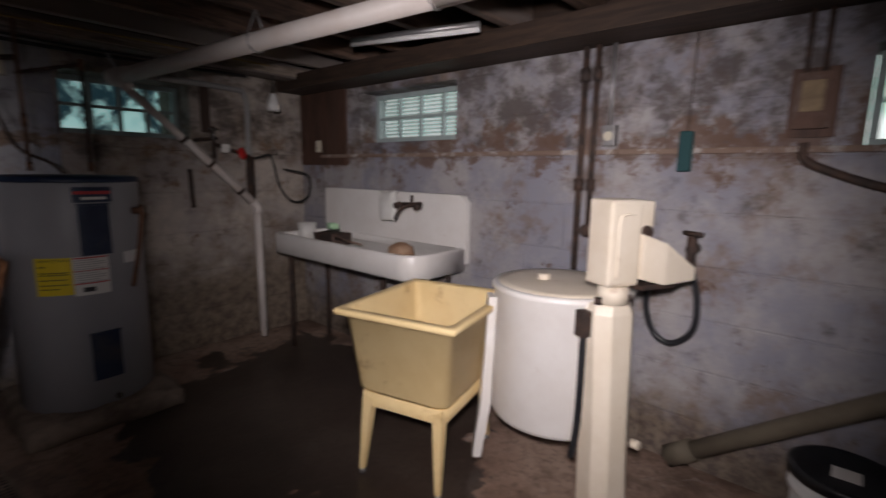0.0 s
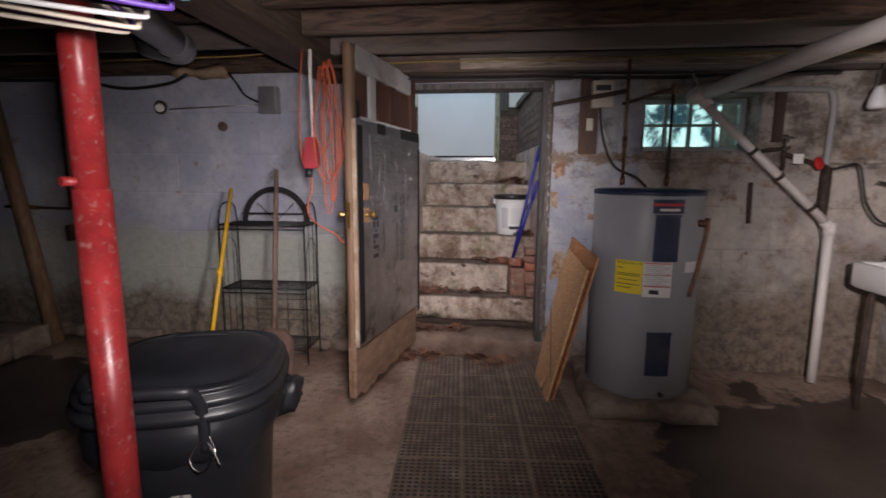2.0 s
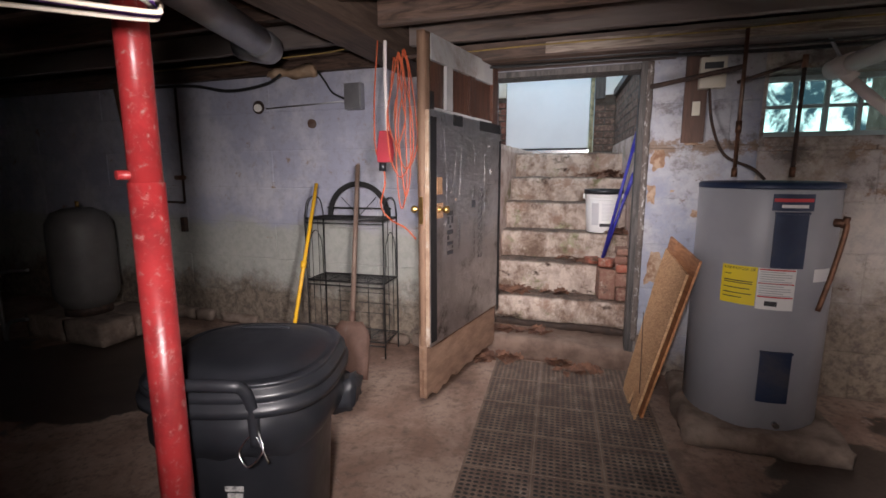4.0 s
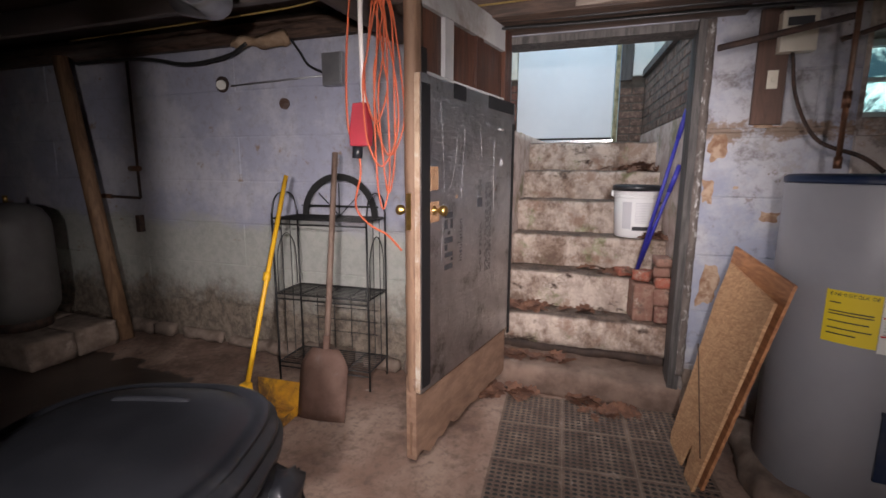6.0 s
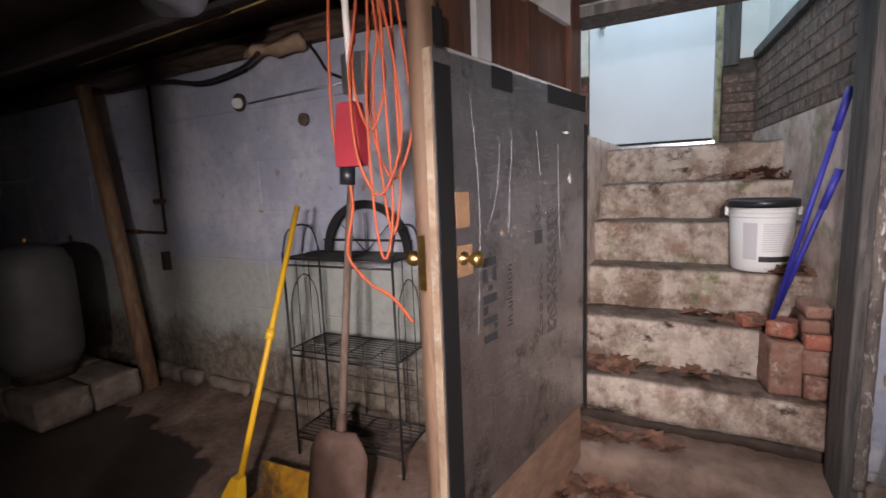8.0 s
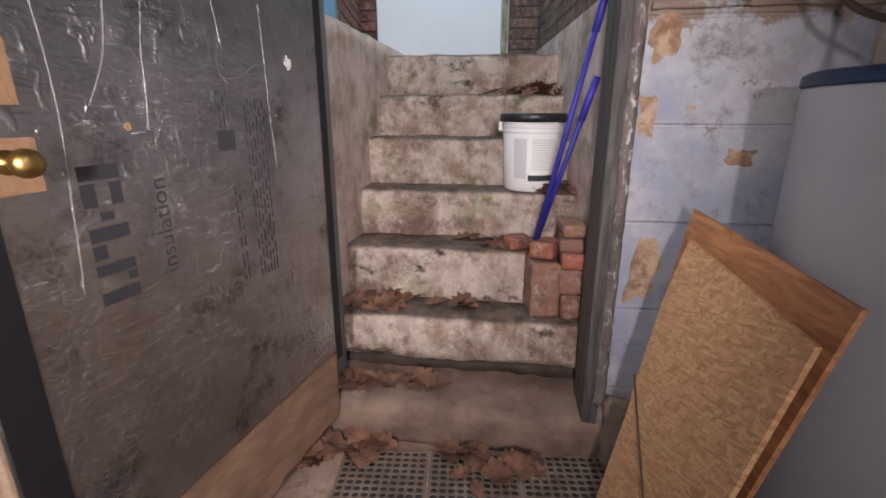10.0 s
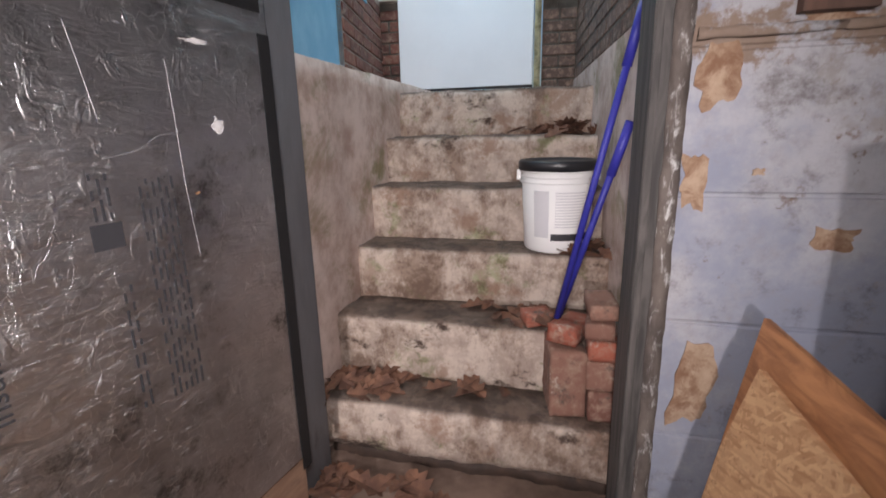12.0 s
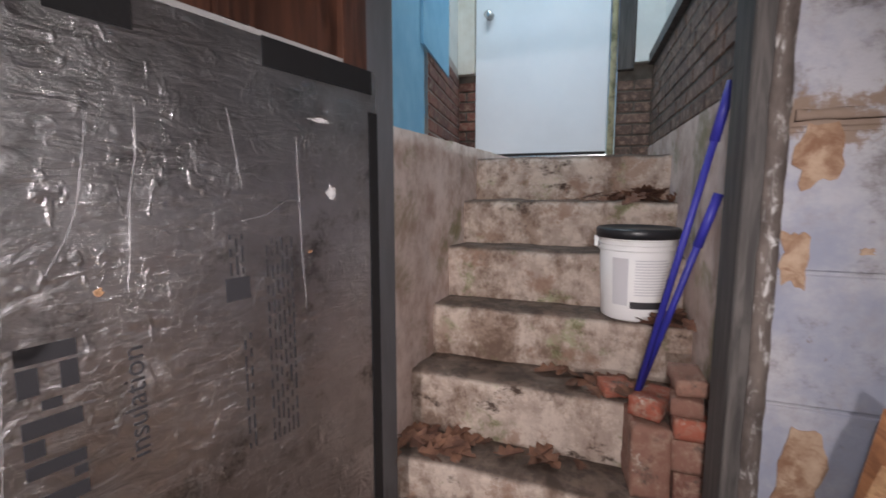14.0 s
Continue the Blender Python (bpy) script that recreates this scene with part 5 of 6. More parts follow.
TW = -0.018
LW = -0.045
on_tank("logo_plate", -0.035 + TW, 0.130 + TW, 1.075, 1.15, 0.002, NAVY, "blue and red maker's plate")
on_tank("logo_bar", -0.03 + TW, 0.125 + TW, 1.115, 1.130, 0.003, REDINK)
on_tank("logo_bar", 0.0 + TW, 0.105 + TW, 1.088, 1.102, 0.003, PAPER)
for z0, z1 in ((0.815, 1.06), (0.165, 0.405)):
    on_tank("access_panel", -0.02 + TW, 0.105 + TW, z0, z1, 0.014, NAVY, "navy access panel")
    on_tank("panel_lip", -0.023 + TW, 0.108 + TW, z1 + 0.001, z1 + 0.010, 0.018, NAVY)
on_tank("energy_label", -0.185 + LW, -0.036 + LW, 0.625, 0.81, 0.002, YPAPER, "yellow energy label")
for z, w in ((0.765, 0.03), (0.735, 0.12), (0.725, 0.12), (0.70, 0.11), (0.675, 0.12), (0.655, 0.08)):
    on_tank("print_line", -0.172 + LW, -0.172 + w + LW, z, z + (0.010 if z > 0.78 else 0.004), 0.0028, INK)
for k, ch in enumerate("ENERGYGUIDE"):
    a = -math.pi / 2 + (-0.178 + LW + 0.0122 * k + 0.004) / HR
    m = Matrix.Translation(((HR + 0.0022) * math.cos(a), (HR + 0.0022) * math.sin(a), 0.791)) @ pose(0, 0, 0, 90, 0, math.degrees(a) + 90)
    letters(ch, 0.0165, INK, wh, m, "label_letter")
on_tank("warning_label", -0.034 + LW, 0.115 + LW, 0.615, 0.81, 0.0022, PAPER, "white warning label")
for z in (0.800, 0.735, 0.672):
    on_tank("print_line", -0.03 + LW, 0.110 + LW, z, z + 0.006, 0.003, REDINK)
for k in range(11):
    z = 0.79 - k * 0.011
    on_tank("print_line", -0.025 + LW, (0.100 if k % 3 else 0.07) + LW, z, z + 0.004, 0.003, GREYINK)
on_tank("print_mark", 0.0 + LW, 0.05 + LW, 0.632, 0.655, 0.003, INK)
on_tank("tape_patch", 0.17 + TW, 0.27 + TW, 0.75, 0.81, 0.002, WHITEPLASTIC, "strip of white tape")
part("relief_valve", tube([(0.215, -0.195, 1.02), (0.245, -0.235, 1.02), (0.25, -0.245, 0.99), (0.215, -0.262, 0.80), (0.175, -0.272, 0.62)], 0.011, 10), COPPER, wh, "copper relief pipe")
part("valve_body", rods(((0.20, -0.17, 1.02), (0.25, -0.24, 1.02), 0.019), ((0.245, -0.235, 1.0), (0.25, -0.242, 1.05), 0.014), seg=12), COPPER, wh)
part("drain_valve", rods(((0.05, -0.27, 0.055), (0.055, -0.32, 0.055), 0.014), seg=12), STEEL, wh, "bright drain valve")
# pipes over the heater
pp = thing("copper_pipes", (2.03, 3.08, 1.30), "old copper and iron water pipes over the heater", "pipes")
world_part("pipe", rods(((2.015, 3.16, 1.30), (2.015, 3.16, 2.02), 0.0095), seg=12), COPPER, pp)
world_part("coupling", rods(((2.015, 3.16, 1.52), (2.015, 3.16, 1.58), 0.014), seg=12), COPPER, pp)
world_part("coupling", rods(((2.015, 3.16, 1.30), (2.015, 3.16, 1.345), 0.0135), seg=12), COPPER, pp)
world_part("pipe", rods(((2.27, 3.17, 1.30), (2.27, 3.17, 1.86), 0.0095), ((2.27, 3.17, 1.855), (2.02, 3.30, 1.79), 0.0095), seg=12), IRON, pp)
world_part("coupling", rods(((2.27, 3.17, 1.30), (2.27, 3.17, 1.35), 0.0135), seg=12), COPPER, pp)
world_part("coupling", rods(((2.27, 3.17, 1.82), (2.27, 3.17, 1.88), 0.0135), seg=12), COPPER, pp)
world_part("pipe", rods(((1.60, 3.30, 1.79), (2.02, 3.20, 1.85), 0.013), seg=12), IRON, pp)
solid("heater_cable", tube([(1.93, 3.53, 1.80), (1.95, 3.48, 1.6), (2.0, 3.35, 1.42), (2.1, 3.2, 1.345), (2.14, 3.12, 1.29)], 0.008, 8), IRON, "grey flexible cable to the heater", "cable")
bd = thing("switch_board", (1.872, 3.575, 1.50), "rusty wooden board with a switch and meter box", "switch board")
part("board", sbox(-0.065, 0.055, -0.012, 0.018, 0.0, 0.50, 0.003), RUSTWOOD, bd)
part("switch", sbox(-0.02, 0.022, -0.022, -0.013, 0.155, 0.235, 0.003), BAKELITE, bd, "ivory switch plate")
part("switch_lever", sbox(-0.004, 0.006, -0.030, -0.0225, 0.185, 0.205, 0.001), BAKELITE, bd)
part("meter_box", sbox(0.0, 0.135, -0.075, -0.013, 0.30, 0.47, 0.006), BAKELITE, bd, "ivory meter box")
part("meter_label", boxes((0.02, 0.115, -0.0775, -0.0755, 0.405, 0.44)), INK, bd)

# ---- boards leaning on the heater ----
def leaning(name, corners, outline_uv, t, material, label):
    """A sheet between four corners (foot left, foot right, top right, top left), cut to an outline in u and v."""
    a, b, c, d = [Vector(p) for p in corners]
    ob = thing(name, a, label, "board")
    n = (b - a).cross(d - a).normalized() * t
    bm = bmesh.new()
    f0, f1 = [], []
    for u, v in outline_uv:
        p = a * (1 - u) * (1 - v) + b * u * (1 - v) + c * u * v + d * (1 - u) * v - a
        f0.append(bm.verts.new(p))
        f1.append(bm.verts.new(p - n))
    bm.faces.new(f0)
    bm.faces.new(f1[::-1])
    for k in range(len(f0)):
        bm.faces.new((f0[k], f1[k], f1[(k + 1) % len(f0)], f0[(k + 1) % len(f0)]))
    bmesh.ops.recalc_face_normals(bm, faces=bm.faces[:])
    part("sheet", bm, material, ob)
    return ob


leaning("plywood_sheet", ((1.59, 3.37, 0.002), (1.635, 2.94, 0.002), (1.848, 2.90, 0.895), (1.78, 3.46, 0.945)), ((0, 0), (1, 0), (1, 1), (0, 1)), 0.012, PLYWOOD, "orange-brown plywood sheet leaning on the heater")
sb = leaning("strand_board", ((1.555, 3.30, 0.002), (1.60, 2.925, 0.002), (1.795, 2.90, 0.825), (1.745, 3.40, 0.885)), ((0.0, 0.05), (0.08, 0.0), (0.52, 0.0), (0.55, 0.11), (0.63, 0.16), (0.66, 0.11), (0.70, 0.0), (1, 0), (1, 1), (0.06, 1), (0.0, 0.80), (0.0, 0.5), (0.02, 0.46)), 0.012, STRAND, "worn strand board sheet leaning on the plywood")
world_part("score_line", rods(((1.650, 3.355, 0.487), (1.624, 2.94, 0.152), 0.0026), seg=6), RUSTWOOD, sb, "dark line scored across the board")

# ---- plastic drain pipe ----
dn = thing("drain_pipe", (3.30, 3.35, 0.04), "white plastic drain pipe slung under the joists", "pipe")
world_part("pipe", rods(((2.50, 3.42, 1.855), (2.93, 1.25, 1.955), 0.043), ((2.93, 1.25, 1.955), (3.2, -0.1, 2.02), 0.043), seg=24), PVC, dn)
world_part("pipe", rods(((2.50, 3.42, 1.84), (3.30, 3.36, 1.06), 0.026), seg=18), PVC, dn)
world_part("pipe", rods(((3.30, 3.36, 1.06), (3.30, 3.34, 0.06), 0.026), seg=18), PVC, dn)
world_part("elbow", rods(((2.46, 3.425, 1.89), (2.56, 3.41, 1.79), 0.034), ((2.485, 3.47, 1.853), (2.52, 3.33, 1.862), 0.050), seg=18), PVC, dn, "plastic elbow")
world_part("elbow", rods(((3.27, 3.362, 1.09), (3.30, 3.36, 1.05), 0.033), ((3.30, 3.36, 1.08), (3.30, 3.358, 1.0), 0.033), seg=18), PVC, dn, "plastic elbow")
for s in (0.42, 0.62, 0.86):
    p = Vector((2.50, 3.42, 1.84)).lerp(Vector((3.30, 3.36, 1.06)), s)
    d = Vector((0.8, -0.06, -0.78)).normalized() * 0.012
    world_part("band", rods((p - d, p + d, 0.029), seg=18), IRON, dn, "dark pipe band")
for y in (2.2, 1.25):
    x = 2.50 + (3.42 - y) / 2.17 * 0.43
    z = 1.855 + (3.42 - y) / 2.17 * 0.10
    world_part("strap", tube([(x, y, 2.05), (x - 0.047, y, z), (x, y, z - 0.047), (x + 0.047, y, z), (x, y, 2.05)], 0.004, 6), GALV, dn, "steel strap")
world_part("strap", rods(((2.50, 3.42, 1.9), (2.42, 3.40, 2.03), 0.008), seg=8), GALV, dn, "steel strap")

# ---- valves and pipes in the corner ----
vp = thing("valve_pipes", (3.33, 3.50, 1.2), "old pipes with a red valve wheel by the wall", "pipes")
world_part("pipe", tube([(2.75, 3.53, 1.905), (3.2, 3.53, 1.90), (3.33, 3.53, 1.86), (3.34, 3.53, 1.6), (3.33, 3.52, 1.40)], 0.020, 10), GREYPAINT, vp, "grey plastic pipe")
world_part("pipe", rods(((3.33, 3.50, 1.42), (3.33, 3.50, 1.10), 0.030), ((3.08, 3.52, 1.62), (3.08, 3.52, 1.40), 0.014), ((3.08, 3.52, 1.50), (3.33, 3.50, 1.42), 0.013), ((2.95, 3.54, 1.52), (3.10, 3.50, 1.54), 0.012), seg=12), IRON, vp)
vw = world_part("valve_wheel", lathe([(0.0, -0.008), (0.036, -0.008), (0.042, 0.0), (0.036, 0.008), (0.0, 0.008)], 20), plain("red_valve_paint", (0.55, 0.02, 0.02), 0.4), vp, "red valve wheel")
vw.matrix_basis = pose(3.245 - 3.33, 3.44 - 3.50, 1.44 - 1.2, 80, 0, 25)
world_part("tap", rods(((3.06, 3.47, 1.52), (3.06, 3.46, 1.60), 0.010), ((3.03, 3.46, 1.60), (3.09, 3.46, 1.60), 0.007), seg=10), STEEL, vp, "bright tap")
world_part("tag", sbox(3.11, 3.17, 3.47, 3.473, 1.44, 1.50, 0.001), PAPER, vp, "white paper tag")
solid("wood_strip", sbox(3.03, 3.09, 3.575, 3.596, 1.58, 1.93, 0.003), RUSTWOOD, "dark wooden strip on the wall", "board")
solid("iron_bar", rods(((2.93, 3.56, 1.05), (2.92, 3.56, 1.32), 0.014)), IRON, "short iron bar against the wall", "bar")
solid("coiled_cable", tube([(3.34, 3.50, 1.40), (3.40, 3.46, 1.42), (3.45, 3.40, 1.42), (3.5, 3.38, 1.2), (3.6, 3.36, 1.08), (3.72, 3.34, 1.12), (3.70, 3.3, 1.28), (3.52, 3.34, 1.33)], 0.008, 7), WIRE, "slack black cable in the corner", "cable")
lb = thing("lamp_bulb", (3.44, 3.32, 1.80), "unlit bulb in a white porcelain lampholder", "lamp")
part("lampholder", lathe([(0.0, -0.05), (0.038, -0.05), (0.048, -0.035), (0.044, 0.0), (0.028, 0.05), (0.018, 0.075), (0.0, 0.078)], 24), WHITEPLASTIC, lb)
part("flex", rods(((0, 0, 0.07), (0, 0, 0.25), 0.005), seg=8), WIRE, lb)
pn = thing("fuse_board", (3.80, 3.28, 1.35), "dark wooden back board with an ivory switch", "panel")
world_part("board", sbox(3.825, 3.846, 2.98, 3.58, 1.37, 1.93, 0.004), RUSTWOOD, pn)
world_part("switch", sbox(3.812, 3.8245, 3.29, 3.35, 1.47, 1.56, 0.003), BAKELITE, pn, "ivory switch plate")

# ---- enamel sink ----
sk = thing("enamel_sink", (3.57, 2.5, 0.0), "white enamelled wall sink with drainboard and high back", "sink")
S0, S1, SF, SZ = 1.78, 3.22, 3.34, 0.872


def sink_plan(grow, z):
    """Outline of the basin, rounded at its front corner."""
    pts = []
    x0, x1, y0, y1 = SF - grow, 3.797 if grow > -0.005 else 3.785, S0 - grow, S1 + grow
    r = 0.13 + grow
    for k in range(9):
        a = math.pi + math.pi / 2 * k / 8
        pts.append((x0 + r + r * math.cos(a), y0 + r + r * math.sin(a), z))
    pts.append((x1, y0, z))
    pts.append((x1, y1, z))
    for k in range(5):
        a = math.pi / 2 + math.pi / 2 * k / 4
        pts.append((x0 + 0.05 + 0.05 * math.cos(a), y1 - 0.05 + 0.05 * math.sin(a), z))
    return pts


bm = loft([sink_plan(-0.02, SZ - 0.15), sink_plan(0.0, SZ - 0.135), sink_plan(0.0, SZ - 0.01), sink_plan(-0.006, SZ), sink_plan(-0.026, SZ), sink_plan(-0.034, SZ - 0.01), sink_plan(-0.04, SZ - 0.04), sink_plan(-0.10, SZ - 0.048)])
world_part("basin", bm, ENAMEL, sk)
bk = [(S0, SZ - 0.1), (S0, SZ + 0.27), (S0 + 0.03, SZ + 0.315), (S0 + 0.07, SZ + 0.322), (S1 - 0.02, SZ + 0.322), (S1, SZ + 0.30), (S1, SZ - 0.1)]
o = part("back", soft(outline([(y, z) for y, z in bk], -0.045, 0.0), 0.006), ENAMEL, sk, "high enamelled back")
o.matrix_basis = Matrix.Translation((3.80 - 3.57, -2.5, 0)) @ pose(0, 0, 0, 0, 0, 90)
world_part("faucet_body", rods(((3.80, 2.16, 1.12), (3.71, 2.16, 1.12), 0.016), ((3.72, 2.08, 1.12), (3.72, 2.24, 1.12), 0.014), ((3.72, 2.16, 1.12), (3.72, 2.16, 1.18), 0.010), seg=12), IRON, sk, "dark two-handled tap")
world_part("spout", tube([(3.71, 2.16, 1.12), (3.64, 2.17, 1.10), (3.60, 2.18, 1.05), (3.60, 2.18, 1.03)], 0.011, 10), IRON, sk)
for y in (2.07, 2.25):
    world_part("tap_handle", rods(((3.70, y, 1.12), (3.66, y, 1.11), 0.021), seg=10), IRON, sk)
for y in (1.86, 3.12):
    for x in (3.42, 3.74):
        world_part("leg", rods(((x, y, 0.0), (x, y, SZ - 0.14), 0.017), seg=10), IRON, sk)
world_part("trap", tube([(3.6, 2.3, 0.73), (3.6, 2.3, 0.55), (3.66, 2.3, 0.48), (3.74, 2.3, 0.52), (3.83, 2.3, 0.55)], 0.022, 10), IRON, sk, "iron drain trap")
solid("dish_cloth", rough_box(3.66, 3.69, 2.26, 2.42, 1.0, 1.21, 0.02, 0.02, 12), DIRTYWHITE, "grey cloth hung over the tap", "cloth")
cup = lathe([(0.0, 0.0), (0.055, 0.0), (0.065, 0.16), (0.061, 0.16), (0.052, 0.006), (0.0, 0.006)], 28, (3.50, 3.02, SZ - 0.085))
solid("plastic_jug", cup, DIRTYWHITE, "cloudy white plastic tub in the sink", "tub")
solid("soap_dish", rough_box(3.44, 3.60, 2.62, 2.86, SZ - 0.09, SZ + 0.035, 0.03, 0.012, 9), IRON, "dark rusty baking tin on the drainboard", "tin")
solid("scrub_pad", rough_box(3.55, 3.61, 2.78, 2.86, SZ + 0.04, SZ + 0.085, 0.02, 0.01, 14), plain("pale_green_pad", (0.42, 0.66, 0.42), 0.8), "pale green scrubbing pad on the tin", "pad")
solid("rusty_pot", lathe([(0.0, 0.0), (0.07, 0.0), (0.085, 0.05), (0.075, 0.10), (0.03, 0.125), (0.0, 0.13)], 24, (3.52, 2.05, SZ - 0.09)), worn("rusty_brown", (0.24, 0.13, 0.075), (0.36, 0.24, 0.16), None, 12), "rusty brown bowl turned over in the sink", "bowl")
solid("spoon", rods(((3.42, 2.30, SZ + 0.004), (3.46, 2.62, SZ + 0.01), 0.007), seg=8), HANDLEWOOD, "wooden spoon on the drainboard", "spoon")

# ---- laundry tub ----
tb = thing("laundry_tub", (3.105, 1.42, 0.0), "yellowed plastic laundry tub on tapered legs", "laundry tub", turn=14)


def rrect(hx, hy, r, z, n=5):
    out = []
    for cx, cy, a0 in ((hx - r, hy - r, 0), (-hx + r, hy - r, 90), (-hx + r, -hy + r, 180), (hx - r, -hy + r, 270)):
        for k in range(n + 1):
            a = math.radians(a0 + 90 * k / n)
            out.append((cx + r * math.cos(a), cy + r * math.sin(a), z))
    return out


HXT, HYT = 0.335, 0.285
part("basin", loft([rrect(0.245, 0.205, 0.05, 0.385), rrect(0.262, 0.222, 0.05, 0.405), rrect(0.30, 0.252, 0.035, 0.735), rrect(HXT, HYT, 0.012, 0.737), rrect(HXT, HYT, 0.012, 0.757), rrect(HXT - 0.004, HYT - 0.004, 0.012, 0.761), rrect(0.297, 0.249, 0.03, 0.761), rrect(0.29, 0.242, 0.03, 0.75), rrect(0.25, 0.21, 0.05, 0.44), rrect(0.22, 0.18, 0.05, 0.425)]), TUBYELLOW, tb)
part("apron", loft([rrect(0.240, 0.200, 0.045, 0.315), rrect(0.252, 0.212, 0.045, 0.384), rrect(0.245, 0.205, 0.045, 0.384), rrect(0.233, 0.193, 0.045, 0.315)], False, False), TUBYELLOW, tb, "stepped apron under the basin")
for sx in (-1, 1):
    for sy in (-1, 1):
        lg = bmesh.new()
        x, y = sx * 0.262, sy * 0.19
        a = [lg.verts.new((x + dx * 0.012, y + dy * 0.012, 0.02)) for dx, dy in ((-1, -1), (1, -1), (1, 1), (-1, 1))]
        b = [lg.verts.new((x * 0.84 + dx * 0.026, y * 0.90 + dy * 0.026, 0.385)) for dx, dy in ((-1, -1), (1, -1), (1, 1), (-1, 1))]
        lg.faces.new(a[::-1])
        lg.faces.new(b)
        for k in range(4):
            lg.faces.new((a[k], a[(k + 1) % 4], b[(k + 1) % 4], b[k]))
        leg = part("leg", soft(lg, 0.004), TUBYELLOW, tb)
        part("foot", rods(((x, y, 0.0), (x, y, 0.022), 0.013), seg=12), GALV, leg, "metal levelling foot")

# ---- wringer washer ----
ws = thing("wringer_washer", (3.46, 0.96, 0.0), "old white enamelled wringer washing machine", "washing machine", turn=-28)
# own axes: -y is the front column
R = 0.295
part("tub", lathe([(0.0, 0.24), (0.20, 0.235), (R - 0.01, 0.27), (R, 0.29), (R, 0.825), (R + 0.008, 0.835), (R + 0.010, 0.85), (R + 0.002, 0.86), (R - 0.012, 0.86)], 56), ENAMEL, ws)
part("lid", lathe([(R - 0.013, 0.847), (R - 0.018, 0.861), (R - 0.06, 0.866), (0.05, 0.870), (0.0, 0.870)], 56), CREAM, ws, "cream lid")
part("lid_knob", lathe([(0.0, 0.868), (0.03, 0.868), (0.026, 0.878), (0.03, 0.888), (0.02, 0.894), (0.0, 0.894)], 20, (-0.06, 0.05, 0)), CREAM, ws)
for a in (161, 77, 356):
    c, s = math.cos(radians(a)), math.sin(radians(a))
    lg = bmesh.new()
    q = []
    for z, r, w, t in ((0.03, R + 0.06, 0.024, 0.02), (0.30, R + 0.028, 0.036, 0.024), (0.80, R + 0.012, 0.042, 0.018)):
        q.append([lg.verts.new((c * (r + dr * t) - s * ds * w, s * (r + dr * t) + c * ds * w, z)) for dr, ds in ((-1, -1), (1, -1), (1, 1), (-1, 1))])
    for a0, b0 in zip(q, q[1:]):
        for k in range(4):
            lg.faces.new((a0[k], a0[(k + 1) % 4], b0[(k + 1) % 4], b0[k]))
    lg.faces.new(q[0][::-1])
    lg.faces.new(q[-1])
    leg = part("leg", soft(lg, 0.006), ENAMEL, ws)
    part("caster", rods(((c * (R + 0.06) - 0.012, s * (R + 0.06), 0.018), (c * (R + 0.06) + 0.012, s * (R + 0.06), 0.018), 0.018), seg=14), IRON, leg, "black caster")
# column with wringer head
cl = bmesh.new()
q = []
for z, hx, y0, y1 in ((0.03, 0.088, -0.43, -0.30), (0.35, 0.085, -0.41, -0.28), (0.82, 0.092, -0.385, -0.27), (0.855, 0.08, -0.375, -0.27)):
    q.append([cl.verts.new((x, y, z)) for x, y in ((-hx, y0 + 0.045), (-hx + 0.045, y0), (hx - 0.045, y0), (hx, y0 + 0.045), (hx, y1), (-hx, y1))])
for a0, b0 in zip(q, q[1:]):
    for k in range(6):
        cl.faces.new((a0[k], a0[(k + 1) % 6], b0[(k + 1) % 6], b0[k]))
cl.faces.new(q[0][::-1])
cl.faces.new(q[-1])
part("column", soft(cl, 0.008), CREAM, ws, "cream gear column")
part("collar", rods(((0, -0.325, 0.856), (0, -0.325, 0.926), 0.056), seg=24), CREAM, ws)
hd = part("wringer_head", soft(boxes((-0.072, 0.072, -0.375, -0.245, 0.925, 1.245)), 0.024, 4), CREAM, ws, "cream wringer head")
part("head_trim", tube([(-0.035, -0.3765, 0.96), (-0.035, -0.3765, 1.16), (-0.01, -0.3765, 1.19), (0.03, -0.3765, 1.19)], 0.004, 6), CREAM, hd)
part("roller_frame", soft(boxes((0.074, 0.135, -0.36, -0.255, 1.10, 1.24)), 0.012), CREAM, ws)
part("roller", rods(((0.10, -0.37, 1.125), (0.10, -0.24, 1.125), 0.024), ((0.10, -0.37, 1.075), (0.10, -0.24, 1.075), 0.024), seg=18), IRON, ws, "dark rubber roller")
ch = bmesh.new()
q = []
for x, z0, z1, y0, y1 in ((0.073, 0.95, 1.12, -0.38, -0.24), (0.17, 0.925, 1.085, -0.40, -0.22), (0.32, 0.935, 0.985, -0.40, -0.22)):
    q.append([ch.verts.new(p) for p in ((x, y0, z0), (x, y1, z0), (x, y1, z1), (x, y0, z1))])
for a0, b0 in zip(q, q[1:]):
    for k in range(4):
        ch.faces.new((a0[k], a0[(k + 1) % 4], b0[(k + 1) % 4], b0[k]))
ch.faces.new(q[0][::-1])
ch.faces.new(q[-1])
bmesh.ops.recalc_face_normals(ch, faces=ch.faces[:])
part("drain_board", soft(ch, 0.008), CREAM, ws, "cream wringer drain board")
# dark slab put under the drain board as its painted shadow
part("board_shadow", soft(boxes((0.09, 0.26, -0.37, -0.25, 0.903, 0.924)), 0.006), IRON, ws)
part("clamp", soft(boxes((-0.135, -0.095, -0.335, -0.285, 0.73, 0.83)), 0.006), IRON, ws, "black drain hose clamp")
part("drain_hose", tube([(-0.115, -0.315, 0.75), (-0.118, -0.32, 0.55), (-0.125, -0.325, 0.38), (-0.13, -0.31, 0.24)], 0.014, 10), BLACKPLASTIC, ws, "black drain hose")
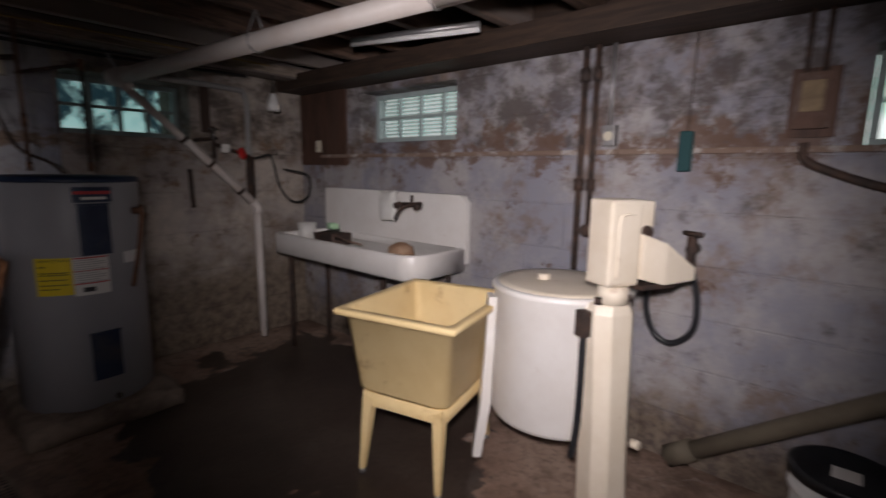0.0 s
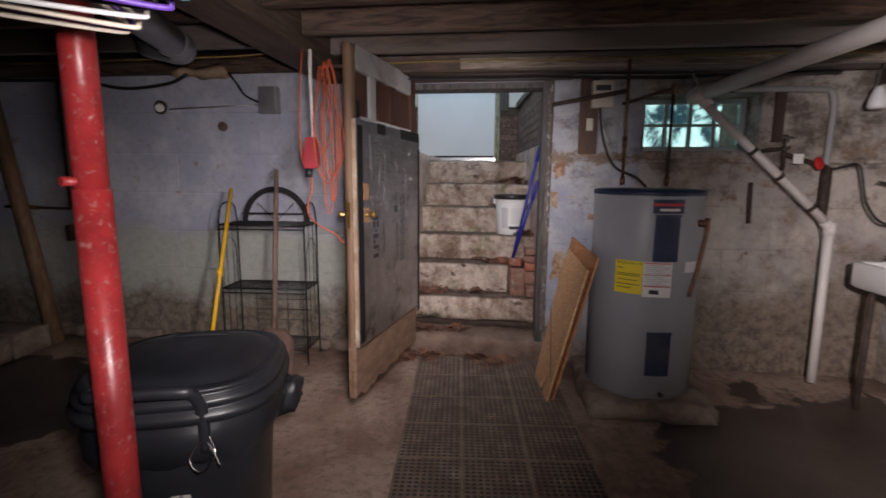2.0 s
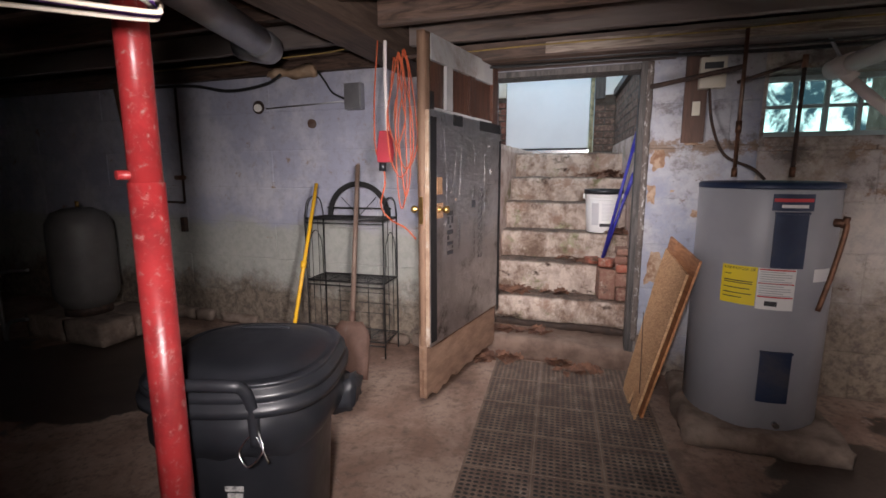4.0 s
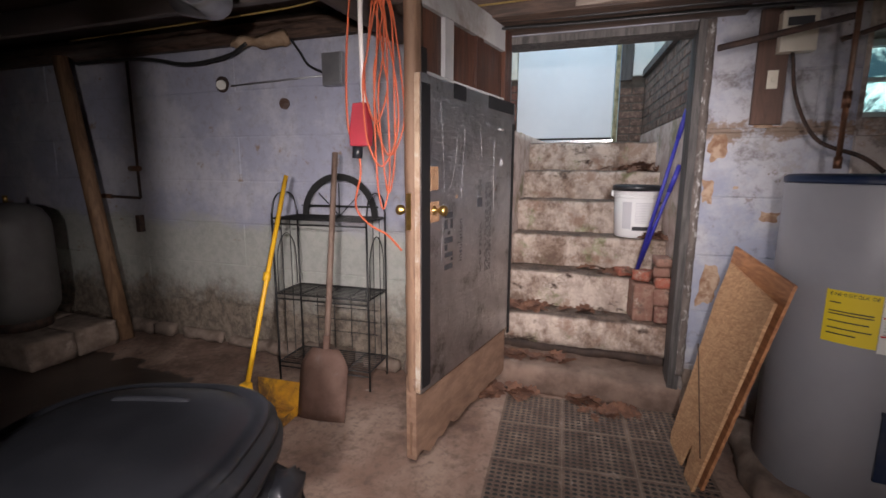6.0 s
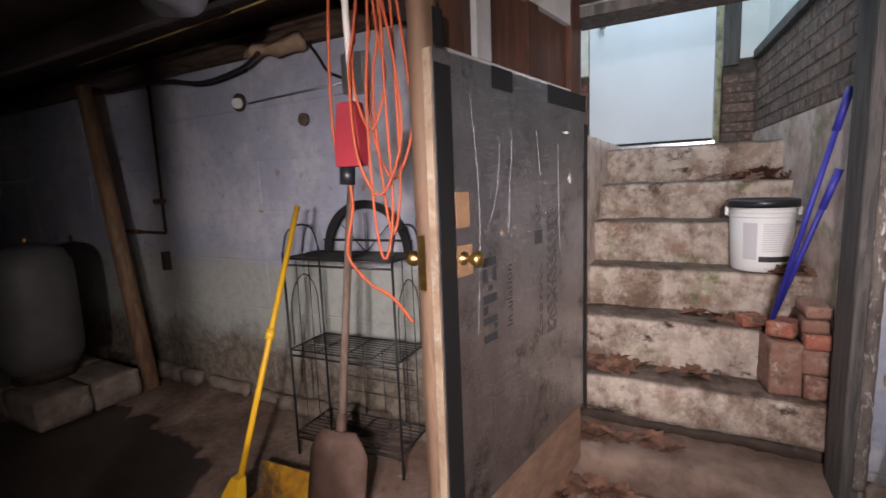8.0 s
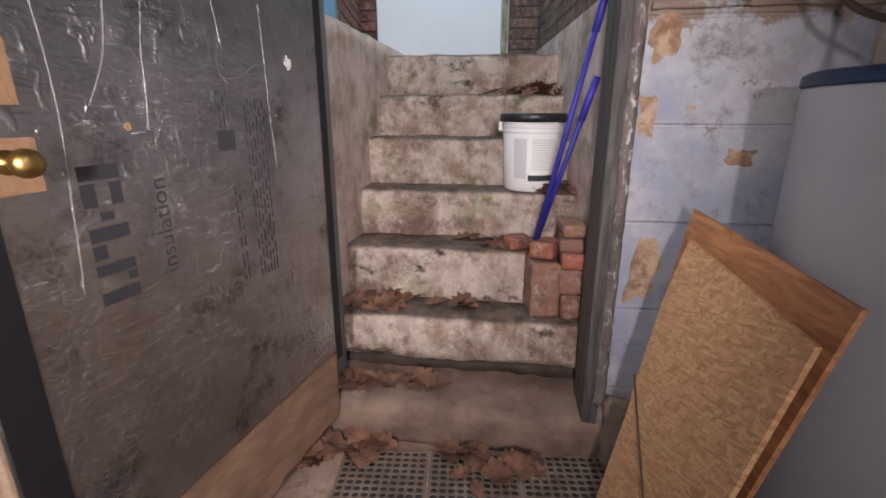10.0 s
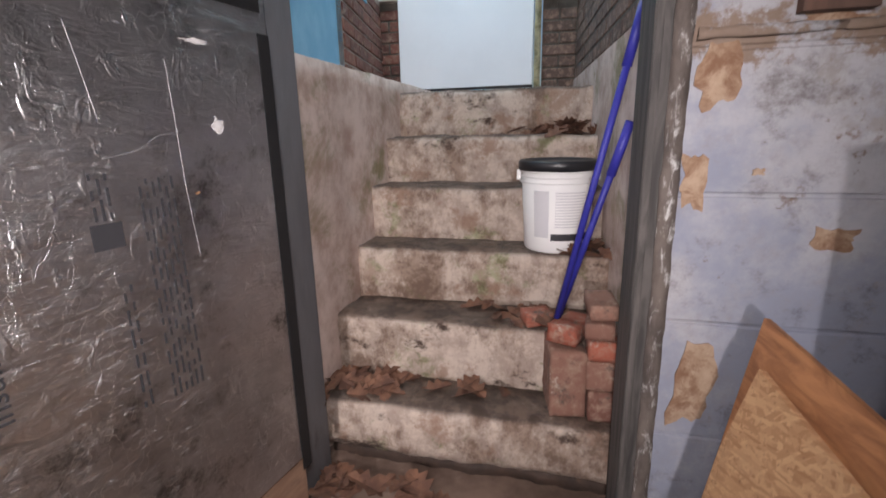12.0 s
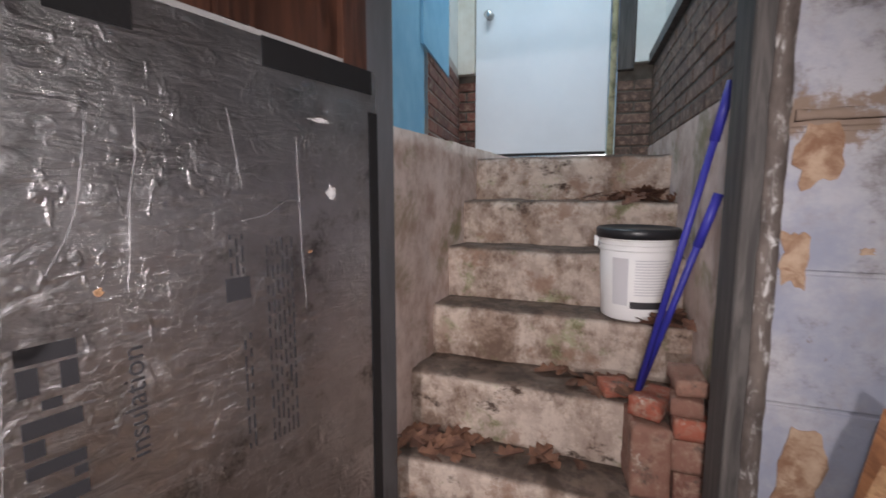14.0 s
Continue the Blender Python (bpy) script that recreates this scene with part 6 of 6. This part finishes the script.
part("gear_lever", rods(((0.085, -0.39, 0.30), (0.10, -0.42, 0.30), 0.018), seg=12), CREAM, ws)
for x in (-0.07, 0.07):
    part("bolt", rods(((x, -0.33, 0.856), (x, -0.33, 0.88), 0.014), seg=10), IRON, ws)

# ---- things on the sink wall ----
hs = thing("hose_loop", (3.80, 0.56, 1.05), "black rubber hose looped from a wall tap", "hose")
world_part("valve", rods(((3.845, 0.53, 1.02), (3.77, 0.53, 1.02), 0.024), ((3.78, 0.53, 0.95), (3.78, 0.53, 1.08), 0.020), ((3.76, 0.49, 1.09), (3.80, 0.57, 1.09), 0.010), seg=12), IRON, hs, "rusty iron valve")
world_part("hose", tube([(3.78, 0.53, 0.96), (3.79, 0.49, 0.80), (3.80, 0.50, 0.66), (3.80, 0.58, 0.585), (3.80, 0.66, 0.62), (3.79, 0.70, 0.74), (3.76, 0.68, 0.86), (3.70, 0.64, 0.92), (3.62, 0.66, 0.94)], 0.014, 10), BLACKPLASTIC, hs)
solid("scrub_brush", soft(boxes((3.80, 3.835, 0.575, 0.63, 1.35, 1.52)), 0.012, 3), TEAL, "dark teal brush hung on the wall", "brush")
solid("brush_string", rods(((3.82, 0.60, 1.52), (3.835, 0.60, 1.92), 0.003), seg=6), IRON, "string holding the brush", "string")
ip = thing("riser_pipes", (3.82, 1.04, 0.85), "rusty iron riser pipes on the wall", "pipes")
for y, z0, r in ((1.075, 0.85, 0.016), (1.015, 1.05, 0.014)):
    world_part("pipe", rods(((3.81, y, z0), (3.81, y, 1.93), r), seg=12), IRON, ip)
    for z in (1.28, 1.80):
        world_part("coupling", rods(((3.81, y, z - 0.03), (3.81, y, z + 0.03), r + 0.009), seg=12), IRON, ip)
world_part("coupling", rods(((3.81, 1.015, 1.05), (3.78, 1.015, 1.06), 0.03), seg=12), IRON, ip)
ot = thing("wall_outlet", (3.84, 0.94, 1.46), "grey metal outlet box with conduit", "outlet")
world_part("box", sbox(3.80, 3.845, 0.91, 0.97, 1.465, 1.56, 0.004), GALV, ot)
world_part("socket", rods(((3.80, 0.94, 1.51), (3.796, 0.94, 1.51), 0.022), seg=18), BAKELITE, ot, "ivory socket")
world_part("conduit", rods(((3.825, 0.945, 1.56), (3.825, 0.945, 1.93), 0.009), seg=10), GALV, ot)
fb = thing("fuse_box", (3.80, 0.20, 1.50), "rusty old fuse box on a wooden board", "fuse box")
world_part("board", sbox(3.83, 3.847, 0.115, 0.262, 1.48, 1.73, 0.003), RUSTWOOD, fb)
world_part("case", sbox(3.80, 3.829, 0.135, 0.245, 1.51, 1.71, 0.006), SHOVEL, fb)
world_part("fuse_block", sbox(3.790, 3.799, 0.155, 0.225, 1.57, 1.68, 0.005), TANBLOCK, fb, "yellowed fuse block")
world_part("conduit", rods(((3.815, 0.165, 1.71), (3.815, 0.165, 1.93), 0.009), ((3.815, 0.22, 1.71), (3.815, 0.22, 1.93), 0.009), seg=10), IRON, fb)
solid("wall_cable", tube([(3.82, 0.20, 1.46), (3.82, 0.19, 1.40), (3.82, 0.12, 1.36), (3.82, -0.05, 1.30), (3.82, -0.4, 1.22), (3.82, -0.9, 1.20)], 0.016, 9), IRON, "thick black cable along the wall", "cable")
solid("sewer_pipe", rods(((3.74, 0.50, 0.10), (3.74, -0.70, 0.99), 0.038), ((3.74, 0.53, 0.08), (3.74, 0.43, 0.155), 0.048), seg=28), PIPECLAY, "thick tan sewer pipe sloping along the wall", "pipe")
bk2 = thing("lidded_bucket", (3.60, -0.06, 0.0), "white bucket with a black lid on the floor", "bucket")
part("pail", lathe([(0.0, 0.0), (0.13, 0.0), (0.135, 0.01), (0.15, 0.33), (0.0, 0.33)], 40), WHITEPLASTIC, bk2)
part("rim", lathe([(0.151, 0.25), (0.158, 0.255), (0.158, 0.27), (0.151, 0.275)], 40), WHITEPLASTIC, bk2)
part("lid", lathe([(0.153, 0.315), (0.163, 0.315), (0.164, 0.345), (0.155, 0.352), (0.14, 0.344), (0.0, 0.344)], 40), BLACKPLASTIC, bk2, "black snap lid")
part("lid_label", boxes((-0.06, 0.02, -0.04, 0.04, 0.345, 0.3465)), PAPER, bk2, "grey paper label")
# tube light and ducting
tl = thing("strip_light", (3.2, 1.75, 1.99), "unlit white strip light under the joists", "strip light")
world_part("tube", rods(((3.25, 2.15, 1.992), (3.45, 1.45, 1.992), 0.012), seg=16), WHITEPLASTIC, tl)
world_part("batten", rods(((3.25, 2.15, 2.015), (3.45, 1.45, 2.015), 0.016), seg=8), GALV, tl)
solid("white_duct", rods(((3.0, -0.9, 1.98), (3.62, 0.30, 1.98), 0.055), seg=24), PVC, "thick white plastic pipe under the joists", "pipe")

# ---- rubber mat ----
mt = thing("rubber_mat", (0.875, 1.921, 0.004), "worn brown perforated rubber floor mat", "mat", turn=5.5)


def mat_tile(w, d, nx, ny, margin=0.007):
    """A mat tile with real holes: each cell is a square frame round an octagonal hole, inside a plain border."""
    verts, faces = [], []
    cw, cd, h = (w - 2 * margin) / nx, (d - 2 * margin) / ny, 0.006
    for j in range(ny):
        for i in range(nx):
            cx, cy = margin + (i + 0.5) * cw, margin + (j + 0.5) * cd
            b = len(verts)
            for x, y in ((1, 0), (1, 1), (0, 1), (-1, 1), (-1, 0), (-1, -1), (0, -1), (1, -1)):
                verts.append((cx + x * cw / 2, cy + y * cd / 2, h))
            for z, r in ((h, 0.44), (0.001, 0.44)):
                for k in range(8):
                    a = math.pi * k / 4
                    verts.append((cx + r * cw * math.cos(a), cy + r * cd * math.sin(a), z))
            for k in range(8):
                n = (k + 1) % 8
                faces.append((b + k, b + n, b + 8 + n, b + 8 + k))
                faces.append((b + 8 + k, b + 8 + n, b + 16 + n, b + 16 + k))
    b = len(verts)
    m = margin
    verts += [(0, 0, 0), (w, 0, 0), (w, d, 0), (0, d, 0), (0, 0, h), (w, 0, h), (w, d, h), (0, d, h), (m, m, h), (w - m, m, h), (w - m, d - m, h), (m, d - m, h)]
    for k in range(4):
        n = (k + 1) % 4
        faces += [(b + k, b + n, b + 4 + n, b + 4 + k), (b + 4 + k, b + 4 + n, b + 8 + n, b + 8 + k)]
    me = bpy.data.meshes.new("mat_tile")
    me.from_pydata(verts, [], faces)
    me.materials.append(MAT)
    return me


tile = mat_tile(0.309, 0.315, 10, 11)
for i in range(3):
    for j in range(5):
        piece("mat_tile", tile, mt, pose(i * 0.312, j * 0.318, 0.002))
for i in range(1, 3):
    part("seam_dust", boxes((i * 0.312 - 0.0035, i * 0.312 + 0.0005, 0.0, 1.587, 0.004, 0.0090)), DUST, mt, "pale dust in the seam")
for j in range(1, 5):
    part("seam_dust", boxes((0.0, 0.933, j * 0.318 - 0.0035, j * 0.318 + 0.0005, 0.004, 0.0092)), DUST, mt, "pale dust in the seam")
# black sheet added below the tiles to paint the shade in their holes
part("hole_shade", boxes((0.004, 0.929, 0.004, 1.583, 0.0, 0.0022)), WIRE, mt, "black sheet painting the shade inside the holes")

# ---- bucket, handles, bricks and leaves on the stairs ----
bu = thing("white_bucket", (1.378, 4.37, 0.850), "white plastic bucket with black lid on a step", "bucket")
part("pail", lathe([(0.0, 0.0), (0.118, 0.0), (0.123, 0.008), (0.138, 0.315), (0.0, 0.315)], 48), WHITEPLASTIC, bu)
for z in (0.262, 0.282, 0.300):
    part("rib", lathe([(0.137, z - 0.004), (0.143, z - 0.003), (0.143, z + 0.003), (0.137, z + 0.004)], 48), WHITEPLASTIC, bu)
part("lid", lathe([(0.139, 0.305), (0.150, 0.305), (0.151, 0.335), (0.144, 0.342), (0.132, 0.335), (0.0, 0.334)], 48), BLACKPLASTIC, bu, "black snap lid")
for s in (-1, 1):
    part("ear", soft(boxes((s * 0.148 - 0.008, s * 0.148 + 0.008, -0.018, 0.018, 0.265, 0.305)), 0.004), WHITEPLASTIC, bu, "handle lug")


def on_pail(name, a0, a1, z0, z1, proud, material, label=""):
    bm = bmesh.new()
    rows = []
    for k in range(13):
        a = radians(a0 + (a1 - a0) * k / 12)
        rows.append([bm.verts.new(((0.1227 + 0.0489 * z + p) * math.cos(a), (0.1227 + 0.0489 * z + p) * math.sin(a), z)) for p, z in ((0.0004, z0), (proud, z0), (proud, z1), (0.0004, z1))])
    for a, b in zip(rows, rows[1:]):
        for i in range(4):
            bm.faces.new((a[i], a[(i + 1) % 4], b[(i + 1) % 4], b[i]))
    bm.faces.new(rows[0][::-1])
    bm.faces.new(rows[-1])
    bmesh.ops.recalc_face_normals(bm, faces=bm.faces[:])
    return part(name, bm, material, bu, label)


PALEPRINT = plain("pale_print", (0.58, 0.58, 0.60), 0.6)
on_pail("label_bar", 262, 330, 0.050, 0.076, 0.0012, INK, "black bar printed on the bucket")
on_pail("label_mark", 295, 310, 0.028, 0.038, 0.0012, INK)
on_pail("label_mark", 318, 333, 0.028, 0.037, 0.0012, REDINK)
for k in range(13):
    on_pail("label_line", 268, 326 - (k * 7) % 11, 0.10 + 0.0105 * k, 0.1045 + 0.0105 * k, 0.001, PALEPRINT)
on_pail("label_column", 232, 258, 0.06, 0.235, 0.001, PALEPRINT)

for k, (p0, p1) in enumerate((((1.395, 4.00, 0.695), (1.585, 3.93, 1.62)), ((1.40, 4.02, 0.695), (1.575, 3.95, 1.32)))):
    hd = thing("tool_handle", p0, "long blue sleeved tool handle leaning on the wall" if k == 0 else "shorter blue sleeved tool handle leaning on the wall", "handle", "blue handles on the steps")
    world_part("pole", rods((p0, p1, 0.0105), seg=14), BLUEHANDLE, hd)
    e = Vector(p1)
    d = (Vector(p1) - Vector(p0)).normalized()
    world_part("grip", rods((e - d * 0.16, e, 0.014), seg=14), BLUEHANDLE, hd, "thicker blue grip")


def loose_brick(x, y, z, turn, l=0.20, w=0.095, h=0.06, tilt=0.0, mat=LOOSE):
    bm = rough_box(-w / 2, w / 2, -l / 2, l / 2, 0, h, 0.016, 0.0055, 30)
    ob = solid("loose_brick", bm, mat, "broken old brick stacked on the steps", "brick", group="bricks stacked on the steps")
    ob.matrix_basis = pose(x, y, z, tilt, 0, turn)
    return ob


for x, y, z, turn, l, w, h, t in ((1.425, 3.965, 0.405, 10, 0.17, 0.115, 0.225, 0), (1.445, 4.00, 0.633, -22, 0.20, 0.10, 0.062, -6), (1.325, 4.09, 0.635, 24, 0.085, 0.10, 0.05, 0), (1.54, 3.97, 0.405, 3, 0.19, 0.09, 0.10, 0), (1.54, 3.975, 0.508, -4, 0.19, 0.09, 0.105, 0), (1.535, 3.965, 0.615, 2, 0.20, 0.095, 0.062, 0), (1.53, 3.97, 0.680, -5, 0.19, 0.088, 0.052, 0), (1.53, 3.98, 0.735, 5, 0.17, 0.088, 0.05, 0)):
    loose_brick(x, y, z, turn, l, w, h, t, REDDER if (x, h) in ((1.445, 0.062), (1.325, 0.05), (1.535, 0.062)) else LOOSE)


def leaf_pile(name, spots, seed, label):
    """Curled lobed oak leaves."""
    rnd = random.Random(seed)
    bm = bmesh.new()
    for cx, cy, z, sx, sy, n in spots:
        for _ in range(n):
            m = Matrix.Translation((cx + rnd.gauss(0, sx), cy + rnd.gauss(0, sy), z + rnd.uniform(0.004, 0.022))) @ Euler((rnd.uniform(-0.5, 0.5), rnd.uniform(-0.5, 0.5), rnd.uniform(0, 6.28))).to_matrix().to_4x4()
            s = rnd.uniform(0.032, 0.068)
            curl = rnd.uniform(0.1, 0.5)
            mid = [bm.verts.new(m @ Vector((0, (t - 0.5) * 2.2 * s, 0))) for t in (0, 0.25, 0.5, 0.75, 1)]
            for side in (-1, 1):
                edge = []
                for j in range(9):
                    t = j / 8
                    w = s * math.sin(math.pi * min(1, t * 0.92 + 0.04)) * (0.85 if j % 2 else 0.42)
                    edge.append(bm.verts.new(m @ Vector((side * w, (t - 0.5) * 2.2 * s, curl * w))))
                for k in range(4):
                    for tri in ((mid[k], edge[2 * k], edge[2 * k + 1]), (mid[k], edge[2 * k + 1], mid[k + 1]), (mid[k + 1], edge[2 * k + 1], edge[2 * k + 2])):
                        try:
                            bm.faces.new(tri)
                        except ValueError:
                            pass
    return solid(name, bm, LEAF, label, "leaves", "stuff")


leaf_pile("dead_leaves", [(0.70, 3.93, 0.402, 0.07, 0.035, 20), (0.86, 3.95, 0.402, 0.10, 0.03, 8), (1.10, 3.985, 0.402, 0.05, 0.02, 3), (0.72, 3.72, 0.15, 0.09, 0.04, 18), (0.95, 3.74, 0.15, 0.05, 0.03, 5), (1.28, 4.13, 0.632, 0.09, 0.04, 20), (1.40, 4.10, 0.635, 0.06, 0.05, 12), (1.47, 4.28, 0.85, 0.04, 0.05, 14), (1.40, 4.57, 1.075, 0.05, 0.05, 10), (1.34, 4.76, 1.283, 0.07, 0.05, 26), (1.42, 4.8, 1.30, 0.04, 0.04, 20)], 5, "dead brown oak leaves on the steps")
leaf_pile("dead_leaves", [(0.72, 3.50, 0.01, 0.09, 0.035, 16), (1.0, 3.50, 0.012, 0.12, 0.03, 8), (1.32, 3.46, 0.012, 0.08, 0.04, 12), (0.60, 3.44, 0.0, 0.05, 0.06, 10)], 6, "dead brown oak leaves on the rubber mat")
solid("rubble_stone", rough_box(0.36, 0.50, 3.42, 3.53, -0.01, 0.07, 0.02, 0.016, 14), CONCRETE, "loose lump of concrete by the step", "stone")

# ---- left part of the room ----
tkb = thing("tank_blocks", (-2.59, 2.95, 0.0), "concrete blocks under the pressure tank", "blocks")
for x, y in ((-2.80, 2.86), (-2.36, 2.86), (-2.80, 3.15), (-2.36, 3.15)):
    bmx = rough_box(-0.215, 0.215, -0.14, 0.14, 0, 0.19, 0.04, 0.012, 9)
    o = part("concrete_block", bmx, CONCRETE, tkb)
    o.matrix_basis = pose(x + 2.59, y - 2.95, 0.0)
tk = thing("pressure_tank", (-2.59, 2.95, 0.19), "grey steel well pressure tank on concrete blocks", "tank")
part("shell", lathe([(0.0, 0.03), (0.10, 0.04), (0.18, 0.07), (0.222, 0.15), (0.228, 0.24), (0.228, 0.66), (0.222, 0.74), (0.18, 0.82), (0.10, 0.855), (0.0, 0.865)], 48), DARKTANK, tk)
part("skirt", lathe([(0.15, 0.0), (0.165, 0.0), (0.165, 0.08), (0.15, 0.08)], 40), IRON, tk)
part("air_valve", rods(((0, 0, 0.86), (0, 0, 0.91), 0.014), seg=10), BRASS, tk)
solid("tank_pipe", tube([(-2.80, 2.62, 0.20), (-3.0, 2.60, 0.15), (-3.06, 2.60, 0.0), (-3.07, 2.60, 0.3), (-3.07, 2.60, 0.50), (-3.0, 2.62, 0.56), (-2.85, 2.7, 0.57)], 0.014, 8), GALV, "white pipe beside the pressure tank", "pipe")
solid("timber_post", rods(((-2.20, 3.38, 0.0), (-2.55, 3.38, 2.06), 0.055, 0.05), seg=14), POSTWOOD, "rough round timber post by the tank", "post")
solid("timber_post", sbox(-4.02, -3.93, 2.7, 2.8, 0.0, 2.06, 0.004), POSTWOOD, "plain squared timber post", "post")
ww = thing("water_line", (-2.2, 3.56, 0.9), "thin dark conduit with a pressure switch on the wall", "conduit")
world_part("conduit", rods(((-2.15, 3.575, 1.06), (-2.15, 3.575, 2.06), 0.010), ((-2.75, 3.57, 1.07), (-2.15, 3.57, 1.06), 0.011), seg=10), IRON, ww)
world_part("switch", sbox(-2.19, -2.15, 3.545, 3.59, 0.80, 0.93, 0.005), IRON, ww)
world_part("joint", rods(((-2.45, 3.57, 1.065), (-2.55, 3.57, 1.067), 0.018), ((-2.23, 3.575, 1.28), (-2.13, 3.575, 1.28), 0.02), seg=10), COPPER, ww)
eb = thing("junction_box", (-0.40, 3.57, 1.76), "grey metal junction box on the wall", "junction box")
world_part("box", sbox(-0.475, -0.335, 3.535, 3.595, 1.785, 1.975, 0.006), GALV, eb)
world_part("cover", sbox(-0.468, -0.342, 3.526, 3.534, 1.80, 1.97, 0.004), GALV, eb)
world_part("cable", tube([(-0.47, 3.58, 1.86), (-0.6, 3.585, 1.92), (-0.66, 3.585, 2.0), (-0.72, 3.58, 2.08)], 0.008, 7), WIRE, eb)
world_part("cable", rods(((-0.475, 3.585, 1.855), (-1.22, 3.585, 1.83), 0.006), seg=7), GALV, eb)
rs = thing("wall_hole", (-1.30, 3.59, 1.845), "round hole with a pipe stub in the wall", "pipe stub")
world_part("ring", rods(((-1.30, 3.598, 1.845), (-1.30, 3.585, 1.845), 0.052), seg=24), IRON, rs)
world_part("stub", rods(((-1.30, 3.595, 1.845), (-1.285, 3.56, 1.835), 0.030), seg=18), OLDWHITE, rs)
solid("pipe_stub", rods(((-0.80, 3.598, 1.70), (-0.80, 3.58, 1.70), 0.035), seg=20), SHOVEL, "small rusty disc on the wall", "pipe stub")
solid("ceiling_cable", tube([(-2.6, 3.52, 2.05), (-1.9, 3.50, 2.03), (-1.5, 3.5, 1.97), (-1.15, 3.5, 2.0), (-1.0, 3.5, 2.06)], 0.012, 8), WIRE, "slack black cable along the sill", "cable")
solid("yellow_cable", tube([(-2.0, 3.1, 2.06), (-1.0, 3.05, 2.055), (-0.3, 3.0, 2.05), (0.0, 2.95, 2.06)], 0.0045, 7), DULLYELLOW, "yellow cable along the joists", "cable")
solid("yellow_cable", tube([(0.3, 3.28, 2.05), (1.0, 3.285, 2.06), (1.8, 3.285, 2.052), (2.6, 3.285, 2.062), (3.4, 3.285, 2.055)], 0.0045, 7), DULLYELLOW, "yellow cable stapled along the timber plate", "cable")
for k, z in enumerate((1.985, 1.972, 1.996)):
    solid("ceiling_wire", tube([(0.35, 3.46 - 0.03 * k, z + 0.02), (1.0, 3.46 - 0.03 * k, z + 0.005), (1.7, 3.45 - 0.03 * k, z), (2.4, 3.46 - 0.03 * k, z - 0.01), (3.3, 3.46 - 0.03 * k, z + 0.01)], 0.007, 7), WIRE, "black wire along the wall's top", "wire", group="wires over the doorway")
dc = thing("air_duct", (-0.35, 2.5, 2.0), "galvanised round duct with an elbow", "duct")
world_part("duct", rods(((-0.10, 1.55, 2.02), (-0.42, 2.60, 2.02), 0.075), seg=28), GALV, dc)
world_part("elbow", tube([(-0.41, 2.55, 2.02), (-0.45, 2.68, 2.02), (-0.55, 2.78, 2.04), (-0.75, 2.82, 2.09)], 0.081, 20, 3), GALV, dc, "ribbed elbow")
solid("spray_foam", rough_box(-1.15, -0.70, 3.50, 3.58, 2.04, 2.12, 0.03, 0.04, 10), worn("tan_insulation", (0.34, 0.22, 0.13), (0.46, 0.33, 0.22), None, 12, depth=0.01), "torn tan insulation over the wall", "insulation")

# ---- bricks of the stair walls ----
bw = {}


def brick_mesh(l, mat, h=0.058, d=0.008):
    key = (round(l, 3), mat.name)
    if key not in bw:
        bw[key] = mesh_of("brick", soft(boxes((0, l, -d if mat is BRICK else -0.5 * d, 0.004, 0, h)), 0.004, 1), mat)
    return bw[key]


def brick_face(parent, a, b, z0, z1, seed, mat=BRICK):
    """Running bond on the face from plan point a to b (out to the right of that way)."""
    rnd = random.Random(seed)
    d = Vector((b[0] - a[0], b[1] - a[1], 0))
    length = d.length
    ang = math.degrees(math.atan2(d.y, d.x))
    z, row = z0, 0
    while z + 0.058 <= z1 + 0.001:
        s = 0.0 if row % 2 else -0.105
        while s < length:
            s0, s1 = max(s, 0.0), min(s + 0.20, length)
            if s1 - s0 > 0.03:
                m = Matrix.Translation((a[0], a[1], 0)) @ pose(0, 0, 0, 0, 0, ang) @ pose(s0, rnd.uniform(-0.003, 0.002), z)
                piece("brick", brick_mesh(s1 - s0, mat), parent, m)
            s += 0.211
        z, row = z + 0.069, row + 1


wall_by = {o.name: o for o in scene.objects}
brick_face(wall_by["stair_wall_right_top"], (right_of(5.71) + 0.012, 5.71), (right_of(3.86) + 0.012, 3.86), 1.61, 2.10, 1, DARKBRICK)
brick_face(wall_by["stair_wall_left_brick"], (left_of(4.71), 4.71), (left_of(5.70), 5.70), 1.57, 2.16, 2)
brick_face(wall_by["stair_end_wall"], (0.12, 5.735), (0.288, 5.735), 1.55, 2.12, 3)
brick_face(wall_by["stair_end_wall"], (1.237, 5.735), (1.44, 5.735), 1.55, 2.08, 4, DARKBRICK)
